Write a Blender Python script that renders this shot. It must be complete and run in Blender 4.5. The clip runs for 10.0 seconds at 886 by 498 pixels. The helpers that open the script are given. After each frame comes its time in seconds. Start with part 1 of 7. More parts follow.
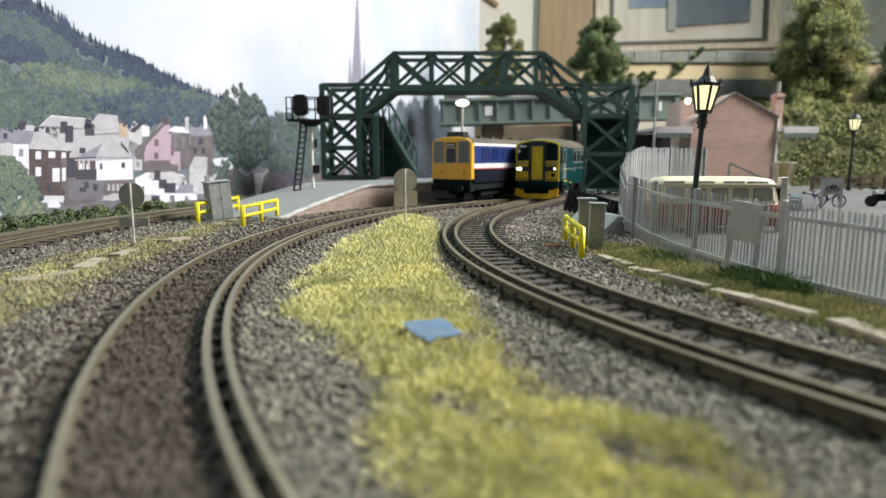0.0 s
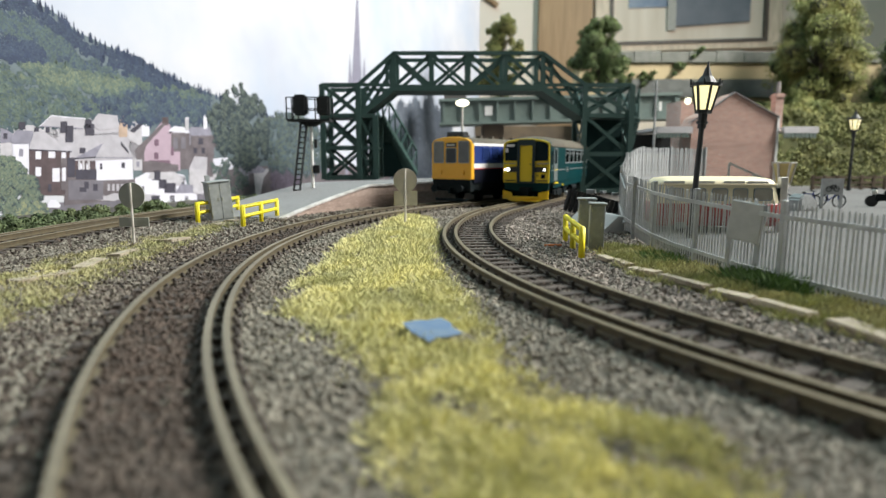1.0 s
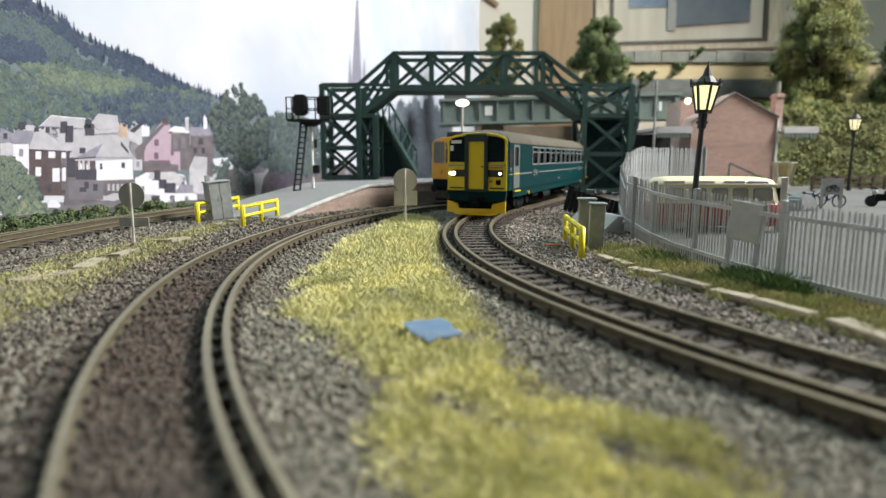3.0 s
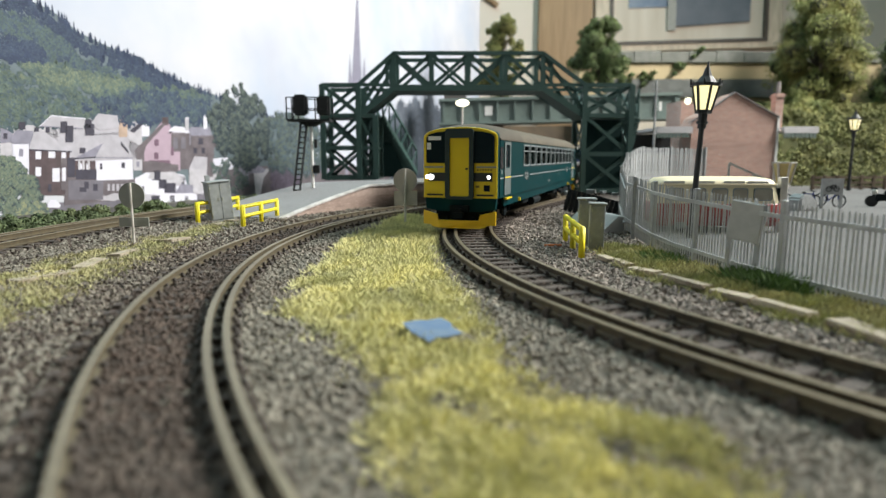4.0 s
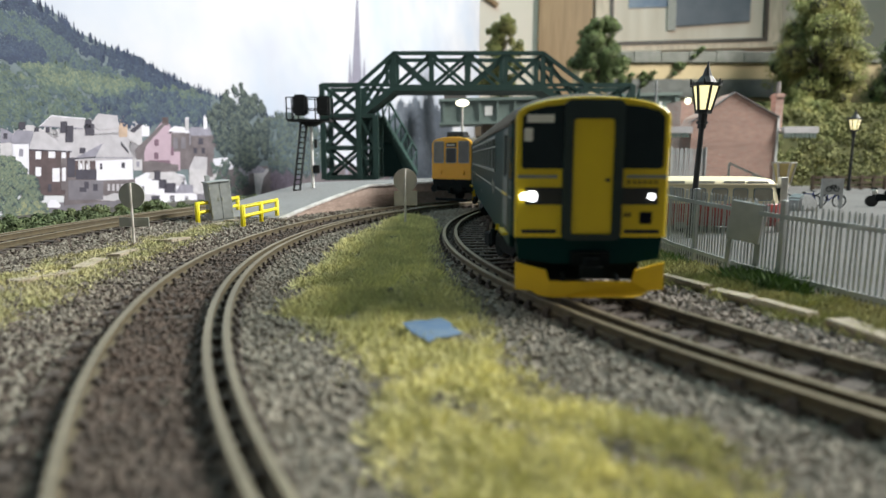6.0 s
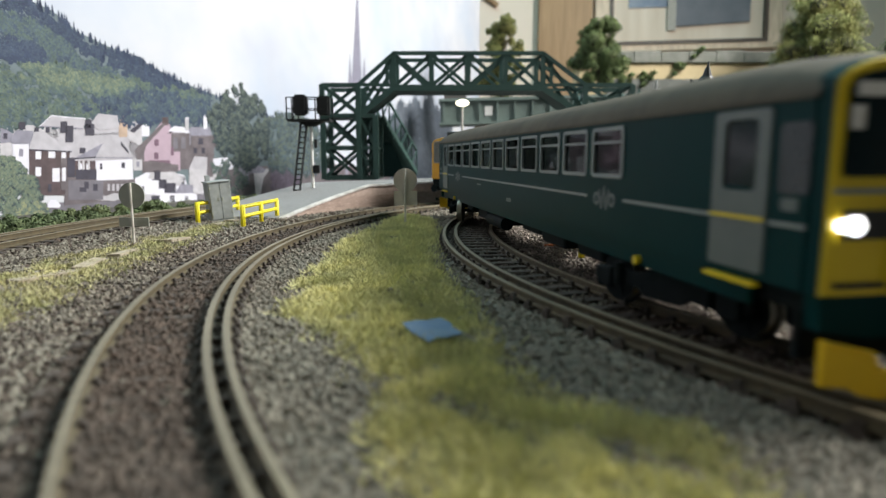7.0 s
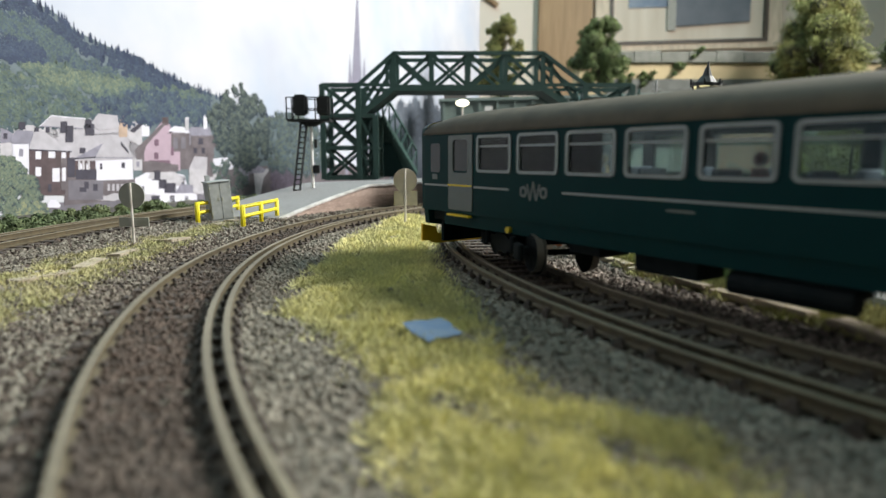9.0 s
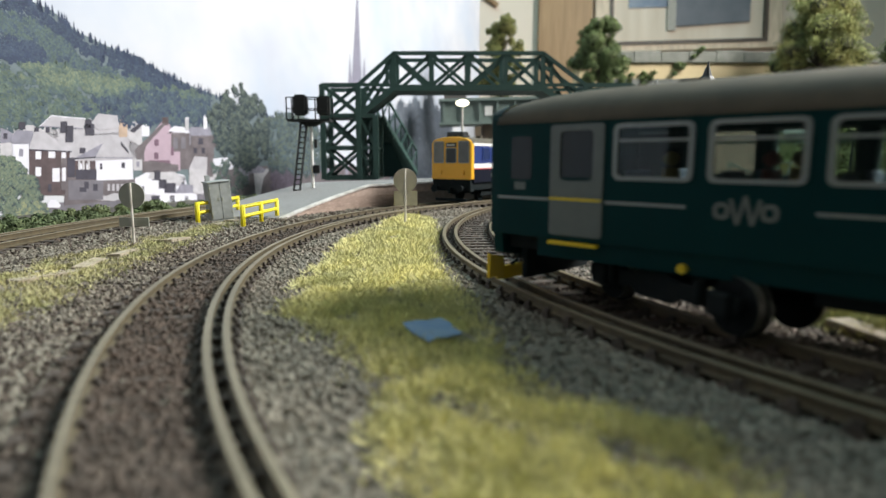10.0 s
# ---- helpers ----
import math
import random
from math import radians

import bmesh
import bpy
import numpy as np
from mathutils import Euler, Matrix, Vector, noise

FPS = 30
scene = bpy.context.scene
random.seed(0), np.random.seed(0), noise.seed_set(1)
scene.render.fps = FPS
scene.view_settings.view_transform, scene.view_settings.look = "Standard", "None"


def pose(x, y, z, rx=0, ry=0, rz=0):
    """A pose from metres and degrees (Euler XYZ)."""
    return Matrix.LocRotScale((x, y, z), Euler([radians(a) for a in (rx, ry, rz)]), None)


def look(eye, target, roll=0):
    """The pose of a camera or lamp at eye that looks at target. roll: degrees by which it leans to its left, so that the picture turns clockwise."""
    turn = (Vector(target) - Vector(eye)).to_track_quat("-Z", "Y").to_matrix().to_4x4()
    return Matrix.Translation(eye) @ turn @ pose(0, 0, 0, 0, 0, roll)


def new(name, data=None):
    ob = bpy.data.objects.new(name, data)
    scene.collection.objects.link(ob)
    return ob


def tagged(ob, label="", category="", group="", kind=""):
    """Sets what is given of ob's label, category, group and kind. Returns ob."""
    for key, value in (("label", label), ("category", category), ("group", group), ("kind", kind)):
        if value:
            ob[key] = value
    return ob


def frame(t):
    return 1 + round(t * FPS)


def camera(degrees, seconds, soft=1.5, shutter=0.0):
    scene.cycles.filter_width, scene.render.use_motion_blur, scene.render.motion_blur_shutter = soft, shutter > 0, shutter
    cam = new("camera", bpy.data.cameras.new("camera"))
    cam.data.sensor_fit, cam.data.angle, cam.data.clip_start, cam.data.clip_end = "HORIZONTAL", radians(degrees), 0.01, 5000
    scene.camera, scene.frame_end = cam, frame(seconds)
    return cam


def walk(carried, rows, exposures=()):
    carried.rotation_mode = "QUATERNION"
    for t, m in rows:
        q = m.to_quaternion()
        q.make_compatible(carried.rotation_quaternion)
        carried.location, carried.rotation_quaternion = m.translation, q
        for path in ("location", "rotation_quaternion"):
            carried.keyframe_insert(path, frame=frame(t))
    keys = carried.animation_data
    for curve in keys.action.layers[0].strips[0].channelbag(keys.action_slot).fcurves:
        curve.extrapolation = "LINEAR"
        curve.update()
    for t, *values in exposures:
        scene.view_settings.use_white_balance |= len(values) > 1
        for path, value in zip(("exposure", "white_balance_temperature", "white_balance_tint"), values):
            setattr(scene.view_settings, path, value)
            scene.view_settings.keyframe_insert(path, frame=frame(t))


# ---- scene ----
# A model railway in 4 mm scale, seen from a lens standing on the layout. Lengths below are in millimetres.
MM = 0.001
cam = camera(72, 10.0, soft=1.4, shutter=0.4)
EYE = pose(0, 0, 36.8 * MM, 90 - 8.54, 0, 0)
walk(cam, [(0, EYE), (10, EYE)])
cam.data.dof.use_dof = True
cam.data.dof.focus_distance = 0.265
cam.data.dof.aperture_fstop = 15.2

# ---- light: an unseen wide source on the station side and an added overhead fill ----
world = bpy.data.worlds.new("room_world")
scene.world = world
world.use_nodes = True
world.node_tree.nodes["Background"].inputs[0].default_value = (0.80, 0.90, 1.0, 1)
world.node_tree.nodes["Background"].inputs[1].default_value = 0.3
scene.view_settings.exposure = -0.15


def area_lamp(name, eye, target, sx, sy, watts, colour):
    data = bpy.data.lights.new(name, "AREA")
    data.shape, data.size, data.size_y, data.energy, data.color = "RECTANGLE", sx * MM, sy * MM, watts, colour
    ob = new(name, data)
    ob.matrix_world = look([c * MM for c in eye], [c * MM for c in target])
    return ob


area_lamp("side_light", (1150, 480, 900), (0, 230, 0), 600, 460, 57, (1.0, 0.98, 0.93))
# Fill added from above; its teal colour tints the shadows.
area_lamp("fill_light", (60, 960, 1560), (60, 960, 0), 1400, 1300, 13.0, (0.45, 0.93, 1.02))


# ---- materials ----
def mat(name, base, rough=0.6, second=None, grain=900, amount=0.5, bump=0.0, bump_scale=None, metal=0.0,
        coarse=None, third=None, island=0.0, obj=0.0, emit=0.0, spec=0.5, bump_dist=0.0004, stretch=None):
    """Two noises at two scales mix base with second and third; island and obj vary the value piece by piece."""
    m = bpy.data.materials.new(name)
    m.use_nodes = True
    nt = m.node_tree
    b = nt.nodes["Principled BSDF"]
    b.inputs["Roughness"].default_value = rough
    b.inputs["Metallic"].default_value = metal
    b.inputs["Specular IOR Level"].default_value = spec
    tc = nt.nodes.new("ShaderNodeTexCoord")
    vec = tc.outputs["Object"]
    if stretch:
        mp = nt.nodes.new("ShaderNodeMapping")
        mp.inputs["Scale"].default_value = stretch
        nt.links.new(vec, mp.inputs[0])
        vec = mp.outputs[0]

    def noise_at(scale, detail=5.0):
        n = nt.nodes.new("ShaderNodeTexNoise")
        n.inputs["Scale"].default_value, n.inputs["Detail"].default_value = scale, detail
        nt.links.new(vec, n.inputs["Vector"])
        return n.outputs["Fac"]

    def mixed(fac, a, c, lo, hi, top=1.0):
        r = nt.nodes.new("ShaderNodeMapRange")
        r.inputs[1].default_value, r.inputs[2].default_value, r.inputs[4].default_value = lo, hi, top
        nt.links.new(fac, r.inputs[0])
        x = nt.nodes.new("ShaderNodeMix")
        x.data_type = "RGBA"
        nt.links.new(r.outputs[0], x.inputs[0])
        for k, v in ((6, a), (7, c)):
            if isinstance(v, tuple):
                x.inputs[k].default_value = (*v, 1)
            else:
                nt.links.new(v, x.inputs[k])
        return x.outputs[2]

    second = second or tuple(c * 0.72 for c in base)
    colour = mixed(noise_at(grain), base, second, 0.35, 0.65, amount)
    colour = mixed(noise_at(coarse or grain / 9, 3.0), colour, third or tuple(c * 0.8 for c in second), 0.45, 0.75, amount)
    if island or obj:
        g = nt.nodes.new("ShaderNodeNewGeometry" if island else "ShaderNodeObjectInfo")
        r = nt.nodes.new("ShaderNodeMapRange")
        k = island or obj
        r.inputs[3].default_value, r.inputs[4].default_value = 1 - k, 1 + k
        nt.links.new(g.outputs["Random Per Island" if island else "Random"], r.inputs[0])
        hs = nt.nodes.new("ShaderNodeHueSaturation")
        nt.links.new(r.outputs[0], hs.inputs["Value"])
        nt.links.new(colour, hs.inputs["Color"])
        colour = hs.outputs[0]
    nt.links.new(colour, b.inputs["Base Color"])
    if bump:
        bp = nt.nodes.new("ShaderNodeBump")
        bp.inputs["Strength"].default_value, bp.inputs["Distance"].default_value = bump, bump_dist
        nt.links.new(noise_at(bump_scale or grain, 6.0), bp.inputs["Height"])
        nt.links.new(bp.outputs[0], b.inputs["Normal"])
    if emit:
        nt.links.new(colour, b.inputs["Emission Color"])
        b.inputs["Emission Strength"].default_value = emit
    return m


def brickwork(name, a, b, mortar):
    """Fine scale brickwork: 3 mm bricks with pale mortar, for walls too far to tell the bricks apart."""
    m = mat(name, a, 0.85, b, 260, 0.95, 0.2, coarse=45, stretch=(0.45, 0.45, 1.6))
    nt = m.node_tree
    p = nt.nodes["Principled BSDF"]
    link = p.inputs["Base Color"].links[0]
    base = link.from_socket
    br = nt.nodes.new("ShaderNodeTexBrick")
    br.inputs["Scale"].default_value = 330.0
    br.inputs["Mortar Size"].default_value = 0.03
    br.inputs["Mortar"].default_value = (*mortar, 1)
    tc = nt.nodes.new("ShaderNodeTexCoord")
    mp = nt.nodes.new("ShaderNodeMapping")
    mp.inputs["Rotation"].default_value = (radians(90), 0, 0)
    nt.links.new(tc.outputs["Object"], mp.inputs[0])
    nt.links.new(mp.outputs[0], br.inputs["Vector"])
    nt.links.new(base, br.inputs["Color1"])
    nt.links.new(base, br.inputs["Color2"])
    nt.links.new(br.outputs["Color"], p.inputs["Base Color"])
    return m


def glass(name, tint=(0.72, 0.80, 0.77), rough=0.02):
    m = bpy.data.materials.new(name)
    m.use_nodes = True
    nt = m.node_tree
    nt.nodes.clear()
    out, mix = nt.nodes.new("ShaderNodeOutputMaterial"), nt.nodes.new("ShaderNodeMixShader")
    tr, gl = nt.nodes.new("ShaderNodeBsdfTransparent"), nt.nodes.new("ShaderNodeBsdfGlossy")
    fr = nt.nodes.new("ShaderNodeFresnel")
    fr.inputs[0].default_value = 1.5
    tr.inputs[0].default_value = (*tint, 1)
    gl.inputs["Roughness"].default_value = rough
    gl.inputs[0].default_value = (0.48, 0.52, 0.52, 1)
    nt.links.new(fr.outputs[0], mix.inputs[0])
    nt.links.new(tr.outputs[0], mix.inputs[1])
    nt.links.new(gl.outputs[0], mix.inputs[2])
    nt.links.new(mix.outputs[0], out.inputs[0])
    return m


M_BALLAST = mat("ballast_base", (0.10, 0.09, 0.08), 0.9, (0.045, 0.042, 0.04), 900, 0.9, 0.8, 700, third=(0.10, 0.085, 0.07), coarse=14)
M_STONE = mat("ballast_stone", (0.25, 0.228, 0.185), 0.9, (0.142, 0.13, 0.107), 300, 0.8, island=0.28, third=(0.17, 0.13, 0.10), coarse=16)
M_STONE_DARK = mat("dark_brown_stone", (0.085, 0.066, 0.052), 0.9, (0.052, 0.041, 0.034), 300, 0.8, island=0.32, third=(0.09, 0.06, 0.045), coarse=25)
M_STONE_PINK = mat("pink_stone", (0.29, 0.25, 0.215), 0.9, (0.16, 0.135, 0.115), 300, 0.8, island=0.55)
M_RAIL_SIDE = mat("rail_rust", (0.11, 0.085, 0.045), 0.7, (0.06, 0.048, 0.03), 500, 0.8, 0.3, coarse=30)
M_RAIL_TOP = mat("rail_steel", (0.235, 0.20, 0.135), 0.45, (0.155, 0.13, 0.085), 500, 0.7, metal=0.4, coarse=40)
M_SLEEPER = mat("sleeper", (0.068, 0.052, 0.042), 0.85, (0.04, 0.032, 0.026), 500, 0.7, 0.5, obj=0.3)
M_GRASS = mat("dry_grass", (0.80, 0.75, 0.37), 0.8, (0.45, 0.45, 0.23), 45, 0.9, island=0.30, third=(0.70, 0.66, 0.33), coarse=18)
M_GRASS_DRY = mat("verge_straw", (0.52, 0.48, 0.24), 0.8, (0.28, 0.29, 0.13), 45, 0.9, island=0.42, third=(0.36, 0.32, 0.18), coarse=30)
M_GRASS_GREEN = mat("green_grass", (0.46, 0.44, 0.19), 0.8, (0.26, 0.30, 0.10), 60, 0.8, island=0.45, third=(0.52, 0.45, 0.24), coarse=40)
M_PLATFORM = mat("platform_tarmac", (0.25, 0.25, 0.25), 0.85, (0.18, 0.18, 0.18), 700, 0.7, 0.3, coarse=20)
M_EDGE = mat("platform_edge_paint", (0.62, 0.60, 0.58), 0.7, (0.36, 0.34, 0.32), 150, 0.9)
M_BRICKFACE = mat("platform_brick", (0.38, 0.29, 0.245), 0.85, (0.28, 0.21, 0.175), 300, 0.8, 0.3, coarse=18)
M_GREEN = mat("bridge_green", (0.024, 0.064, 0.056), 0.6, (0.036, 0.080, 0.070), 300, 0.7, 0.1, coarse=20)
M_GREEN_DARK = mat("bridge_dark_green", (0.008, 0.026, 0.025), 0.75, (0.012, 0.034, 0.032), 300, 0.7, 0.1, coarse=20, spec=0.15)
M_GIRDER = mat("girder_green", (0.17, 0.22, 0.20), 0.6, (0.13, 0.17, 0.155), 200, 0.7, coarse=12)
M_FENCE = mat("galvanised", (0.43, 0.445, 0.45), 0.55, (0.30, 0.31, 0.31), 400, 0.7, 0.15, metal=0.15, obj=0.08)
M_YELLOW = mat("yellow_barrier", (0.90, 0.78, 0.02), 0.45, (0.80, 0.66, 0.02), 400, 0.6, coarse=60)
M_CABINET = mat("cabinet_grey", (0.30, 0.32, 0.32), 0.6, (0.22, 0.24, 0.24), 400, 0.7, 0.1, coarse=50)
M_SIGNBACK = mat("sign_back_grey", (0.40, 0.415, 0.38), 0.6, (0.32, 0.335, 0.30), 300, 0.7)
M_POSTPALE = mat("pale_post", (0.62, 0.60, 0.56), 0.5, (0.48, 0.45, 0.40), 500, 0.7)
M_SLAB = mat("concrete_slab", (0.42, 0.355, 0.26), 0.85, (0.28, 0.235, 0.175), 500, 0.7, 0.3, obj=0.15)
M_BLUE = mat("blue_sheet", (0.085, 0.155, 0.27), 0.85, (0.15, 0.21, 0.28), 200, 0.8, 0.2)
M_BLACK = mat("black_paint", (0.012, 0.014, 0.016), 0.5, (0.02, 0.022, 0.024), 400, 0.7)
M_DARK = mat("underframe", (0.004, 0.009, 0.011), 0.75, (0.011, 0.014, 0.015), 300, 0.8, 0.3, spec=0.12)
M_TGREEN = mat("coach_green", (0.0020, 0.030, 0.0335), 0.4, (0.0026, 0.035, 0.0385), 200, 0.5, spec=0.07)
M_TROOF = mat("coach_roof", (0.115, 0.10, 0.075), 0.75, (0.075, 0.068, 0.055), 150, 0.7, spec=0.2)
M_TYELLOW = mat("cab_yellow", (0.74, 0.55, 0.015), 0.35, (0.70, 0.50, 0.015), 200, 0.5)
M_PLOUGH = mat("plough_yellow", (0.90, 0.58, 0.012), 0.45, (0.80, 0.50, 0.012), 200, 0.5)
M_SILVER = mat("window_trim", (0.22, 0.25, 0.255), 0.4, (0.27, 0.295, 0.30), 300, 0.5, metal=0.2)
M_CREST = mat("crest_grey", (0.15, 0.17, 0.17), 0.5, (0.11, 0.13, 0.13), 300, 0.6)
M_DOORGREY = mat("door_grey", (0.10, 0.125, 0.125), 0.45, (0.13, 0.15, 0.15), 300, 0.5)
M_WHITE = mat("white_paint", (0.78, 0.78, 0.76), 0.5, (0.66, 0.66, 0.64), 300, 0.5)
M_GLASS = glass("window_glass")
M_GLASSDARK = mat("tinted_screen", (0.005, 0.013, 0.017), 0.10, (0.009, 0.019, 0.023), 200, 0.5, spec=0.3)
M_GANGWAY = mat("gangway_rubber", (0.007, 0.022, 0.026), 0.6, (0.012, 0.028, 0.032), 300, 0.6, 0.1)
M_FADED = mat("faded_marking", (0.22, 0.15, 0.012), 0.6, (0.15, 0.10, 0.01), 300, 0.6)
M_HEADLIGHT = mat("lit_headlight", (1.0, 1.0, 1.0), 0.3, (0.95, 0.97, 1.0), 200, 0.5, emit=7)
M_LAMPGLOW = mat("lit_lantern", (1.0, 0.93, 0.58), 0.4, (1.0, 0.86, 0.42), 90, 0.8, emit=1.25)
M_WHITEGLOW = mat("lit_white_lamp", (1.0, 0.93, 0.72), 0.4, (1.0, 0.9, 0.6), 150, 0.6, emit=2.6)
M_ORANGE = mat("railcar_yellow", (0.86, 0.45, 0.025), 0.4, (0.78, 0.38, 0.02), 200, 0.5)
M_NBLUE = mat("railcar_blue", (0.018, 0.040, 0.18), 0.35, (0.015, 0.034, 0.15), 200, 0.5)
M_NAVY = mat("railcar_navy", (0.004, 0.006, 0.015), 0.6, (0.007, 0.008, 0.017), 200, 0.5, spec=0.1)
M_RED = mat("red_stripe", (0.45, 0.03, 0.04), 0.4)
M_SEAT = mat("seat_cloth", (0.12, 0.15, 0.22), 0.9, (0.08, 0.10, 0.15), 400, 0.6)
M_FIGA = mat("figure_red", (0.32, 0.05, 0.05), 0.8)
M_FIGB = mat("figure_ochre", (0.45, 0.25, 0.06), 0.8)
M_WHEEL = mat("wheel_tyre", (0.40, 0.38, 0.32), 0.35, (0.30, 0.28, 0.24), 400, 0.6, metal=0.6)

M_BARK = mat("bark", (0.11, 0.08, 0.055), 0.9, (0.06, 0.045, 0.03), 200, 0.8, 0.5)


# ---- building helpers ----
def box(bm, x0, x1, y0, y1, z0, z1, m=None):
    vs = [bm.verts.new((x, y, z)) for x in (x0, x1) for y in (y0, y1) for z in (z0, z1)]
    if m is not None:
        for v in vs:
            v.co = m @ v.co
    for f in ((0, 1, 3, 2), (4, 6, 7, 5), (0, 4, 5, 1), (2, 3, 7, 6), (0, 2, 6, 4), (1, 5, 7, 3)):
        bm.faces.new([vs[i] for i in f])
    return vs


def beam(bm, p, q, w, h=None):
    """A square bar from p to q, w wide across and h tall."""
    p, q = Vector(p), Vector(q)
    d = q - p
    m = Matrix.Translation(p) @ d.to_track_quat("X", "Z").to_matrix().to_4x4()
    h = h or w
    box(bm, 0, d.length, -w / 2, w / 2, -h / 2, h / 2, m)


def rod(bm, p, q, r, r2=None, n=8):
    p, q = Vector(p), Vector(q)
    d = q - p
    m = Matrix.Translation((p + q) / 2) @ d.to_track_quat("Z", "Y").to_matrix().to_4x4()
    bmesh.ops.create_cone(bm, cap_ends=True, segments=n, radius1=r, radius2=r if r2 is None else r2, depth=d.length, matrix=m)


def prism(bm, pts, y0, y1, swap=False):
    """A flat outline (x, z) given thickness along y; swap puts the outline in (y, z) and the thickness along x."""
    def at(a, b, d):
        return (d, a, b) if swap else (a, d, b)
    lo = [bm.verts.new(at(a, b, y0)) for a, b in pts]
    hi = [bm.verts.new(at(a, b, y1)) for a, b in pts]
    n = len(pts)
    bm.faces.new(lo)
    bm.faces.new(list(reversed(hi)))
    for i in range(n):
        bm.faces.new((lo[i], hi[i], hi[(i + 1) % n], lo[(i + 1) % n]))


def slab(bm, pts, z0, z1):
    """A plan outline (x, y) given height."""
    lo = [bm.verts.new((x, y, z0)) for x, y in pts]
    hi = [bm.verts.new((x, y, z1)) for x, y in pts]
    n = len(pts)
    bm.faces.new(list(reversed(lo)))
    bm.faces.new(hi)
    for i in range(n):
        bm.faces.new((lo[i], lo[(i + 1) % n], hi[(i + 1) % n], hi[i]))


def rounded(x0, x1, z0, z1, r, n=4):
    pts = []
    for cx, cz, a0 in ((x1 - r, z1 - r, 0), (x0 + r, z1 - r, 90), (x0 + r, z0 + r, 180), (x1 - r, z0 + r, 270)):
        pts += [(cx + r * math.cos(radians(a0 + 90 * k / n)), cz + r * math.sin(radians(a0 + 90 * k / n))) for k in range(n + 1)]
    return pts


def bevelled(bm, w, seg=2):
    bmesh.ops.bevel(bm, geom=list(bm.edges), offset=w, segments=seg, affect="EDGES", clamp_overlap=True)


def shape(name, bm, material, smooth=False):
    bmesh.ops.recalc_face_normals(bm, faces=bm.faces)
    bm.transform(Matrix.Scale(MM, 4))
    me = bpy.data.meshes.new(name)
    bm.to_mesh(me)
    bm.free()
    me.materials.append(material)
    if smooth:
        for p in me.polygons:
            p.use_smooth = True
    return me


def part(name, bm, material, parent=None, label="", at=None, smooth=False):
    ob = new(name, shape(name, bm, material, smooth))
    ob.parent = parent
    if at is not None:
        ob.matrix_basis = at
    return tagged(ob, label)


def lone(name, me, parent, m):
    ob = new(name, me)
    ob.parent = parent
    ob.matrix_basis = m
    return ob


def at(x, y, z=0, rx=0, ry=0, rz=0):
    return pose(x * MM, y * MM, z * MM, rx, ry, rz)


def thing(name, m, label, category, group="", kind=""):
    ob = new(name)
    ob.empty_display_size = 0.01
    ob.matrix_basis = m
    return tagged(ob, label, category, group, kind)


def fresh():
    return bmesh.new()


def points_mesh(name, verts, faces, material):
    me = bpy.data.meshes.new(name)
    me.from_pydata((np.asarray(verts) * MM).tolist(), [], faces if isinstance(faces, list) else faces.tolist())
    me.materials.append(material)
    return me


# ---- the lines of the three tracks: arcs (centre, radius) that run straight beyond an angle ----
class Line:
    def __init__(self, cx, cy, r, bend):
        self.cx, self.cy, self.r, self.bend = cx, cy, r, bend

    def at(self, s, off=0.0):
        """The place at arc length s, which grows towards the viewer; off: outwards from the curve's centre."""
        a = s / self.r
        r = self.r + off
        if a > -self.bend:
            return Vector((self.cx - r * math.cos(a), self.cy - r * math.sin(a), 0))
        e = (-self.bend - a) * self.r
        c, w = math.cos(self.bend), math.sin(self.bend)
        return Vector((self.cx - r * c + e * w, self.cy + r * w + e * c, 0))

    def side(self, x, y):
        """How far outwards of the line a place lies, and its arc length, on the curved part."""
        return math.hypot(x - self.cx, y - self.cy) - self.r, self.r * math.atan2(self.cy - y, self.cx - x)


LINE_MAIN = Line(286, 231, 361, 0.70)
LINE_LOOP = Line(360.7, 268.8, 346.8, 0.42)
LINE_BODY = Line(363.25, 289.7, 342.1, 0.38)  # the sweep of the long railcar body over the loop
LINE_FAR = Line(420, 245, 602, 0.45)
# ---- room: floor, walls, ceiling round the baseboard ----
M_WALL = mat("wall_plaster", (0.92, 0.785, 0.67), 0.8, (0.86, 0.73, 0.61), 8, 0.5, 0.05, 60)
M_CEIL = mat("ceiling_plaster", (0.82, 0.82, 0.80), 0.8, (0.76, 0.76, 0.74), 8, 0.5)
# For the out-of-view south and west walls: dark to cut reflections and fill.
M_WALLUNSEEN = mat("unseen_dark_wall", (0.16, 0.17, 0.17), 0.9, (0.12, 0.13, 0.13), 8, 0.5)
M_CARPET = mat("carpet", (0.20, 0.17, 0.14), 0.95, (0.14, 0.12, 0.10), 300, 0.6)
M_OAK = mat("oak_strip", (0.46, 0.29, 0.15), 0.5, (0.36, 0.21, 0.10), 30, 0.7, coarse=8, stretch=(6, 6, 0.4))


def room():
    for name, b, m in (("floor", (-1900, 2300, -1500, 2200, -960, -900), M_CARPET),
                       ("ceiling", (-1900, 2300, -1500, 2200, 1600, 1660), M_CEIL),
                       ("wall_north", (-1900, 2300, 2000, 2060, -900, 1600), M_WALL),
                       ("wall_south", (-1900, 2300, -1560, -1500, -900, 1600), M_WALLUNSEEN),
                       ("wall_west", (-1960, -1900, -1500, 2000, -900, 1600), M_WALLUNSEEN),
                       ("wall_east", (2300, 2360, -1500, 2000, -900, 1600), M_WALL)):
        bm = fresh()
        box(bm, *b)
        tagged(part(name, bm, m), "plain painted surface of the hobby room", name.split("_")[0], kind="structure")


room()


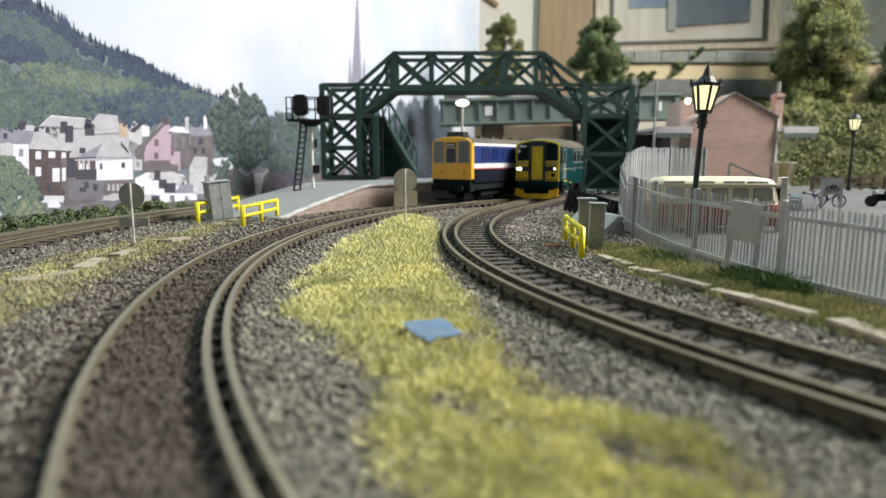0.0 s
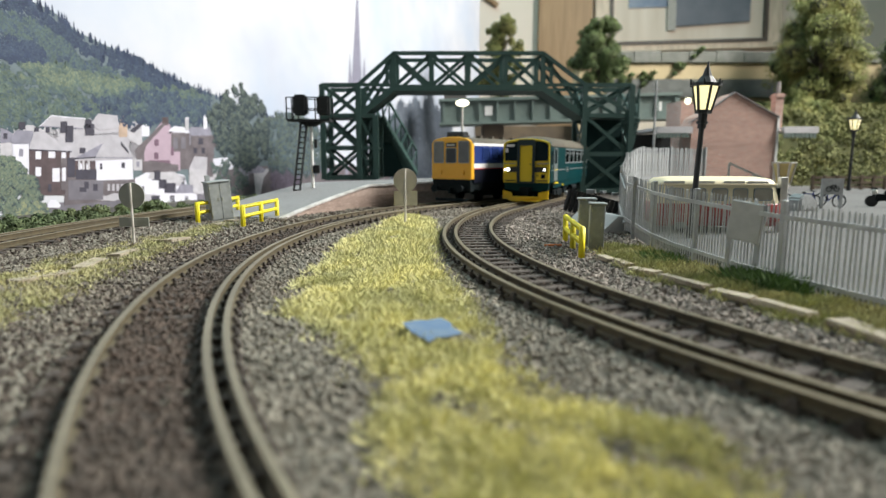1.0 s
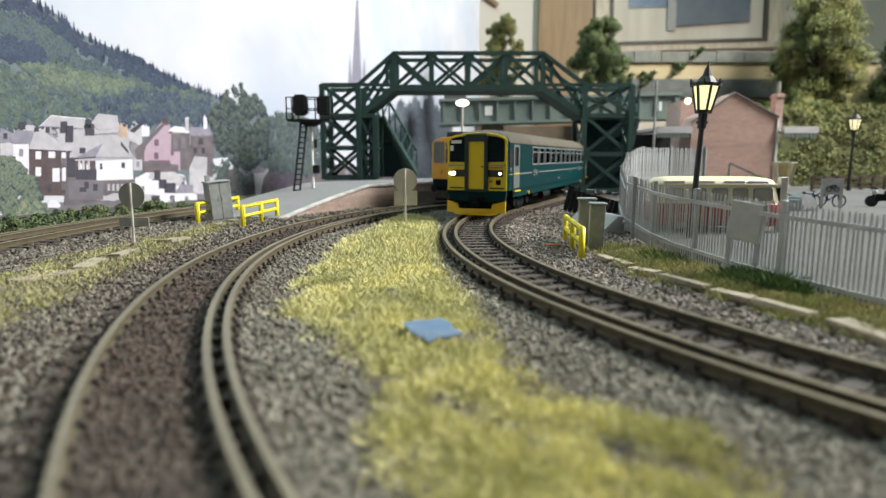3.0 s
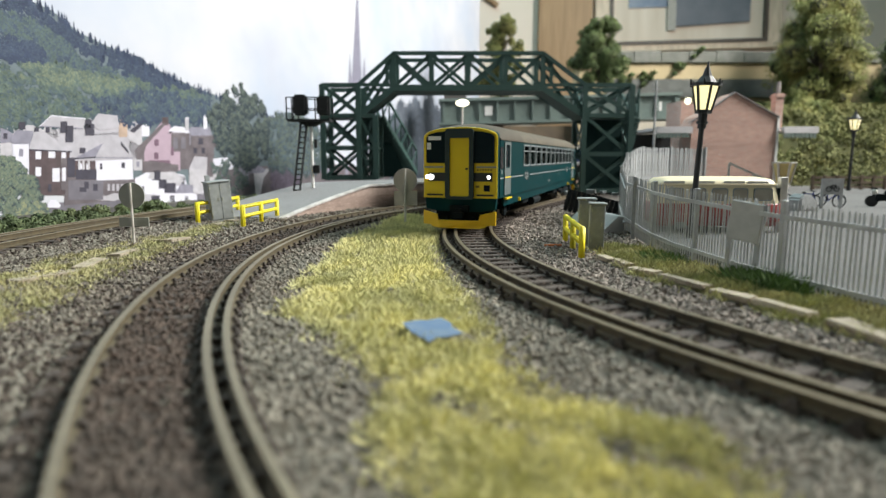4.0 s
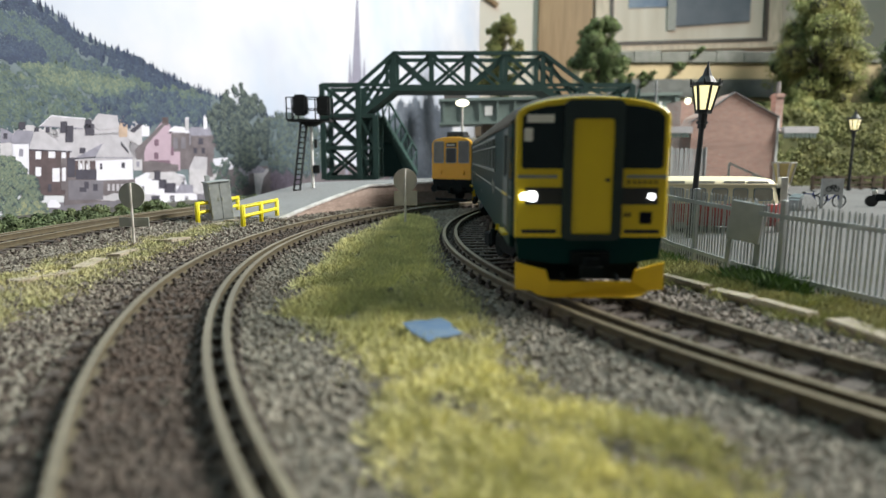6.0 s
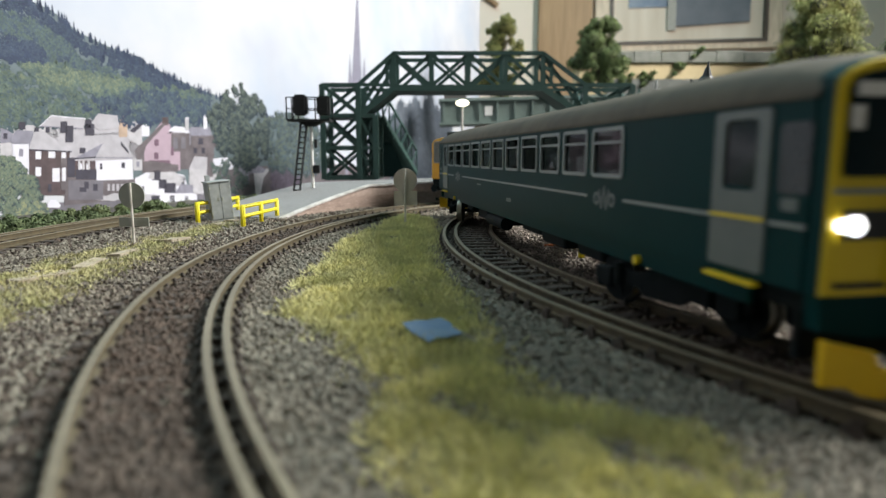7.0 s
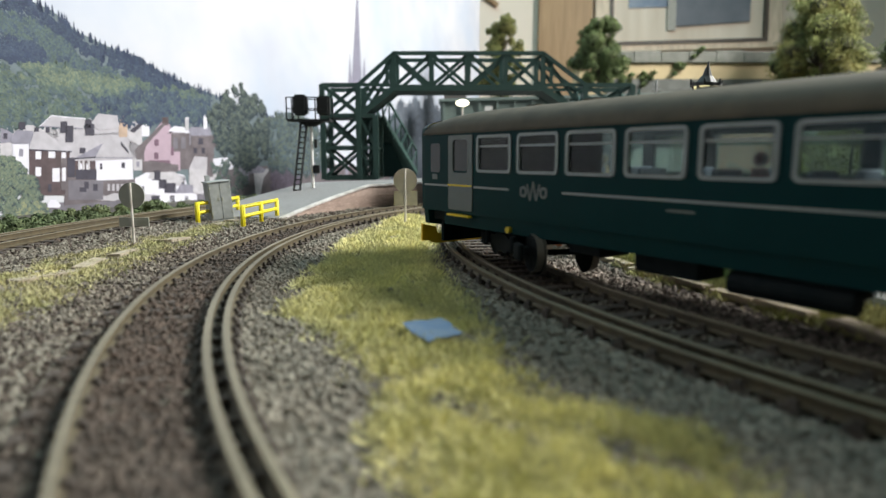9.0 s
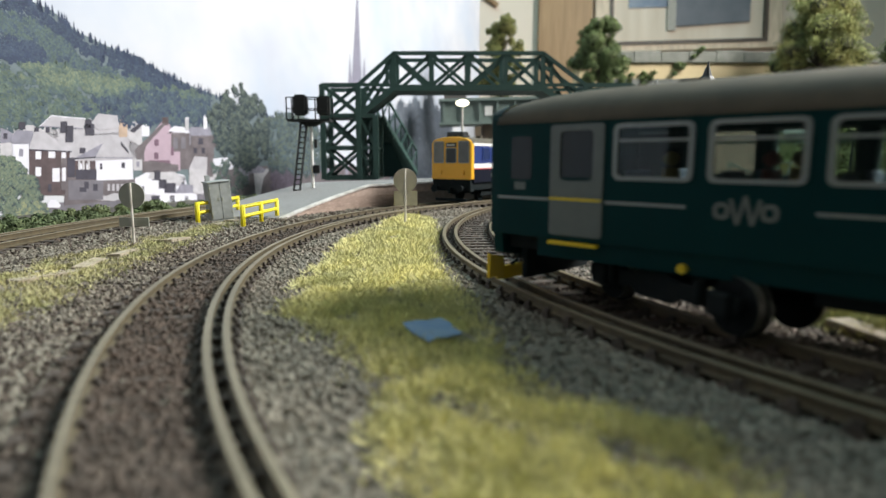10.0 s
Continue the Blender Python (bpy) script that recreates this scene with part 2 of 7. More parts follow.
def baseboard():
    bm = fresh()
    slab(bm, [(-1300, -400), (1300, -400), (1300, 1960), (-1300, 1960)], -60, -1.0)
    tagged(part("ground", bm, M_BALLAST), "grey scattered ballast over the layout board", "ground", kind="structure")


baseboard()


def extruded(line, s0, s1, step, section):
    """A section (off, z) swept along a line."""
    bm = fresh()
    prev = None
    n = max(2, int((s1 - s0) / step))
    for k in range(n + 1):
        s = s0 + (s1 - s0) * k / n
        ring = [bm.verts.new((*line.at(s, o)[:2], z)) for o, z in section]
        if prev:
            m = len(ring)
            for i in range(m):
                bm.faces.new((prev[i], prev[(i + 1) % m], ring[(i + 1) % m], ring[i]))
        else:
            bm.faces.new(ring)
        prev = ring
    bm.faces.new(list(reversed(prev)))
    return bm


def rail_section(o):
    return [(o - 1.1, 1.3), (o + 1.1, 1.3), (o + 1.1, 1.7), (o + 0.35, 2.0), (o + 0.35, 3.0), (o + 0.72, 3.15),
            (o + 0.72, 3.55), (o - 0.72, 3.55), (o - 0.72, 3.15), (o - 0.35, 3.0), (o - 0.35, 2.0), (o - 1.1, 1.7)]


CHAIR_MESH = []


def track(name, line, s0, s1, guard, label, near, inner=-8.25):
    t = tagged(new(name), label, "railway track", "railway tracks", "structure")
    offs = [inner, 8.25] + ([guard] if guard else [])
    for o in offs:
        r = part("rail" if o != guard else "guard_rail", extruded(line, s0, s1, 6, rail_section(o)), M_RAIL_SIDE, t)
        part("rail_head", extruded(line, s0, s1, 6, [(o - 0.70, 3.5), (o + 0.70, 3.5), (o + 0.62, 3.66), (o - 0.62, 3.66)]),
             M_RAIL_TOP, r, "worn bright rail top")
    bm = fresh()
    box(bm, -15.5, 15.5, -1.7, 1.7, -0.6, 1.3)
    bevelled(bm, 0.2, 1)
    sleeper = shape("sleeper", bm, M_SLEEPER)
    if not CHAIR_MESH:
        bm = fresh()
        box(bm, -2.0, 2.0, -1.0, 1.0, 1.2, 1.9)
        box(bm, -1.6, -1.0, -0.7, 0.7, 1.9, 2.5)
        box(bm, 1.0, 1.6, -0.7, 0.7, 1.9, 2.5)
        CHAIR_MESH.append(shape("chair", bm, M_SLEEPER))
    rng = random.Random(5)
    s = s0 + 3
    while s < s1:
        p, q = line.at(s), line.at(s, 1)
        yaw = math.degrees(math.atan2(q.y - p.y, q.x - p.x)) + 180
        ob = lone("sleeper", sleeper, t, at(p.x, p.y, 0, 0, 0, yaw + rng.uniform(-1, 1)))
        if near[0] < s < near[1]:
            for o in offs:
                c = line.at(s, o)
                lone("chair", CHAIR_MESH[0], t, at(c.x, c.y, 0, 0, 0, yaw))
        s += 8.2
    return t


track("main_track", LINE_MAIN, -560, 300, -12.9, "brown weathered curved railway track with a guard rail", (-260, 190), -9.4)
track("loop_track", LINE_LOOP, -620, 420, 13.4, "brown weathered curved railway track with a guard rail", (-150, 260))
track("far_track", LINE_FAR, -560, 130, 13.4, "brown weathered railway track beside the backscene", (-10, -10))


# ---- loose ballast: stones of about a millimetre, real geometry ----
def stones(name, places, sizes, material, label, seed):
    rng = np.random.default_rng(seed)
    base = np.array([(1, 0, 0), (-1, 0, 0), (0, 1, 0), (0, -1, 0), (0, 0, 1), (0, 0, -1)], float)
    fac = np.array([(0, 2, 4), (2, 1, 4), (1, 3, 4), (3, 0, 4), (2, 0, 5), (1, 2, 5), (3, 1, 5), (0, 3, 5)])
    n = len(places)
    v = base[None] * rng.uniform(0.55, 1.25, (n, 6, 1)) + rng.normal(0, 0.14, (n, 6, 3))
    a = rng.uniform(0, 6.28, n)
    tilt = rng.normal(0, 0.5, n)
    ca, sa, ct, st = np.cos(a), np.sin(a), np.cos(tilt), np.sin(tilt)
    x, y, z = v[..., 0], v[..., 1], v[..., 2] * 0.75
    y, z = y * ct[:, None] - z * st[:, None], y * st[:, None] + z * ct[:, None]
    x, y = x * ca[:, None] - y * sa[:, None], x * sa[:, None] + y * ca[:, None]
    v = np.stack([x, y, z], -1) * sizes[:, None, None] + places[:, None, :]
    f = (fac[None] + 6 * np.arange(n)[:, None, None]).reshape(-1, 3)
    me = points_mesh(name, v.reshape(-1, 3), f, material)
    return tagged(new(name, me), label, "ballast", kind="stuff")


def track_sides(x, y):
    out = []
    for ln in (LINE_MAIN, LINE_LOOP, LINE_FAR):
        out.append(np.hypot(x - ln.cx, y - ln.cy) - ln.r)
    return out


def scatter_ballast():
    rng = np.random.default_rng(11)
    n = 190000
    y = 48 + 400 * rng.random(n) ** 1.5
    x = (rng.random(n) * 2 - 1) * (0.80 * y + 12)
    keep = (x > -215) & (x < 110)
    x, y = x[keep], y[keep]
    a, b, c = track_sides(x, y)
    four = (np.abs(a) < 15) | (np.abs(b) < 15) | (np.abs(c) < 15)
    on_rail = np.zeros(len(x), bool)
    for d, i, g in ((a, -9.4, -12.9), (b, -8.25, 13.4), (c, -8.25, 13.4)):
        for o in (i, 8.25, g):
            on_rail |= np.abs(d - o) < 1.2
    z = np.where(four, rng.uniform(-0.5, 0.9, len(x)), rng.uniform(-0.9, 0.4, len(x)))
    z = np.where((np.abs(a) < 13) & (y < 330), rng.uniform(0.1, 1.5, len(x)), z)
    # shoulders of the track beds
    size = rng.uniform(0.45, 0.95, len(x)) * (1 + y / 900)
    pink = (b < -11) & (x > 20) & (rng.random(len(x)) < 0.8)
    dark = four & ~on_rail & (rng.random(len(x)) < np.where(np.abs(a) < 12, 0.97, 0.75))
    # More dark stones outside the main track, denser within 40 mm.
    dark |= (a > 0) & (rng.random(len(x)) < np.where(a < 40, 0.5, 0.28))
    ok = ~on_rail
    P = np.stack([x, y, z], -1)
    stones("loose_ballast", P[ok & ~dark & ~pink], size[ok & ~dark & ~pink], M_STONE, "mixed grey ballast stones beside the tracks", 1)
    stones("sooty_ballast", P[ok & dark], size[ok & dark], M_STONE_DARK, "dark brown ballast stones between the rails and beyond the main track", 2)
    stones("pale_ballast", P[ok & pink & ~dark], size[ok & pink & ~dark], M_STONE_PINK, "pale pinkish ballast stones beside the fence path", 3)


scatter_ballast()


# ---- grass fibres ----
def inside(x, y, poly):
    r = np.zeros(len(x), bool)
    n = len(poly)
    for i in range(n):
        (ax, ay), (bx, by) = poly[i], poly[(i + 1) % n]
        c = ((ay > y) != (by > y)) & (x < (bx - ax) * (y - ay) / (by - ay + 1e-9) + ax)
        r ^= c
    return r


def fibres(name, poly, n, length, material, label, seed, z=0.0, clump=9.0, fringe=0.15):
    rng = np.random.default_rng(seed)
    P = np.array(poly, float)
    lo, hi = P.min(0) - 4, P.max(0) + 4
    m = n * 4
    x, y = rng.uniform(lo[0], hi[0], m), rng.uniform(lo[1], hi[1], m)
    wob = np.array([noise.noise(Vector((px / clump, py / clump, seed))) for px, py in zip(x, y)])
    wob2 = np.array([noise.noise(Vector((px / 2.5, py / 2.5, seed + 5))) for px, py in zip(x, y)])
    dx, dy = rng.normal(0, 2.5, m), rng.normal(0, 2.5, m)
    keep = inside(x + dx + 5 * wob, y + dy, poly) & (wob + 0.6 * wob2 + rng.normal(0, 0.25, m) > -fringe)
    x, y = x[keep][:n], y[keep][:n]
    k = len(x)
    a = rng.uniform(0, 6.28, k)
    lean = rng.uniform(0.3, 1.5, k)
    ln = length * rng.uniform(0.5, 1.3, k) * (0.75 + 0.6 * np.clip(wob[keep][:n] + 0.5, 0, 1))
    w = 0.06 + 0.0004 * y
    ca, sa = np.cos(a), np.sin(a)
    b0 = np.stack([x - sa * w, y + ca * w, np.full(k, z - 0.3)], -1)
    b1 = np.stack([x + sa * w, y - ca * w, np.full(k, z - 0.3)], -1)
    mid = np.stack([x + ca * ln * 0.42 * np.sin(lean) + sa * w, y + sa * ln * 0.42 * np.sin(lean) - ca * w, z + ln * 0.55 * np.cos(lean)], -1)
    tip = np.stack([x + ca * ln * np.sin(lean), y + sa * ln * np.sin(lean), z + ln * np.cos(lean) * 0.9 + 0.2], -1)
    v = np.stack([b0, b1, mid, tip], 1).reshape(-1, 3)
    f = (np.array([(0, 1, 2), (0, 2, 3), (1, 3, 2)])[None] + 4 * np.arange(k)[:, None, None]).reshape(-1, 3)
    return tagged(new(name, points_mesh(name, v, f, material)), label, "grass", kind="stuff")


MID_GRASS = [(-24, 392), (-10, 366), (-5, 300), (-5, 207), (5, 150), (9, 114), (15, 87), (34, 77), (34, 45), (1, 45), (-8, 76),
             (-12, 104), (-24, 121), (-38, 152), (-39, 196), (-40, 263), (-31, 325)]
fibres("middle_grass", MID_GRASS, 95000, 2.5, M_GRASS, "yellow-green static grass between the two tracks", 3)
WEST_GRASS = [(-97, 105), (-96, 147), (-104, 187), (-109, 239), (-114, 317), (-118, 350), (-126, 330), (-131, 282), (-137, 247), (-138, 207), (-140, 178), (-150, 105)]
fibres("verge_grass", WEST_GRASS, 26000, 1.7, M_GRASS_DRY, "dry yellow-green grass along the slab path", 4)
EAST_GRASS = [(64, 245), (72, 250), (80, 243), (82, 218), (86, 202), (89, 186), (95, 166), (101, 150), (106, 135), (108, 105), (90, 115), (84, 130), (75, 150), (70, 168), (62, 190)]
fibres("fence_grass", EAST_GRASS, 34000, 2.6, M_GRASS_GREEN, "green and straw grass tufts below the fence", 6)
M_SCRUB = mat("bush_green", (0.12, 0.20, 0.05), 0.8, (0.07, 0.13, 0.035), 60, 0.7, island=0.4)
fibres("bush_grass", [(77, 222), (80, 224), (82.5, 212), (80, 204), (76, 210)], 2600, 3.4, M_SCRUB, "green tuft against the fence", 9, clump=4)
fibres("bush_grass", [(87, 178), (91, 180), (97, 165), (95, 158), (88, 168)], 5200, 4.8, M_SCRUB,
       "dark green scrub against the fence", 8, clump=4)
# ---- platform with its ramp ----
def platform():
    """Follows the main track 47 mm outside its centre line; the ramp rises towards the station."""
    def height(s):
        return 0.6 + 16.2 * min(1, max(0, (-123 - s) / 86))
    top, face, edge = fresh(), fresh(), fresh()
    prev = None
    for k in range(61):
        s = -122 - 8 * k
        h = height(s)
        inner, outer = LINE_MAIN.at(s, 45), LINE_MAIN.at(s, 112)
        e1 = LINE_MAIN.at(s, 48.0)
        row = (inner, e1, outer, h)
        if prev:
            for bm, a0, a1, b0, b1, z0, z1, lo in ((top, prev[1], row[1], prev[2], row[2], prev[3], h, -0.9), (edge, prev[0], row[0], prev[1], row[1], prev[3] + 0.25, h + 0.25, None)):
                lo0, lo1 = (lo, lo) if lo is not None else (z0 - 1.4, z1 - 1.4)
                q = [bm.verts.new((p.x, p.y, z)) for p, z in ((a0, z0), (a1, z1), (b1, z1), (b0, z0), (a0, lo0), (a1, lo1), (b1, lo1), (b0, lo0))]
                for f in ((0, 1, 2, 3), (4, 7, 6, 5), (0, 4, 5, 1), (2, 6, 7, 3), (0, 3, 7, 4), (1, 5, 6, 2)):
                    bm.faces.new([q[i] for i in f])
            i0, i1 = LINE_MAIN.at(prev[4], 46.4), LINE_MAIN.at(s, 46.4)
            j0, j1 = LINE_MAIN.at(prev[4], 48), LINE_MAIN.at(s, 48)
            q = [face.verts.new((p.x, p.y, z)) for p, z in ((i0, -0.9), (i1, -0.9), (i1, h - 1.2), (i0, prev[3] - 1.2), (j0, -0.9), (j1, -0.9), (j1, h - 1.2), (j0, prev[3] - 1.2))]
            for f in ((0, 1, 2, 3), (7, 6, 5, 4), (0, 3, 7, 4), (1, 5, 6, 2)):
                face.faces.new([q[i] for i in f])
        prev = (*row, s)
    p = thing("station_platform", at(0, 0), "grey tarmac station platform with a brick face and ramp", "platform", kind="structure")
    part("surface", top, M_PLATFORM, p)
    part("edging", edge, M_EDGE, p, "white painted coping along the platform edge")
    part("facing", face, M_BRICKFACE, p, "brown brick facing wall")
    brick = fresh()
    box(brick, -1.45, 1.45, -0.25, 0.25, -0.45, 0.45)
    mesh = shape("brick", brick, mat("facing_brick", (0.40, 0.30, 0.255), 0.85, (0.31, 0.23, 0.19), 200, 0.7, obj=0.18))
    n = 0
    for k in range(60):
        for c in range(7):
            s = -150 - 3.3 * k - (c % 2) * 1.65
            z = 0.4 + 1.35 * c
            if z + 1.8 < height(s) and n < 290:
                q, r = LINE_MAIN.at(s, 46.3), LINE_MAIN.at(s, 47.3)
                lone("brick", mesh, p, at(q.x, q.y, z, 0, 0, math.degrees(math.atan2(r.y - q.y, r.x - q.x)) + 90))
                n += 1


platform()


# ---- footbridge: two lattice towers, a raised lattice span, stair flights ----
def bar(name, parent, p, q, w, h=None):
    bm = fresh()
    beam(bm, p, q, w, h)
    return part(name, bm, M_GREEN, parent)


def bay(parent, a, b, c, d, w=3.2):
    """A lattice bay: lower corners a, b, upper corners c, d; crossed braces between."""
    off = Vector((0, 0.5, 0))
    bar("brace", parent, Vector(a) + off, Vector(d) + off, 1.0, w)
    bar("brace", parent, Vector(b) - off, Vector(c) - off, 1.0, w)


def footbridge():
    fb = thing("footbridge", at(0, 590), "dark green lattice station footbridge with two towers", "footbridge")
    depth = 42
    xs = [-46 + 139.5 * k / 4 for k in range(5)]
    for y in (0, depth):
        truss = bar("span_truss", fb, (-47, y, 101.6), (94.5, y, 101.6), 3.0, 5.6)
        bar("chord", truss, (-47, y, 133), (94.5, y, 133), 3.4)
        for x in xs:
            bar("post", truss, (x, y, 102), (x, y, 133), 2.8, 4.2)
        for x0, x1 in zip(xs, xs[1:]):
            bay(truss, (x0, y, 103), (x1, y, 103), (x0, y, 132.5), (x1, y, 132.5))
        for x0, x1 in ((-46, -79.5), (93.5, 133.5)):
            side = bar("stair_truss", fb, (x0, y, 101.5), (x1, y, 76.0), 3.2, 5.4)
            bar("chord", side, (x0, y, 133), (x1, y, 104.5), 3.4)
            bar("rail", side, (x0, y, 104), (x1, y, 104.5), 2.4, 3.0)
            bar("brace", side, (x0, y + 0.6, 131), (x1, y + 0.6, 80), 1.2, 3.6)
            bar("post", side, (x0 + (x1 - x0) * 0.2, y, 104), (x0 + (x1 - x0) * 0.2, y, 127), 1.8, 3.2)
    bm = fresh()
    box(bm, -46, 93.5, -1, depth + 1, 99.5, 102)
    part("deck", bm, M_GREEN, fb)
    for xa, xb in ((-46, -80), (93.5, 134)):
        bm = fresh()
        n = 9
        pts = [(xa, 99.5)]
        for k in range(n):
            z = 102 - 25 * (k + 1) / n
            pts += [(xa + (xb - xa) * k / n, z), (xa + (xb - xa) * (k + 1) / n, z)]
        prism(bm, pts + [(xb, 73.0)], 1.6, depth - 1.6)
        part("steps", bm, M_GREEN, fb)
    for bays, base in (((-114, -80, -64), 16), ((134, 178), 4)):
        x0, x1 = bays[0], bays[-1]
        part("landing", landing_mesh(x0, x1, depth), M_GREEN, fb)
        mid = (base + 76) / 2
        for y in (0, depth):
            fr = bar("tower_frame", fb, (x0, y, base), (x0, y, 104.5), 4.6)
            for k, xx in enumerate(bays[1:]):
                bar("leg", fr, (xx, y, base), (xx, y, 104.5 if k == 0 else 77), 5.0)
            for z in (base + 1.2, mid, 76, 104):
                bar("rail", fr, (x0, y, z), (x1 if z < 100 else bays[1], y, z), 2.6, 4.0)
            for xa, xb in zip(bays, bays[1:]):
                for z0, z1 in ((base + 1.5, mid), (mid, 76)):
                    bay(fr, (xa, y, z0), (xb, y, z0), (xa, y, z1), (xb, y, z1))
            bay(fr, (bays[0], y, 77), (bays[1], y, 77), (bays[0], y, 104), (bays[1], y, 104))
        for xx in (x0, x1):
            sd = bar("tower_side", fb, (xx, 0, base + 1.5), (xx, depth, base + 1.5), 2.4)
            for z0, z1 in ((base + 1.5, mid), (mid, 76)) + (((77, 104),) if xx != -64 else ()):
                bar("rail", sd, (xx, 0, z1), (xx, depth, z1), 2.4)
                bar("brace", sd, (xx, 0, z0), (xx, depth, z1), 1.2, 2.8)
                bar("brace", sd, (xx, 0, z1), (xx, depth, z0), 1.2, 2.8)
    # stair flights from the landings down to the platforms, running away from the span
    for x, xe, zb in ((-79, -51, 16), (180, 194, 4)):
        for xo in (0, 20):
            a, b = Vector((x + xo * 0.9, depth, 78)), Vector((xe + xo, depth + 95, zb + 3))
            up = Vector((0, 0, 26))
            side = bar("stair_side", fb, a, b, 2.0, 5.0)
            bar("handrail", side, a + up, b + up, 2.0)
            for k in range(7):
                t = k / 6
                bar("baluster", side, a.lerp(b, t), a.lerp(b, t) + up, 1.6)
                if k < 6:
                    bar("brace", side, a.lerp(b, t), a.lerp(b, t + 1 / 6) + up, 1.3)
        for k in range(16):
            p = Vector((x, depth, 76)).lerp(Vector((xe, depth + 95, zb + 1)), k / 16)
            bm = fresh()
            box(bm, p.x, p.x + 20, p.y, p.y + 8, p.z - 5, p.z)
            part("tread", bm, M_GREEN, fb)
    # solid panels behind the tower lattice, in a darker copy of the bridge green
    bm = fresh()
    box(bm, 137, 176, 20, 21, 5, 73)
    part("back_panel", bm, M_GREEN_DARK, fb, "dark solid panel at the back of the tower")
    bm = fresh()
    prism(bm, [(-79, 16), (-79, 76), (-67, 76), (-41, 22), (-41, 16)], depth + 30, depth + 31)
    part("back_panel", bm, M_GREEN_DARK, fb, "dark solid panel at the side of the stairs")


def landing_mesh(x0, x1, depth):
    bm = fresh()
    box(bm, min(x0, x1) - 1, max(x0, x1) + 1, -1, depth + 1, 74.5, 76.5)
    return bm


footbridge()

# ---- the moving single railcar ----
CAR_LEN, HALF, PIVOT = 305.0, 18.2, 103.3
SILL, ROOF = 14.6, 49.4
WIN = [(-CAR_LEN / 2 + 34.5 + 19.65 * k, -CAR_LEN / 2 + 34.5 + 19.65 * k + 16.3) for k in range(11)]
DOORS = [(-CAR_LEN / 2 + 18.4, -CAR_LEN / 2 + 32.0), (CAR_LEN / 2 - 24.2, CAR_LEN / 2 - 10.8)]


def ring_mesh(bm, outer, inner, y0, y1, swap=False):
    """A frame between two outlines with as many corners."""
    def a(p, d):
        return (d, p[0], p[1]) if swap else (p[0], d, p[1])
    n = len(outer)
    V = [[bm.verts.new(a(p, d)) for p in q] for q in (outer, inner) for d in (y0, y1)]
    for i in range(n):
        j = (i + 1) % n
        for s, t in ((0, 1), (1, 3), (3, 2), (2, 0)):
            bm.faces.new((V[s][i], V[s][j], V[t][j], V[t][i]))


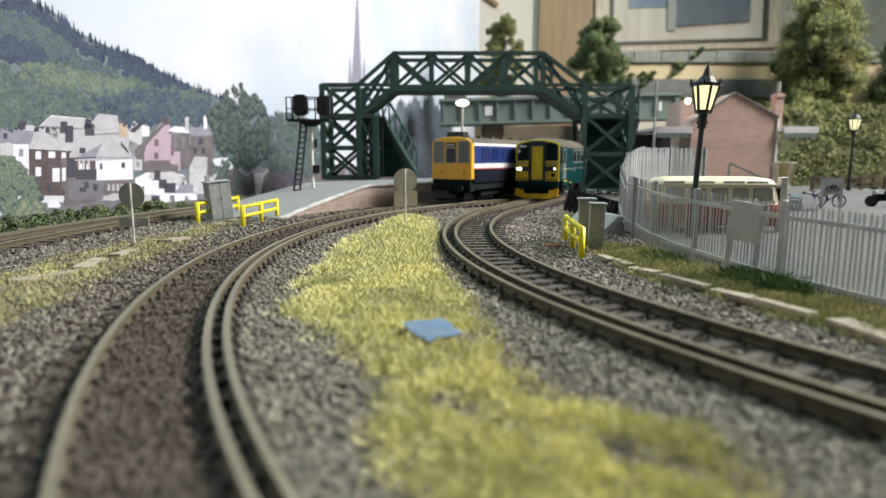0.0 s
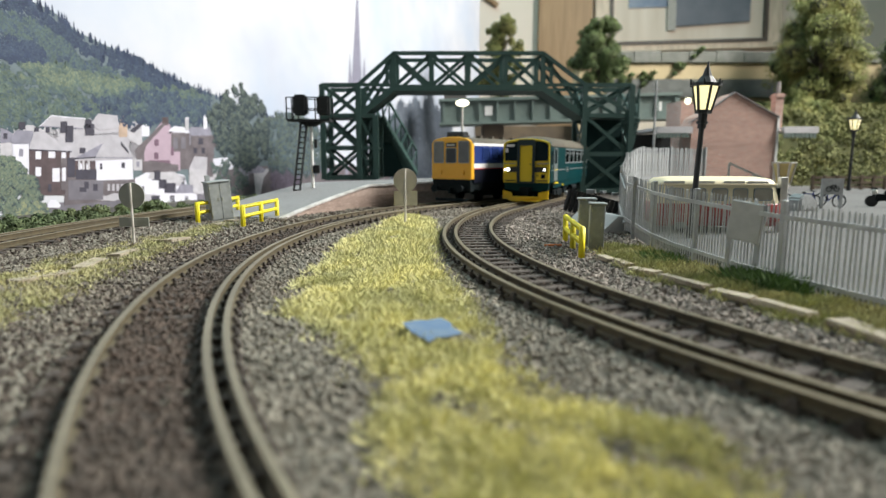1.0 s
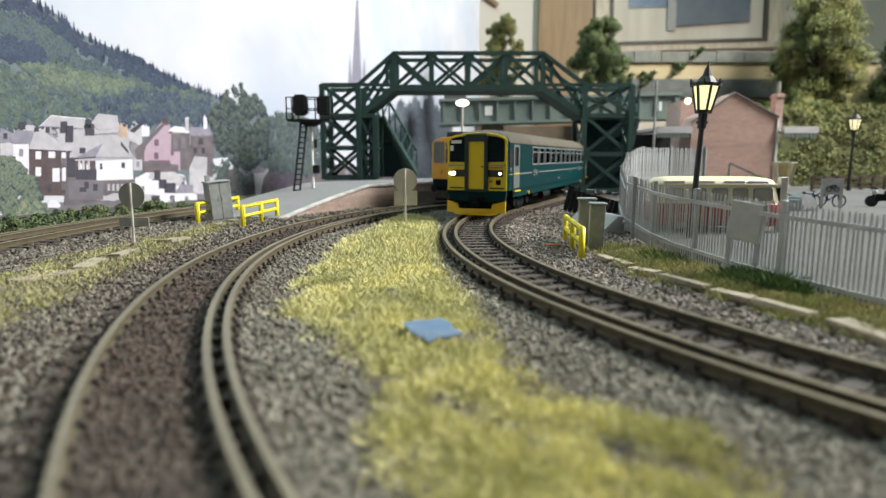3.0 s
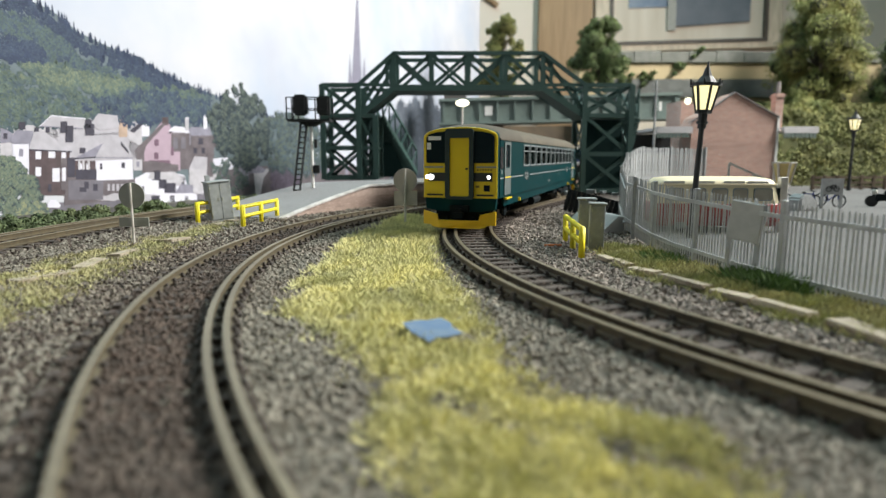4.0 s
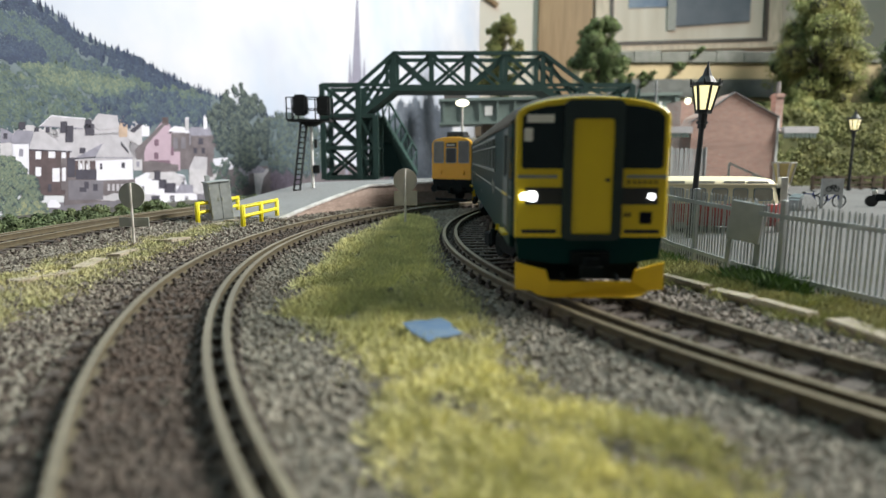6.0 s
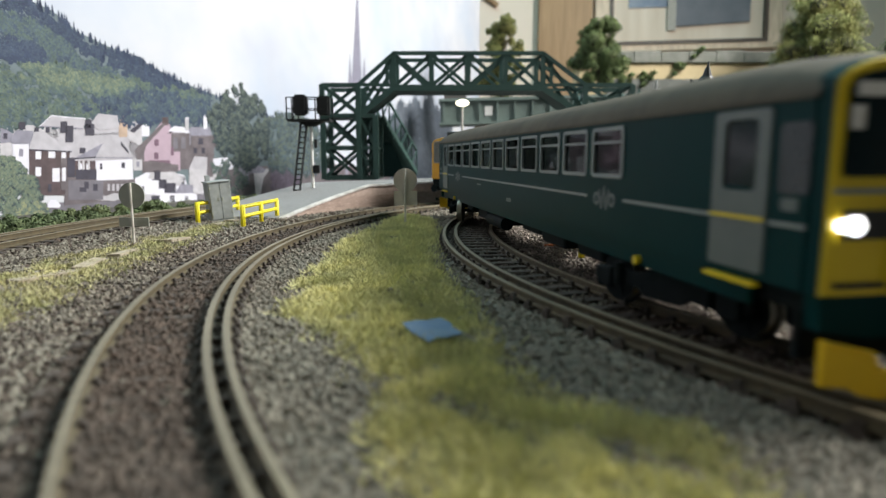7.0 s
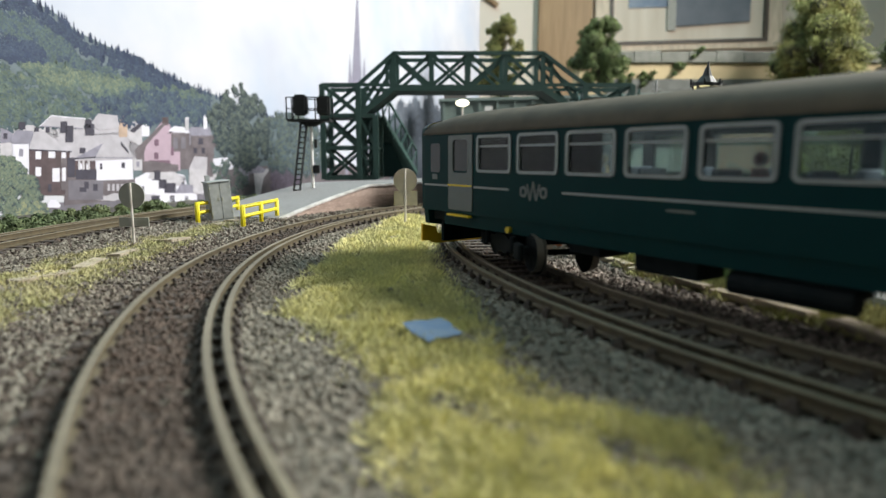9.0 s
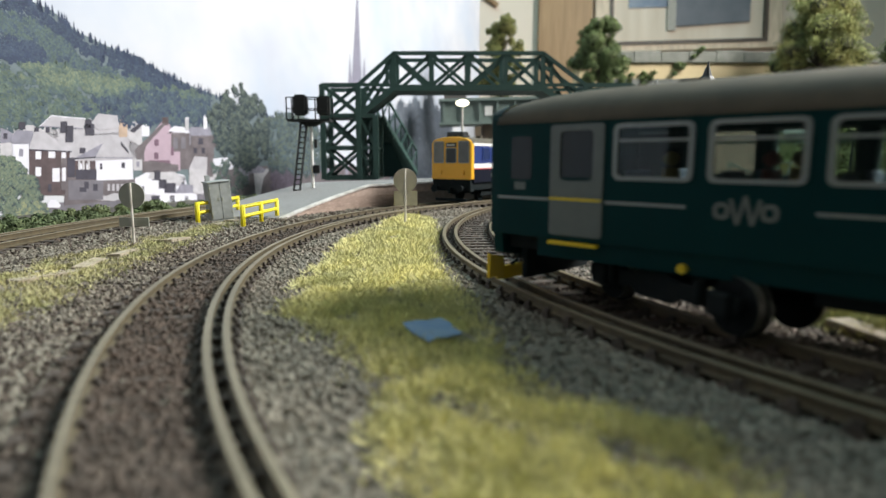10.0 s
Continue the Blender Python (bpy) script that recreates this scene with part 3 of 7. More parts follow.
def coach_side(side, car):
    """One bodyside with real window and door openings; side is -1 or 1."""
    y0, y1 = side * (HALF - 1.0), side * HALF
    e = CAR_LEN / 2 - 3
    z0, z1 = 28.7, 39.7
    bm = fresh()
    box(bm, -e, e, min(y0, y1), max(y0, y1), SILL, z0)
    box(bm, -e, e, min(y0, y1), max(y0, y1), z1, 41.6)
    edges = [-e] + [c for w in sorted(WIN + [(d0 + 2.5, d1 - 2.5) for d0, d1 in DOORS]) for c in w] + [e]
    for k in range(0, len(edges), 2):
        box(bm, edges[k], edges[k + 1], min(y0, y1), max(y0, y1), z0, z1)
    part("bodyside", bm, M_TGREEN, car, "dark green coach side")
    out = side * (HALF + 0.02)
    frame_mesh = None
    for w0, w1 in WIN:
        cx = (w0 + w1) / 2
        if frame_mesh is None:
            bm = fresh()
            hw = (w1 - w0) / 2
            ring_mesh(bm, rounded(-hw - 0.3, hw + 0.3, 28.4, 40.1, 1.5), rounded(-hw + 0.65, hw - 0.65, 29.25, 39.25, 1.0), -0.35, 0.35)
            box(bm, -hw + 0.4, hw - 0.4, -0.2, 0.2, 36.3, 36.9)
            frame_mesh = shape("window_frame", bm, M_SILVER)
            bm = fresh()
            box(bm, -hw, hw, -0.1, 0.1, 28.8, 39.6)
            pane_mesh = shape("pane", bm, M_GLASS)
        w = lone("window_frame", frame_mesh, car, at(cx, out))
        p = lone("pane", pane_mesh, w, at(0, -side * 0.45))
        p.visible_shadow = False
    for d0, d1 in DOORS:
        bm = fresh()
        hw = (d1 - d0) / 2
        ring_mesh(bm, rounded(-hw, hw, 15.6, 40.4, 0.8), rounded(-hw + 2.6, hw - 2.6, 28.0, 39.0, 1.2), -0.3, 0.45)
        d = part("door", bm, M_DOORGREY, car, "grey passenger door", at((d0 + d1) / 2, out))
        bm = fresh()
        box(bm, -hw + 2.2, hw - 2.2, -0.1, 0.1, 27.8, 39.2)
        part("pane", bm, M_GLASSDARK, d, "dark door window", at(0, -side * 0.2))
        bm = fresh()
        box(bm, -hw + 0.2, hw - 0.2, -0.1, 0.1, 23.6, 24.2)
        part("band", bm, M_TYELLOW, d, "thin yellow band", at(0, side * 0.5))
        bm = fresh()
        box(bm, -hw + 0.5, hw - 0.5, 0, 1.4, 13.6, 14.3)
        part("step", bm, M_TYELLOW, car, "yellow edged door step", at((d0 + d1) / 2, side * HALF - (1.4 if side < 0 else 0)))
    for x0 in (-CAR_LEN / 2 + 7.0, CAR_LEN / 2 - 9.0):
        bm = fresh()
        prism(bm, rounded(x0, x0 + 6.0, 28.0, 38.0, 0.8), side * HALF - 0.1, side * HALF + 0.12)
        part("cab_window", bm, M_GLASSDARK, car, "dark cab side window")
        bm = fresh()
        box(bm, x0 + 1.0, x0 + 4.2, side * HALF - 0.08, side * HALF + 0.08, 25.6, 27.4)
        part("cab_notice", bm, M_DOORGREY, car, "small pale notice")
    # thin white waist line, broken by doors and the crest
    for a, b in ((-e, DOORS[0][0] - 0.5), (DOORS[0][1] + 0.5, -CAR_LEN / 2 + 50), (-CAR_LEN / 2 + 72.5, CAR_LEN / 2 - 77), (CAR_LEN / 2 - 57, DOORS[1][0] - 0.5), (DOORS[1][1] + 0.5, e)):
        bm = fresh()
        box(bm, a, b, -0.06, 0.06, 23.3, 23.95)
        part("waist_line", bm, M_SILVER, car, "thin pale lining", at(0, side * (HALF + 0.08)))
    for cx in (-CAR_LEN / 2 + 61, CAR_LEN / 2 - 67):
        bm = fresh()
        for x0, z0, x1, z1 in ((-2.6, 25.6, -1.3, 20.9), (-1.3, 20.9, 0, 26.2), (0, 26.2, 1.3, 20.9), (1.3, 20.9, 2.6, 25.6)):
            beam(bm, (x0, 0, z0), (x1, 0, z1), 0.12, 0.62)
        for c in (-4.2, 4.2):
            ring_mesh(bm, rounded(c - 1.5, c + 1.5, 21.7, 24.9, 1.2), rounded(c - 0.7, c + 0.7, 22.5, 24.1, 0.5), -0.06, 0.06)
        part("crest", bm, M_CREST, car, "pale company mark on the side", at(cx, side * (HALF + 0.08)))
    for x in (-CAR_LEN / 2 + 50, CAR_LEN / 2 - 50):
        bm = fresh()
        rod(bm, (x, side * (HALF - 1.0), 11.4), (x, side * (HALF + 0.3), 11.4), 1.0, n=12)
        part("filler_cap", bm, M_TYELLOW, car, "small yellow filler cap")
    bm = fresh()
    box(bm, 1, 7, side * HALF - 0.1, side * HALF + 0.1, 16.9, 18.3)
    part("data_panel", bm, M_DOORGREY, car, "small pale data panel")
    bm = fresh()
    box(bm, -47, -40, side * HALF - 0.1, side * HALF + 0.1, 21.0, 21.6)
    part("data_panel", bm, M_DOORGREY, car, "small pale data panel")


def coach_front(sign, car, lit):
    """A cab end: yellow panel, two dark screens, recessed gangway door, lamps, valance and plough."""
    root = fresh()
    prof = [(-(HALF - 0.3) * math.cos(math.pi * k / 16), 42.2 + 5.0 * max(0.0, math.sin(math.pi * k / 16)) ** 0.78) for k in range(17)]
    outline = [(HALF - 0.3, SILL)] + list(reversed(prof)) + [(-HALF + 0.3, SILL)]
    n = len(outline)
    xs = [0.0, -0.35, -3.2]
    sc = [0.965, 0.99, 1.0]
    rings = []
    for x, k in zip(xs, sc):
        rings.append([root.verts.new((x, p[0] * k, SILL + (p[1] - SILL) * (0.985 if k < 0.97 else k))) for p in outline])
    root.faces.new(rings[0])
    for i in range(n):
        root.faces.new((rings[0][i], rings[0][(i + 1) % n], rings[1][(i + 1) % n], rings[1][i]))
    for v in rings[2]:
        root.verts.remove(v)
    m = at(sign * CAR_LEN / 2, 0, 0, 0, 0, 0 if sign > 0 else 180)
    shell = fresh()
    a = [shell.verts.new((-0.35, p[0] * 0.99, SILL + (p[1] - SILL) * 0.99)) for p in outline]
    b = [shell.verts.new((-3.4, p[0], p[1])) for p in outline]
    for i in range(n):
        shell.faces.new((a[i], a[(i + 1) % n], b[(i + 1) % n], b[i]))
    part("cab_shell", shell, M_TGREEN, car, "dark green cab corner", m)
    cab = part("cab_end", root, M_TYELLOW, car, "yellow warning panel cab front", m)
    for s in (-1, 1):
        bm = fresh()
        pts = [(s * 6.6, 30.6), (s * 15.8, 30.6), (s * 16.3, 31.3), (s * 16.2, 42.2), (s * 15.0, 43.6), (s * 11.0, 44.6), (s * 6.6, 45.0)]
        prism(bm, pts, 0.0, 0.35, True)
        part("windscreen", bm, M_GLASSDARK, cab, "dark cab windscreen")
        bm = fresh()
        box(bm, 0.1, 0.45, min(s * 8.0, s * 17.2), max(s * 8.0, s * 17.2), 28.4, 29.1)
        part("handrail", bm, M_SILVER, cab)
        bm = fresh()
        box(bm, 0.0, 0.4, min(s * 6.2, s * 15.4), max(s * 6.2, s * 15.4), 22.3, 26.2)
        lb = part("lamp_box", bm, M_BLACK, cab, "black lamp cluster")
        bm = fresh()
        if lit:
            big = s > 0
            rod(bm, (0.3, s * 13.8, 24.2), (0.7, s * 13.8, 24.2), 1.25 if not big else 0.75, n=14)
            if not big:
                rod(bm, (0.3, s * 15.7, 24.2), (0.7, s * 15.7, 24.2), 0.85, n=12)
            part("headlight", bm, M_HEADLIGHT, lb, "lit white headlight")
        else:
            rod(bm, (0.3, s * 13.6, 24.2), (0.7, s * 13.6, 24.2), 1.3, n=14)
            part("tail_light", bm, M_RED, lb, "unlit tail lamp")
        bm = fresh()
        box(bm, 0.05, 0.3, min(s * 8, s * 16), max(s * 8, s * 16), 15.6, 16.4)
        part("grab_rail", bm, M_BLACK, cab)
    bm = fresh()
    ring_mesh(bm, rounded(-6.8, 6.8, 14.0, 46.0, 1.6), rounded(-4.7, 4.7, 15.4, 41.9, 0.8), 0.0, 1.6, True)
    part("gangway_surround", bm, M_GANGWAY, cab, "dark rubber gangway surround")
    bm = fresh()
    box(bm, 0.0, 0.7, -4.7, 4.7, 15.4, 41.9)
    door = part("gangway_door", bm, M_TYELLOW, cab, "plain yellow end door")
    bm = fresh()
    box(bm, 0.7, 1.1, 3.0, 4.0, 27.6, 28.4)
    part("door_handle", bm, M_BLACK, door)
    # small unreadable markings as plain bars
    bm = fresh()
    for k in range(6):
        box(bm, 0.02, 0.2, 8.2 + k * 1.25, 8.9 + k * 1.25, 27.0, 28.0)
    box(bm, 0.02, 0.2, 7.6, 9.4, 19.4, 20.4)
    part("number_bars", bm, M_FADED, cab)
    bm = fresh()
    box(bm, 0.02, 0.2, 11.4, 14.2, 17.8, 20.6)
    part("notice", bm, M_NAVY, cab, "small dark notice")
    bm = fresh()
    box(bm, 0.36, 0.5, -15.2, -9.0, 41.0, 42.8)
    box(bm, 0.36, 0.5, -15.8, -13.9, 36.8, 39.8)
    part("destination_card", bm, M_WHITE, cab, "pale destination card in the screen")
    bm = fresh()
    prism(bm, [(-17.2, 14.6), (17.2, 14.6), (16.6, 9.4), (9, 8.2), (-9, 8.2), (-16.6, 9.4)], -3.5, -0.8, True)
    part("valance", bm, M_TGREEN, cab, "dark green lower valance")
    bm = fresh()
    box(bm, -9, -7.5, -14, 14, 3.2, 14.0)
    part("end_plate", bm, M_DARK, cab, "dark plate behind the coupling")
    bm = fresh()
    box(bm, -2, 3.4, -1.7, 1.7, 6.5, 10.0)
    box(bm, 2.2, 4.2, -2.6, 2.6, 5.6, 8.2)
    box(bm, -2, 1.6, -4.4, 4.4, 8.4, 11.2)
    rod(bm, (0, -6.2, 6), (2.2, -6.2, 4.5), 0.5)
    rod(bm, (0, 6.2, 6), (2.2, 6.2, 4.5), 0.5)
    part("coupling", bm, M_DARK, cab)
    # plough: centre blade with raised wings, swept back at the sides
    bm = fresh()
    left = [(-17.4, 8.8), (-10.4, 7.2), (-9.6, 4.5), (9.6, 4.5), (10.4, 7.2), (17.4, 8.8), (17.4, 2.4), (13.6, 2.2), (12.4, 1.3), (9.5, 0.8), (-9.5, 0.8), (-12.4, 1.3), (-13.6, 2.2), (-17.4, 2.4)]
    prism(bm, left, 0.8, 1.7, True)
    for v in bm.verts:
        v.co.x += 1.2 - 0.20 * max(0, abs(v.co.y) - 8.0) + 0.16 * max(0, 3.4 - v.co.z)
    part("snow_plough", bm, M_PLOUGH, cab, "bright orange-yellow plough")
    return cab


def bogie(x, car):
    bm = fresh()
    box(bm, -5, 5, -11, 11, 6, 10)
    b = part("bogie", bm, M_DARK, car, "dark bogie frame", at(x, 0))
    for s in (-1, 1):
        bm = fresh()
        prism(bm, [(-21, 5.4), (-15, 4.6), (-7, 5.0), (-5, 3.6), (5, 3.6), (7, 5.0), (15, 4.6), (21, 5.4), (21, 8.0), (7, 8.4), (4, 9.4), (-4, 9.4), (-7, 8.4), (-21, 8.0)], s * 12.4 - 0.8, s * 12.4 + 0.8)
        part("side_frame", bm, M_DARK, b)
        for a in (-17, 17):
            bm = fresh()
            box(bm, a - 2.6, a + 2.6, s * 13.4 - 0.9, s * 13.4 + 0.9, 3.8, 8.6)
            bevelled(bm, 0.5, 1)
            part("axlebox", bm, M_DARK, b)
            bm = fresh()
            rod(bm, (a - 4.6 * (1 if a > 0 else -1), s * 13.6, 5.0), (a - 4.6 * (1 if a > 0 else -1), s * 13.6, 10.0), 1.1)
            part("damper", bm, M_DARK, b)
    sets = []
    for a in (-17, 17):
        bm = fresh()
        rod(bm, (0, -9.4, 0), (0, 9.4, 0), 0.9, n=8)
        for s in (-1, 1):
            rod(bm, (0, s * 7.5, 0), (0, s * 9.7, 0), 5.6, n=28)
            rod(bm, (0, s * 7.0, 0), (0, s * 7.5, 0), 6.3, n=28)
            for k in range(6):
                q = Matrix.Rotation(k * math.pi / 3, 4, "Y")
                box(bm, 1.6, 4.4, min(s * 9.7, s * 9.9), max(s * 9.7, s * 9.9), -0.35, 0.35, q)
        w = part("wheelset", bm, M_DARK, b, "dark wheels with worn bright rims on an axle", at(a, 0, 5.6))
        w.data.materials.append(M_WHEEL)
        for f in w.data.polygons:
            if abs(f.normal.y) < 0.3 and math.hypot(f.center.x, f.center.z) > 5.2 * MM:
                f.material_index = 1
        sets.append(w)
    return b, sets


def railcar():
    car = thing("railcar", at(0, 0), "dark green single railcar with yellow cab ends, lit headlights", "train")
    for s in (-1, 1):
        coach_side(s, car)
    bm = fresh()
    prof = [(y, 41.4 + (ROOF - 41.4) * max(0.0, math.sin(math.pi * k / 16)) ** 0.9) for k, y in ((k, -HALF * math.cos(math.pi * k / 16)) for k in range(17))]
    e = CAR_LEN / 2 - 2.6
    stations = [(sx * (e - d), drop) for sx, seq in ((-1, ((0, 2.3), (4, 1.6), (9, 0.8), (18, 0.15), (30, 0))), (1, ((30, 0), (18, 0.15), (9, 0.8), (4, 1.6), (0, 2.3)))) for d, drop in seq]
    for scale, sink in ((1.0, 0.0), (0.95, 1.0)):
        V = [[bm.verts.new((x, p[0] * scale, 41.4 + (p[1] - 41.4) * (1 - drop / (ROOF - 41.4)) - sink)) for p in prof] for x, drop in stations]
        for A, B in zip(V, V[1:]):
            for i in range(len(prof) - 1):
                bm.faces.new((A[i], A[i + 1], B[i + 1], B[i]))
    part("roof", bm, M_TROOF, car, "weathered grey roof", smooth=True)
    bm = fresh()
    for x in (-112, -88, -52, -14, 24, 62, 100):
        box(bm, x, x + 5, -3, 3, ROOF - 0.5, ROOF + 0.35)
    for s in (-1, 1):
        box(bm, -e, e, s * (HALF + 0.05) - 0.3, s * (HALF + 0.05) + 0.3, 41.0, 41.6)
    part("roof_vents", bm, M_TROOF, car)
    bm = fresh()
    box(bm, -e, e, -HALF + 1.2, HALF - 1.2, SILL, SILL + 1.2)
    box(bm, -e + 2, e - 2, -HALF + 3, HALF - 3, 11, SILL)
    part("floor_pan", bm, M_DARK, car)
    for s in (-1, 1):
        bm = fresh()
        box(bm, -e + 12, e - 12, s * (HALF - 1.4) - 0.6, s * (HALF - 1.4) + 0.6, 10.2, SILL)
        part("solebar", bm, M_TGREEN, car, "dark green lower sole bar")
    for x0, x1, y0, y1, z in ((-80, -68, -15.5, -4, 7.2), (-80, -66, 4, 15.5, 7.0), (64, 80, -15.5, -4, 6.8), (64, 80, 4, 15.5, 7.2), (-58, -40, -15, -5, 5.6), (-60, -40, 5, 15, 6.4), (-30, -10, -15.5, -3, 6.2), (2, 22, -12, 12, 6.5), (34, 54, -15.5, -6, 6.4), (34, 50, 5, 15, 6.0), (-6, 0, -4, 4, 6)):
        bm = fresh()
        box(bm, x0, x1, y0, y1, z, 11.4)
        bevelled(bm, 0.5, 1)
        part("underfloor_box", bm, M_DARK, car)
    bm = fresh()
    rod(bm, (-32, -15.2, 7.2), (-8, -15.2, 7.2), 2.6, n=14)
    part("air_tank", bm, M_DARK, car)
    bm = fresh()
    rod(bm, (34, 15.2, 7.2), (56, 15.2, 7.2), 2.6, n=14)
    part("air_tank", bm, M_DARK, car)
    seat_bm = fresh()
    for s in (-1, 1):
        box(seat_bm, -3, 3, s * 10 - 5, s * 10 + 5, 20, 22.2)
        box(seat_bm, -3.4, -2, s * 10 - 5, s * 10 + 5, 20, 30.6)
    bevelled(seat_bm, 0.4, 1)
    seat = shape("seats", seat_bm, M_SEAT)
    for k in range(11):
        lone("seats", seat, car, at(WIN[k][0] + 4, 0))
    fig = []
    for m in (M_FIGA, M_FIGB):
        bm = fresh()
        rod(bm, (0, 0, 22), (0, 0, 31), 2.6, 1.6, 10)
        bmesh.ops.create_uvsphere(bm, u_segments=10, v_segments=7, radius=1.6, matrix=Matrix.Translation((0, 0, 32.8)))
        fig.append(shape("seated_figure", bm, m))
    for k, (w, s) in enumerate(((0, -1), (1, -1), (1, 1), (4, -1), (6, 1), (8, -1))):
        lone("seated_figure", fig[(k + 1) % 2], car, at(WIN[w][0] + 8, s * 9))
    coach_front(1, car, True)
    coach_front(-1, car, False)
    a, b = bogie(105, car), bogie(-105, car)
    return car, [a, b]


CAR, BOGIES = railcar()


# ---- the standing two-tone railcar beyond ----
M_BLUEGLASS = mat("blue_tinted_glass", (0.012, 0.024, 0.09), 0.12, (0.02, 0.035, 0.11), 120, 0.7)
# Grey reflections are put into the colour of the outer cab windows.
M_CABGLASS = mat("cab_glass_reflection_grey", (0.12, 0.13, 0.115), 0.12, (0.05, 0.06, 0.06), 120, 0.8, coarse=40)


def blue_railcar():
    face, back = Vector((6, 452, 0)), Vector((math.sin(radians(31)), math.cos(radians(31)), 0))
    yaw = math.degrees(math.atan2(-back.y, -back.x))
    mid = face + back * 130
    car = thing("diesel_railcar", at(mid.x, mid.y, 3.6, 0, 0, yaw), "blue and white diesel railcar with an orange-yellow front", "train")
    L2 = 130.0
    half = 17.2
    prof = [(-half * math.cos(math.pi * k / 16), 42.6 + 5.6 * max(0.0, math.sin(math.pi * k / 16)) ** 0.75) for k in range(17)]
    for s in (-1, 1):
        for nm, z0, z1, m, o in (("lower_side", 15.0, 24.6, M_NAVY, 0.0), ("red_band", 24.6, 25.4, M_RED, 0.05), ("white_band", 25.4, 28.8, M_WHITE, 0.0), ("blue_side", 28.8, 41.6, M_NBLUE, 0.0), ("upper_white", 41.6, 43.6, M_WHITE, 0.0)):
            bm = fresh()
            box(bm, -L2 + 1, L2 - 3.5, min(s * (half - 1), s * (half + o)), max(s * (half - 1), s * (half + o)), z0, z1)
            part(nm, bm, m, car)
        for k in range(14):
            bm = fresh()
            x = L2 - 22 - 16.5 * k
            prism(bm, rounded(x - 5.5, x + 5.5, 31.6, 40.0, 1.2), s * half - 0.3, s * half + 0.25)
            w = part("window", bm, M_BLUEGLASS, car, "dark blue-tinted saloon window")
            bm = fresh()
            ring_mesh(bm, rounded(x - 6.0, x + 6.0, 31.1, 40.5, 1.4), rounded(x - 5.4, x + 5.4, 31.7, 39.9, 1.1), s * half - 0.3, s * half + 0.4)
            part("frame", bm, M_NBLUE, w)
    bm = fresh()
    V = [[bm.verts.new((x, p[0], p[1])) for p in prof] for x in (-L2 + 1, L2 - 1.5)]
    for i in range(len(prof) - 1):
        bm.faces.new((V[0][i], V[0][i + 1], V[1][i + 1], V[1][i]))
    bm.faces.new(V[0])
    part("roof", bm, M_TROOF, car, "grey domed roof", smooth=True)
    bm = fresh()
    out = [(half, 17.6)] + list(reversed(prof)) + [(-half, 17.6)]
    rings = [[bm.verts.new((x, p[0] * k, p[1] - (1 - k) * 6)) for p in out] for x, k in ((L2, 0.955), (L2 - 0.8, 0.99), (L2 - 4, 1.0))]
    bm.faces.new(rings[0])
    for a, b in zip(rings, rings[1:]):
        for i in range(len(out)):
            bm.faces.new((a[i], a[(i + 1) % len(out)], b[(i + 1) % len(out)], b[i]))
    cab = part("cab_end", bm, M_ORANGE, car, "orange-yellow cab front")
    for y0, y1 in ((-14.6, -6.4), (-4.2, 4.2), (6.4, 14.6)):
        z0, z1 = (29.4, 44.6) if abs(y0 + y1) > 2 else (29.4, 39.8)
        bm = fresh()
        prism(bm, rounded(y0, y1, z0, z1, 1.0), L2 - 0.2, L2 + 0.15, True)
        w = part("windscreen", bm, M_CABGLASS if abs(y0 + y1) > 2 else M_GLASSDARK, cab, "cab front window")
        bm = fresh()
        ring_mesh(bm, rounded(y0 - 0.35, y1 + 0.35, z0 - 0.35, z1 + 0.35, 1.2), rounded(y0 + 0.1, y1 - 0.1, z0 + 0.1, z1 - 0.1, 0.9), L2 - 0.2, L2 + 0.45, True)
        part("frame", bm, M_SILVER, w)
    bm = fresh()
    prism(bm, rounded(-4.4, 4.4, 40.6, 43.8, 0.6), L2 - 0.2, L2 + 0.3, True)
    part("indicator_box", bm, M_BLACK, cab, "black destination box")
    bm = fresh()
    for k in range(4):
        box(bm, L2 + 0.3, L2 + 0.4, -3.2 + k * 1.7, -2.0 + k * 1.7, 41.6, 42.8)
    part("indicator_bars", bm, M_WHITE, cab)
    for y in (-9.5, 9.5):
        bm = fresh()
        rod(bm, (L2, y, 22.4), (L2 + 1.2, y, 22.4), 1.9, n=14)
        part("marker_lamp", bm, M_ORANGE, cab, "round marker lamp")
    bm = fresh()
    box(bm, L2 - 14, L2 - 5, -7, 7, 47.5, 52.0)
    bevelled(bm, 0.7, 1)
    part("headboard_box", bm, M_BLACK, car, "black box over the cab roof")
    bm = fresh()
    for x in np.linspace(-L2 + 12, L2 - 24, 12):
        box(bm, x - 1.6, x + 1.6, -1.8, 1.8, 48, 50)
    part("roof_vents", bm, M_TROOF, car)
    bm = fresh()
    box(bm, -L2 + 2, L2 - 4, -15.5, 15.5, 9.5, 15)
    box(bm, L2 - 6, L2 - 0.4, -16, 16, 8.6, 17.6)
    for x in (-70, -30, 10, 50):
        box(bm, x, x + 24, -14, 14, 3, 10)
    for y in (-10.5, 10.5):
        rod(bm, (L2 - 1, y, 10.8), (L2 + 6, y, 10.8), 1.2, n=10)
        rod(bm, (L2 + 6, y, 10.8), (L2 + 7, y, 10.8), 2.8, n=14)
    box(bm, L2 - 1, L2 + 1, -13, 13, 1.4, 3.4)
    box(bm, L2 - 2, L2 + 3, -1, 1, 7, 11)
    part("underframe", bm, M_DARK, car, "black underframe with buffers")
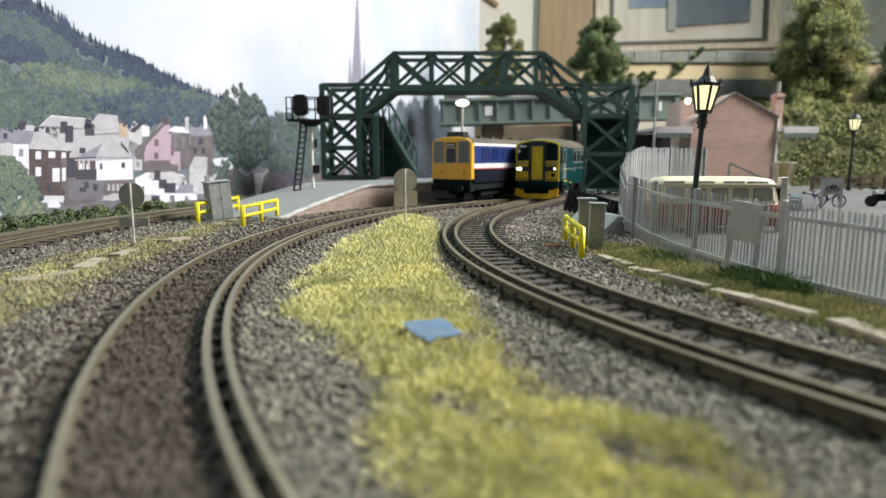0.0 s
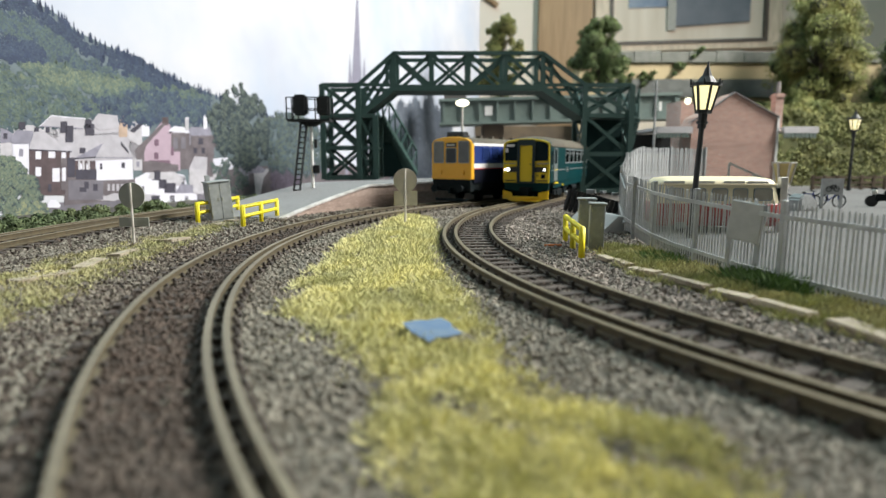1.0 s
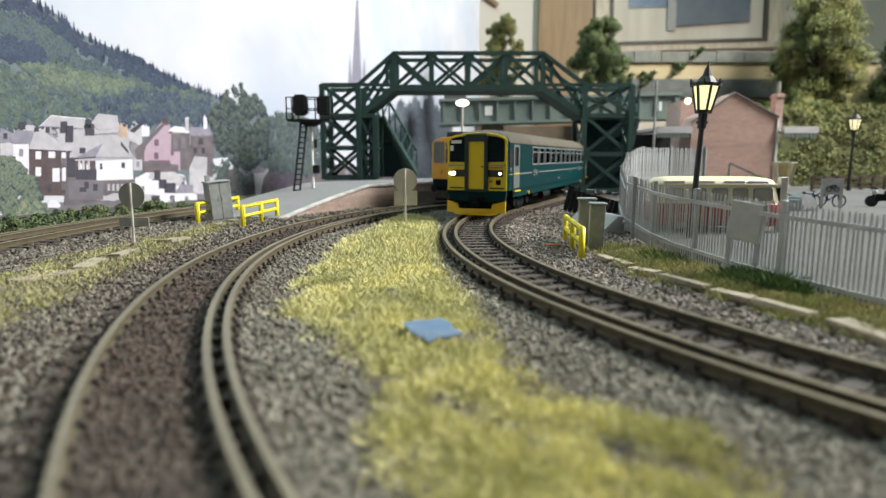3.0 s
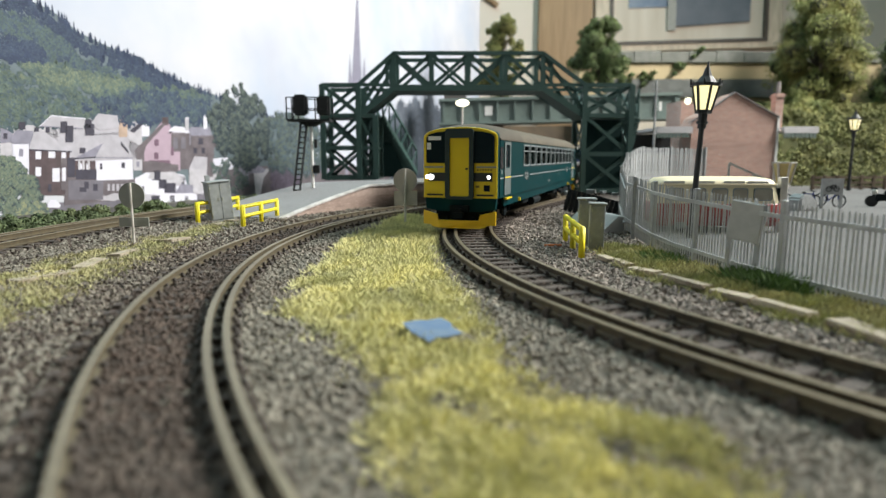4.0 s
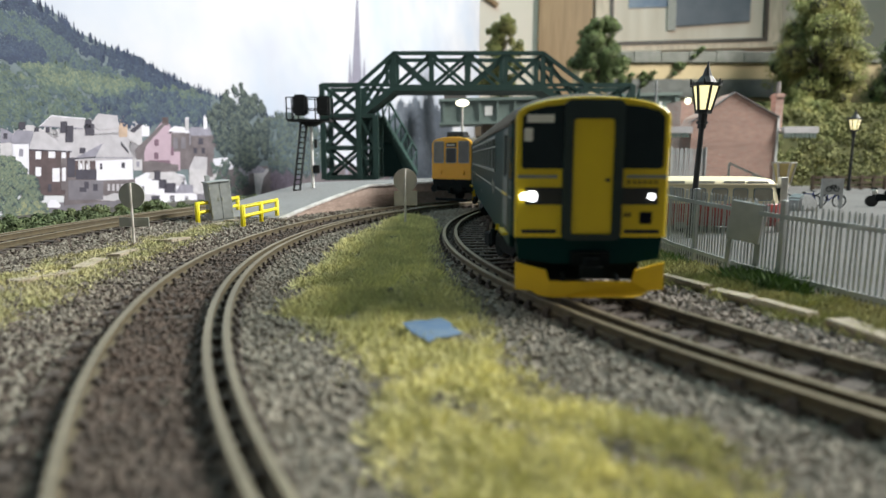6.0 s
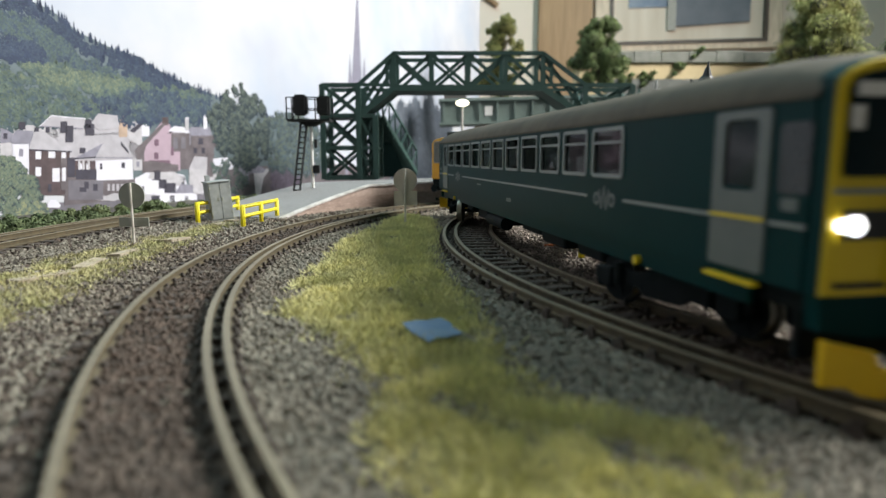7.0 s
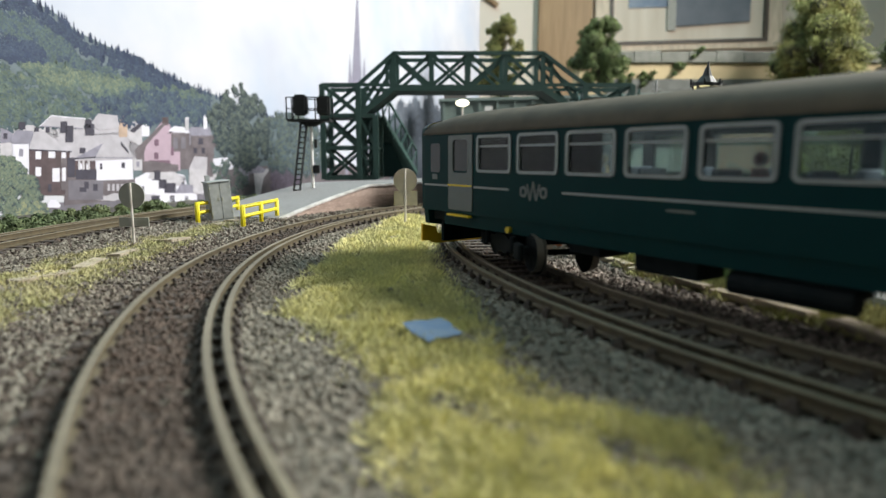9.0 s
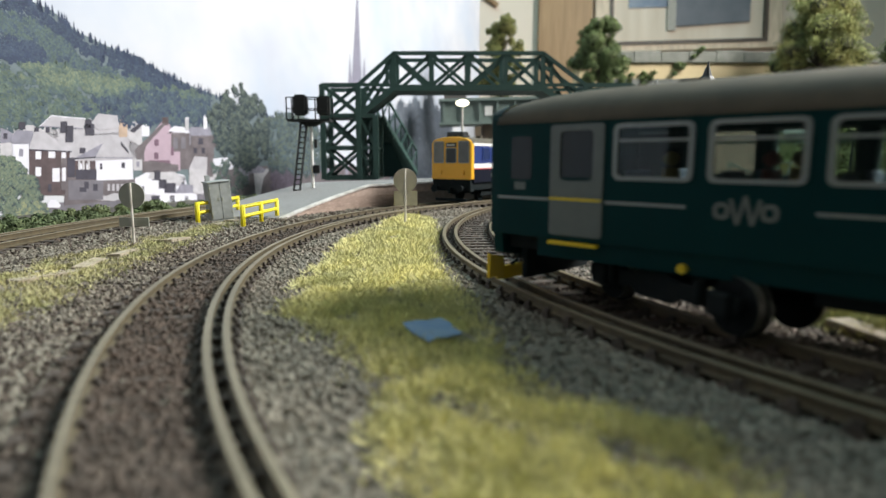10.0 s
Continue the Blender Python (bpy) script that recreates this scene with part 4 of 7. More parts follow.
    for x in (-86, 86):
        bm = fresh()
        for s in (-1, 1):
            box(bm, -21, 21, s * 12 - 0.8, s * 12 + 0.8, 4.6, 8.2)
            for a in (-16, 16):
                rod(bm, (a, s * 7, 5.6), (a, s * 9.7, 5.6), 5.6, n=20)
        part("bogie", bm, M_DARK, car, at=at(x, 0))


blue_railcar()
# ---- the yard behind the fence ----
M_YARD = mat("yard_tarmac", (0.105, 0.105, 0.102), 0.9, (0.055, 0.055, 0.055), 500, 0.7, 0.4, 900, coarse=16)


def yard():
    bm = fresh()
    slab(bm, [(110, 60), (112, 140), (104, 160), (97, 186), (92, 215), (90, 245), (95, 300), (120, 360), (180, 440), (190, 760), (1290, 760), (1290, 60)], -0.9, 2.4)
    tagged(part("pavement", bm, M_YARD), "pale grey station yard surface", "pavement", kind="structure")


yard()


# ---- palisade fence, each pale a piece ----
FENCE_LINE = [(118, 98), (112, 118), (106, 141), (102, 152), (96, 167), (91, 186), (88, 202), (85, 219), (84, 243), (88, 292)]


def along(pts, step):
    """Even steps along a line of points: place, direction, distance."""
    out, left, total = [], 0.0, 0.0
    for (ax, ay), (bx, by) in zip(pts, pts[1:]):
        d = math.hypot(bx - ax, by - ay)
        u = left
        while u < d:
            out.append((ax + (bx - ax) * u / d, ay + (by - ay) * u / d, math.degrees(math.atan2(by - ay, bx - ax)), total + u))
            u += step
        left = u - d
        total += d
    return out


def palisade(pts, base, height, step, label, posts, wide=0.27):
    f = thing("palisade_fence", at(0, 0), label, "fence", "palisade fences")
    bm = fresh()
    h = height
    prism(bm, [(-wide, -1.6), (wide, -1.6), (wide, h - 1.1), (wide * 0.6, h - 0.4), (0, h), (-wide * 0.6, h - 0.4), (-wide, h - 1.1)], -0.1, 0.1)
    pale = shape("pale", bm, M_FENCE)
    rng = random.Random(4)
    for x, y, a, s in along(pts, step):
        lone("pale", pale, f, at(x, y, base(x, y) + rng.uniform(-0.25, 0.25), rng.uniform(-0.8, 0.8), rng.uniform(-0.5, 0.5), a))
    for z in (h * 0.16, h * 0.84):
        for (ax, ay), (bx, by) in zip(pts, pts[1:]):
            bm = fresh()
            n = Vector((by - ay, ax - bx, 0)).normalized() * 0.7
            beam(bm, Vector((ax, ay, base(ax, ay) + z)) - n, Vector((bx, by, base(bx, by) + z)) - n, 0.6, 1.25)
            part("rail", bm, M_FENCE, f)
    for x, y, a in posts:
        bm = fresh()
        m = at(x, y, base(x, y), 0, 0, a)
        box(bm, -0.75, 0.75, -0.7, 0.8, -2.5, h + 0.7)
        bevelled(bm, 0.15, 1)
        part("post", bm, M_FENCE, f, "", m)
    return f


palisade(FENCE_LINE, lambda x, y: 0.4 + (y - 185) * 0.034, 24.5, 1.42, "grey galvanised palisade fence beside the track",
         ((84.3, 243, -88), (86.8, 208.5, -80), (95, 169.5, -69), (84.6, 270, 85)))
RAMP = [(88, 293), (96, 330), (112, 375), (132, 408), (158, 428), (188, 440)]
palisade(RAMP, lambda x, y: min(19.5, max(0.4, (y - 285) * 0.17)), 24.0, 1.5, "grey palisade fence climbing the station ramp",
         ((96, 330, 70), (112, 375, 68), (132, 408, 50), (158, 428, 35), (187, 439.5, 22)), 0.52)


def ramp():
    bm = fresh()
    lo = [bm.verts.new((x + 1.5, y, -0.9)) for x, y in RAMP] + [bm.verts.new((x + 40, y - 18, -0.9)) for x, y in reversed(RAMP)]
    zs = [min(19.0, max(0.2, (y - 285) * 0.17)) for _, y in RAMP]
    hi = [bm.verts.new((x + 1.5, y, z)) for (x, y), z in zip(RAMP, zs)] + [bm.verts.new((x + 40, y - 18, z)) for (x, y), z in reversed(list(zip(RAMP, zs)))]
    n = len(lo)
    bm.faces.new(hi)
    bm.faces.new(list(reversed(lo)))
    for i in range(n):
        bm.faces.new((lo[i], lo[(i + 1) % n], hi[(i + 1) % n], hi[i]))
    tagged(part("station_ramp", bm, M_YARD), "grey ramp rising towards the station", "ramp", kind="structure")


ramp()


def notice_board():
    s = thing("notice_board", at(91.2, 184, 0.4, 0, 0, -58), "blank grey notice board fixed against the fence", "sign")
    bm = fresh()
    box(bm, -5.2, 5.2, -2.6, -1.6, 11.6, 23.4)
    bevelled(bm, 0.25, 1)
    part("panel", bm, mat("board_grey", (0.44, 0.45, 0.44), 0.6, (0.34, 0.35, 0.345), 300, 0.7, coarse=60), s, "", at(0, 0, 0, 0, 6, 0))
    for x in (-4.4, 4.6):
        bm = fresh()
        box(bm, x - 0.7, x + 0.7, -1.6, -0.4, -0.4, 23.0)
        part("post", bm, M_FENCE, s, "", at(0, 0, 0, 0, 6, 0))


notice_board()


# ---- yellow barriers ----
def yellow_barrier(p, q, label):
    (ax, ay), (bx, by) = p, q
    d = math.hypot(bx - ax, by - ay)
    b = thing("barrier", at(ax, ay, 0, 0, 0, math.degrees(math.atan2(by - ay, bx - ax))), label, "barrier", "yellow barriers")
    n = 3
    for k in range(n):
        bm = fresh()
        x = d * k / (n - 1)
        box(bm, x - 1.1, x + 1.1, -1.1, 1.1, -0.8, 12.0)
        bevelled(bm, 0.45, 2)
        part("post", bm, M_YELLOW, b, "", None, True)
    for z in (5.8, 10.9):
        bm = fresh()
        box(bm, -0.6, d + 0.6, -0.85, 0.85, z - 0.95, z + 0.95)
        bevelled(bm, 0.4, 2)
        part("bar", bm, M_YELLOW, b, "", None, True)


yellow_barrier((-106, 322), (-102, 374), "bright yellow plastic barrier beside the main track")
yellow_barrier((-138, 342), (-134, 398), "bright yellow plastic barrier behind the cabinet")
yellow_barrier((54.2, 268), (50.8, 221), "bright yellow plastic barrier beside the loop track")


# ---- lineside cabinets ----
def cabinet(x, y, w, d, h, yaw, lean, label, doors=2):
    c = thing("lineside_cabinet", at(x, y, 0, 0, lean, yaw), label, "cabinet", "lineside cabinets")
    bm = fresh()
    box(bm, -w / 2, w / 2, -d / 2, d / 2, 0.8, h)
    bevelled(bm, 0.25, 1)
    part("body", bm, M_CABINET, c)
    bm = fresh()
    box(bm, -w / 2 - 0.6, w / 2 + 0.6, -d / 2 - 0.7, d / 2 + 0.7, h, h + 0.9)
    bevelled(bm, 0.25, 1)
    part("lid", bm, M_CABINET, c)
    bm = fresh()
    box(bm, -w / 2 - 0.5, w / 2 + 0.5, -d / 2 - 0.5, d / 2 + 0.5, -1.2, 0.8)
    part("plinth", bm, M_SIGNBACK, c)
    dw = (w - 0.6) / doors
    for k in range(doors):
        bm = fresh()
        x0 = -w / 2 + 0.3 + k * dw
        box(bm, x0 + 0.15, x0 + dw - 0.15, -d / 2 - 0.35, -d / 2, 1.6, h - 0.8)
        dd = part("door", bm, M_CABINET, c)
        bm = fresh()
        hx = x0 + (dw - 1.0 if k == 0 else 1.0)
        box(bm, hx - 0.25, hx + 0.25, -d / 2 - 0.8, -d / 2 - 0.3, h * 0.55, h * 0.55 + 1.6)
        for z in (h * 0.2, h * 0.85):
            hinge = x0 + (0.3 if k == 0 else dw - 0.3)
            box(bm, hinge - 0.3, hinge + 0.3, -d / 2 - 0.7, -d / 2 - 0.3, z, z + 1.2)
        part("handle", bm, M_SIGNBACK, dd)
    return c


c1 = cabinet(-131, 359, 12.5, 11, 22.6, 35, -5, "grey metal lineside cabinet leaning beside the barriers")
bm = fresh()
box(bm, -5.4, -3.0, 1, 3, 23.4, 26.8)
part("vent_stub", bm, M_CABINET, c1)
cabinet(60.6, 240, 5.8, 5.4, 18.4, -8, 1, "tall grey lineside cabinet beside the fence", 1)
cabinet(60.4, 256, 6.6, 6, 19.2, -8, 0, "grey lineside cabinet behind another", 1)


# ---- round signs seen from behind ----
def disc_sign(x, y, zc, r, plate, label, back):
    s = thing("round_sign", at(x, y), label, "sign", "round signs")
    bm = fresh()
    rod(bm, (0, 0, -1), (0, 0, zc + r * 0.95), 0.62, 0.55, 10)
    part("post", bm, M_POSTPALE, s, "pale thin post")
    bm = fresh()
    rod(bm, (0, 0.8, zc), (0, 1.3, zc), r, n=36)
    part("disc", bm, back, s, "plain grey back of a round sign")
    bm = fresh()
    box(bm, *plate[:2], 0.8, 1.3, *plate[2:])
    part("plate", bm, back, s, "plain grey back of a small plate")


disc_sign(-134, 262, 20.6, 5.6, (-6.2, 6.6, 7.2, 11.0), "round trackside sign on a pale post, seen from behind", M_SIGNBACK)
disc_sign(-20.8, 336, 24.4, 6.5, (-6.2, 6.6, 10.6, 18.6), "pale round trackside sign on a thin post, seen from behind", mat("pale_sign_back", (0.62, 0.57, 0.52), 0.6, (0.52, 0.48, 0.43), 200, 0.7))


# ---- slabs and small ground things ----
def trough_slabs():
    rng = random.Random(3)
    for name, row in (("east", ((58, 213, 9, 3.5, 100), (60.5, 202, 9, 3.5, 102), (63.5, 189, 13, 4, 112), (69, 171, 19, 4.2, 110), (75, 154, 13, 4, 112), (80.5, 140, 15, 4.4, 112), (87.5, 119, 19, 6.5, 106))),
                      ("west", ((-127, 160, 16, 6, 93), (-122, 184, 22, 6, 72), (-121, 206, 18, 5, 98), (-121, 229, 17, 4.5, 92), (-120, 268, 13, 11, 72), (-122, 306, 9, 4, 95), (-122, 334, 14, 5, 95), (-121, 350, 8, 5, 80)))):
        for x, y, l, w, a in row:
            t = thing("path_slab", at(x, y, (1.3 if x > 0 else 0.35) + rng.uniform(-0.2, 0.3), rng.uniform(-4, 4), rng.uniform(-3, 3), a), "loose sandy concrete slab lying in the grass", "slab", "cable trough slabs")
            bm = fresh()
            box(bm, -l / 2, l / 2, -w / 2, w / 2, -0.6, 0.9)
            for v in bm.verts:
                v.co.x += rng.uniform(-0.4, 0.4)
                v.co.y += rng.uniform(-0.3, 0.3)
            bevelled(bm, 0.3, 2)
            part("slab_body", bm, M_SLAB, t)


trough_slabs()


def blue_sheet():
    t = thing("blue_sheet", at(-2, 119.5, 2.4, 3, -2, 8), "small faded blue plastic sheet lying on the grass", "sheet")
    bm = fresh()
    pts = [(-5.8, 5.2), (-3.0, 6.6), (-0.5, 6.0), (2.6, 7.0), (4.2, 3.0), (4.0, 0.5), (5.6, -3.4), (2.4, -5.0), (0.2, -5.2), (-1.8, -7.0), (-3.0, -4.0), (-4.4, -1.0)]
    slab(bm, pts, -0.1, 0.1)
    part("sheet", bm, M_BLUE, t)


blue_sheet()


def orange_rod():
    t = thing("cable_end", at(45.5, 250, 0.7, 0, 0, -8), "short orange cable end on the ballast", "cable")
    bm = fresh()
    rod(bm, (-3.5, 0, 0), (3.5, 0, 0.3), 0.5, n=8)
    part("sleeve", bm, mat("orange_sleeve", (0.55, 0.16, 0.05), 0.6), t)


orange_rod()


def black_pipes():
    t = thing("pipe_stack", at(95, 385, 0, 0, 0, -6), "stack of short black corrugated pipes", "pipes")
    for k in range(15):
        bm = fresh()
        x = -18 + 3.0 * k
        for z in np.linspace(1.5, 12.5, 8):
            rod(bm, (x, 0, z - 0.8), (x, 0, z + 0.5), 1.75 if k % 2 else 1.6, n=10)
        rod(bm, (x, 0, -1), (x, 0, 13), 1.3, n=10)
        part("pipe", bm, M_BLACK, t, "", at(0, 0, 0, 0, 14, 0))
    s = thing("concrete_ramp_piece", at(80, 318, 0, 0, 0, 12), "pale weathered concrete ramp beside the cabinets", "slab")
    bm = fresh()
    prism(bm, [(-9, -0.6), (10, -0.6), (10, 7.5), (1, 8.5), (-7, 0.6)], -22, 22)
    bevelled(bm, 0.4, 1)
    part("ramp_body", bm, mat("pale_concrete", (0.58, 0.57, 0.56), 0.85, (0.42, 0.42, 0.41), 120, 0.8, 0.3), s)
    r = random.Random(2)
    for x, y, z, a in ((82, 398, 13.5, 20), (96, 396, 14.5, -35), (104, 397, 14.5, 50), (112, 394, 13.5, 5), (118, 394, 15, -20)):
        t = thing("scrap_piece", at(x, y, z, 0, 0, a), "pale scrap piece lying on the pipes", "scrap", "scrap pieces")
        bm = fresh()
        box(bm, -3, 3, -1.2, 1.2, -0.8, 0.9 + r.random())
        bevelled(bm, 0.3, 1)
        part("scrap_body", bm, M_CABINET, t)


black_pipes()


# ---- signal with its ladder and caged platform ----
def signal():
    s = thing("colour_light_signal", at(-98, 462, 0), "black colour-light signal with ladder and caged landing", "signal")
    zb = 9.0
    bm = fresh()
    rod(bm, (0, 0, zb - 3), (0, 0, 64), 1.15, n=12)
    part("post", bm, M_WHITE, s, "pale signal post")
    bm = fresh()
    box(bm, -5, 7, -4, 4, zb - 2, zb + 1.4)
    box(bm, -17, 9, -12, 6, zb - 3, zb - 0.6)
    bevelled(bm, 0.8, 1)
    part("base", bm, M_BLACK, s)
    lad = fresh()
    for dx in (-4, 0.5):
        beam(lad, (-9.4 + dx, -8, zb - 2), (-2.4 + dx, -4, 64), 1.25)
    for k in range(14):
        t = k / 14
        beam(lad, (-13.4 + 7 * t, -8 + 4 * t, zb + 54 * t), (-8.9 + 7 * t, -8 + 4 * t, zb + 54 * t), 0.8)
    part("ladder", lad, M_BLACK, s, "black steel ladder")
    bm = fresh()
    slab(bm, [(-16, -8), (15, -8), (15, 8), (-16, 8)], 63, 64.6)
    prism(bm, [(-10, 63), (10, 63), (3, 59.5), (-3, 59.5)], -3, 3)
    part("landing", bm, M_BLACK, s)
    for y in (-8, 8):
        bm = fresh()
        for z in (72, 80):
            beam(bm, (-16, y, z), (15, y, z), 0.7)
        for x in (-16, -11, 15, 5):
            beam(bm, (x, y, 64), (x, y, 80.4), 0.8)
        part("guard_rail", bm, M_BLACK, s)
    for x, w, h in ((-4, 8.5, 15), (13, 8, 14)):
        bm = fresh()
        box(bm, x - w, x + w * 0.2, -4, 3, 67.5, 67.5 + h)
        bevelled(bm, 1.4, 2)
        box(bm, x - w * 0.9, x + w * 0.1, 3, 7, 69, 66 + h)
        part("signal_head", bm, M_BLACK, s, "black signal head seen from behind")
    bm = fresh()
    box(bm, 0.6, 5.4, -1.6, 2, 25, 31)
    box(bm, 2.0, 4.0, -1, 1, 44, 50)
    part("junction_box", bm, M_BLACK, s)
    p = thing("timber_plinth", at(-108, 448, 5.4, 0, -4, 18), "dark weathered timber below the signal ladder", "plinth")
    bm = fresh()
    box(bm, -15, 15, -2.4, 2.4, -1.6, 1.2)
    bevelled(bm, 0.3, 1)
    part("timber", bm, M_SIGNBACK, p)


signal()


# ---- lamps ----
def lantern_lamp(x, y, z, top, k, lean, lit, label, post_z=None):
    """A black cast-iron lamp with a tapered glazed lantern; top: height of the finial; k: size."""
    l = thing("street_lamp", at(x, y, z, 0, lean, 0), label, "street lamp", "station lamps")
    zl = top - 20 * k
    bm = fresh()
    rod(bm, (0, 0, -2), (0, 0, zl - 6 * k), 1.35 * k, 1.05 * k, 12)
    rod(bm, (0, 0, -2), (0, 0, 5 * k), 2.4 * k, 1.9 * k, 12)
    rod(bm, (0, 0, zl - 7 * k), (0, 0, zl), 1.7 * k, 1.9 * k, 10)
    rod(bm, (0, 0, zl - 5 * k), (0, 0, zl - 4 * k), 2.3 * k, n=10)
    part("post", bm, M_BLACK, l)
    bm = fresh()
    rod(bm, (0, 0, zl), (0, 0, zl + 10.2 * k), 2.9 * k, 5.0 * k, 6)
    part("glazing", bm, M_LAMPGLOW if lit else mat("dull_amber_glass", (0.62, 0.52, 0.22), 0.4, (0.45, 0.36, 0.14), 200, 0.7), l, "glowing lantern panes" if lit else "dull amber lantern panes")
    cage = fresh()
    for i in range(6):
        a = math.pi / 3 * i
        beam(cage, (3.0 * k * math.sin(a), 3.0 * k * math.cos(a), zl), (5.15 * k * math.sin(a), 5.15 * k * math.cos(a), zl + 10.2 * k), 0.85 * k)
    rod(cage, (0, 0, zl - 0.8 * k), (0, 0, zl + 0.6 * k), 3.4 * k, n=6)
    part("lantern_frame", cage, M_BLACK if lit else M_POSTPALE, l)
    cap = fresh()
    rod(cap, (0, 0, zl + 10.2 * k), (0, 0, zl + 11.4 * k), 6.4 * k, 6.4 * k, 12)
    rod(cap, (0, 0, zl + 11.4 * k), (0, 0, zl + 14.4 * k), 4.6 * k, 2.4 * k, 12)
    rod(cap, (0, 0, zl + 14.4 * k), (0, 0, zl + 18 * k), 2.0 * k, 0.9 * k, 10)
    rod(cap, (0, 0, zl + 18 * k), (0, 0, zl + 20.6 * k), 0.7 * k, 0.25 * k, 8)
    for i in range(6):
        a = math.pi / 3 * (i + 0.5)
        rod(cap, (6.2 * k * math.sin(a), 6.2 * k * math.cos(a), zl + 10.8 * k), (6.6 * k * math.sin(a), 6.6 * k * math.cos(a), zl + 13 * k), 0.7 * k, 0.3 * k, 6)
    if lit:
        part("cap", cap, M_BLACK, l)
    else:
        rim = fresh()
        rod(rim, (0, 0, zl + 10.2 * k), (0, 0, zl + 10.9 * k), 5.5 * k, 5.6 * k, 6)
        part("cap", rim, M_POSTPALE, l, "flat pale rim of the lantern")
    return l


lantern_lamp(107, 262, 2.4, 73.5, 1.0, 2.6, True, "lit black cast-iron station lamp with tapered lantern")
lantern_lamp(424, 640, 2.4, 83, 1.05, 0, True, "lit black cast-iron station lamp beside the bank")
lantern_lamp(183, 330, 2.4, 42, 1.1, 0, False, "unlit station lamp with amber panes behind the fence")


def platform_lamp(x, y, z0, z1):
    l = thing("platform_lamp", at(x, y, z0), "lit white platform lamp on a pale post", "lamp")
    bm = fresh()
    rod(bm, (0, 0, -1), (0, 0, z1 - z0), 1.0, n=10)
    part("post", bm, M_POSTPALE, l)
    bm = fresh()
    bmesh.ops.create_uvsphere(bm, u_segments=16, v_segments=8, radius=1, matrix=Matrix.Translation((0, 0, z1 - z0)) @ Matrix.Diagonal((6.0, 4.6, 3.2, 1)))
    part("lamp_head", bm, M_WHITEGLOW, l, "glowing white lamp head", None, True)


platform_lamp(17, 548, 15.5, 84)


def globe_lamp():
    l = thing("wall_lamp", at(260.5, 665, 96), "small lit white globe lamp on the station gable", "lamp")
    bm = fresh()
    bmesh.ops.create_uvsphere(bm, u_segments=14, v_segments=8, radius=3.4)
    part("globe", bm, M_WHITEGLOW, l, "", None, True)
    bm = fresh()
    rod(bm, (0, 3, 0), (16, 12, -2), 0.8, n=6)
    part("bracket", bm, M_BLACK, l)
    m = thing("mast", at(194, 570, 2), "thin grey mast with a small bracket", "mast")
    bm = fresh()
    rod(bm, (0, 0, -2), (0, 0, 104), 1.3, 1.0, 8)
    beam(bm, (-4, 0, 96), (4, 0, 96), 1.0)
    beam(bm, (-3, 0, 96), (-3, 0, 103), 0.8)
    part("mast_pole", bm, M_FENCE, m)


globe_lamp()


# ---- camper bus in cream and red ----
# Light seen through the van's windows is put into this opaque pale colour.
M_VANGLASS = mat("van_glass", (0.42, 0.39, 0.32), 0.15, (0.30, 0.275, 0.22), 120, 0.8, coarse=60)


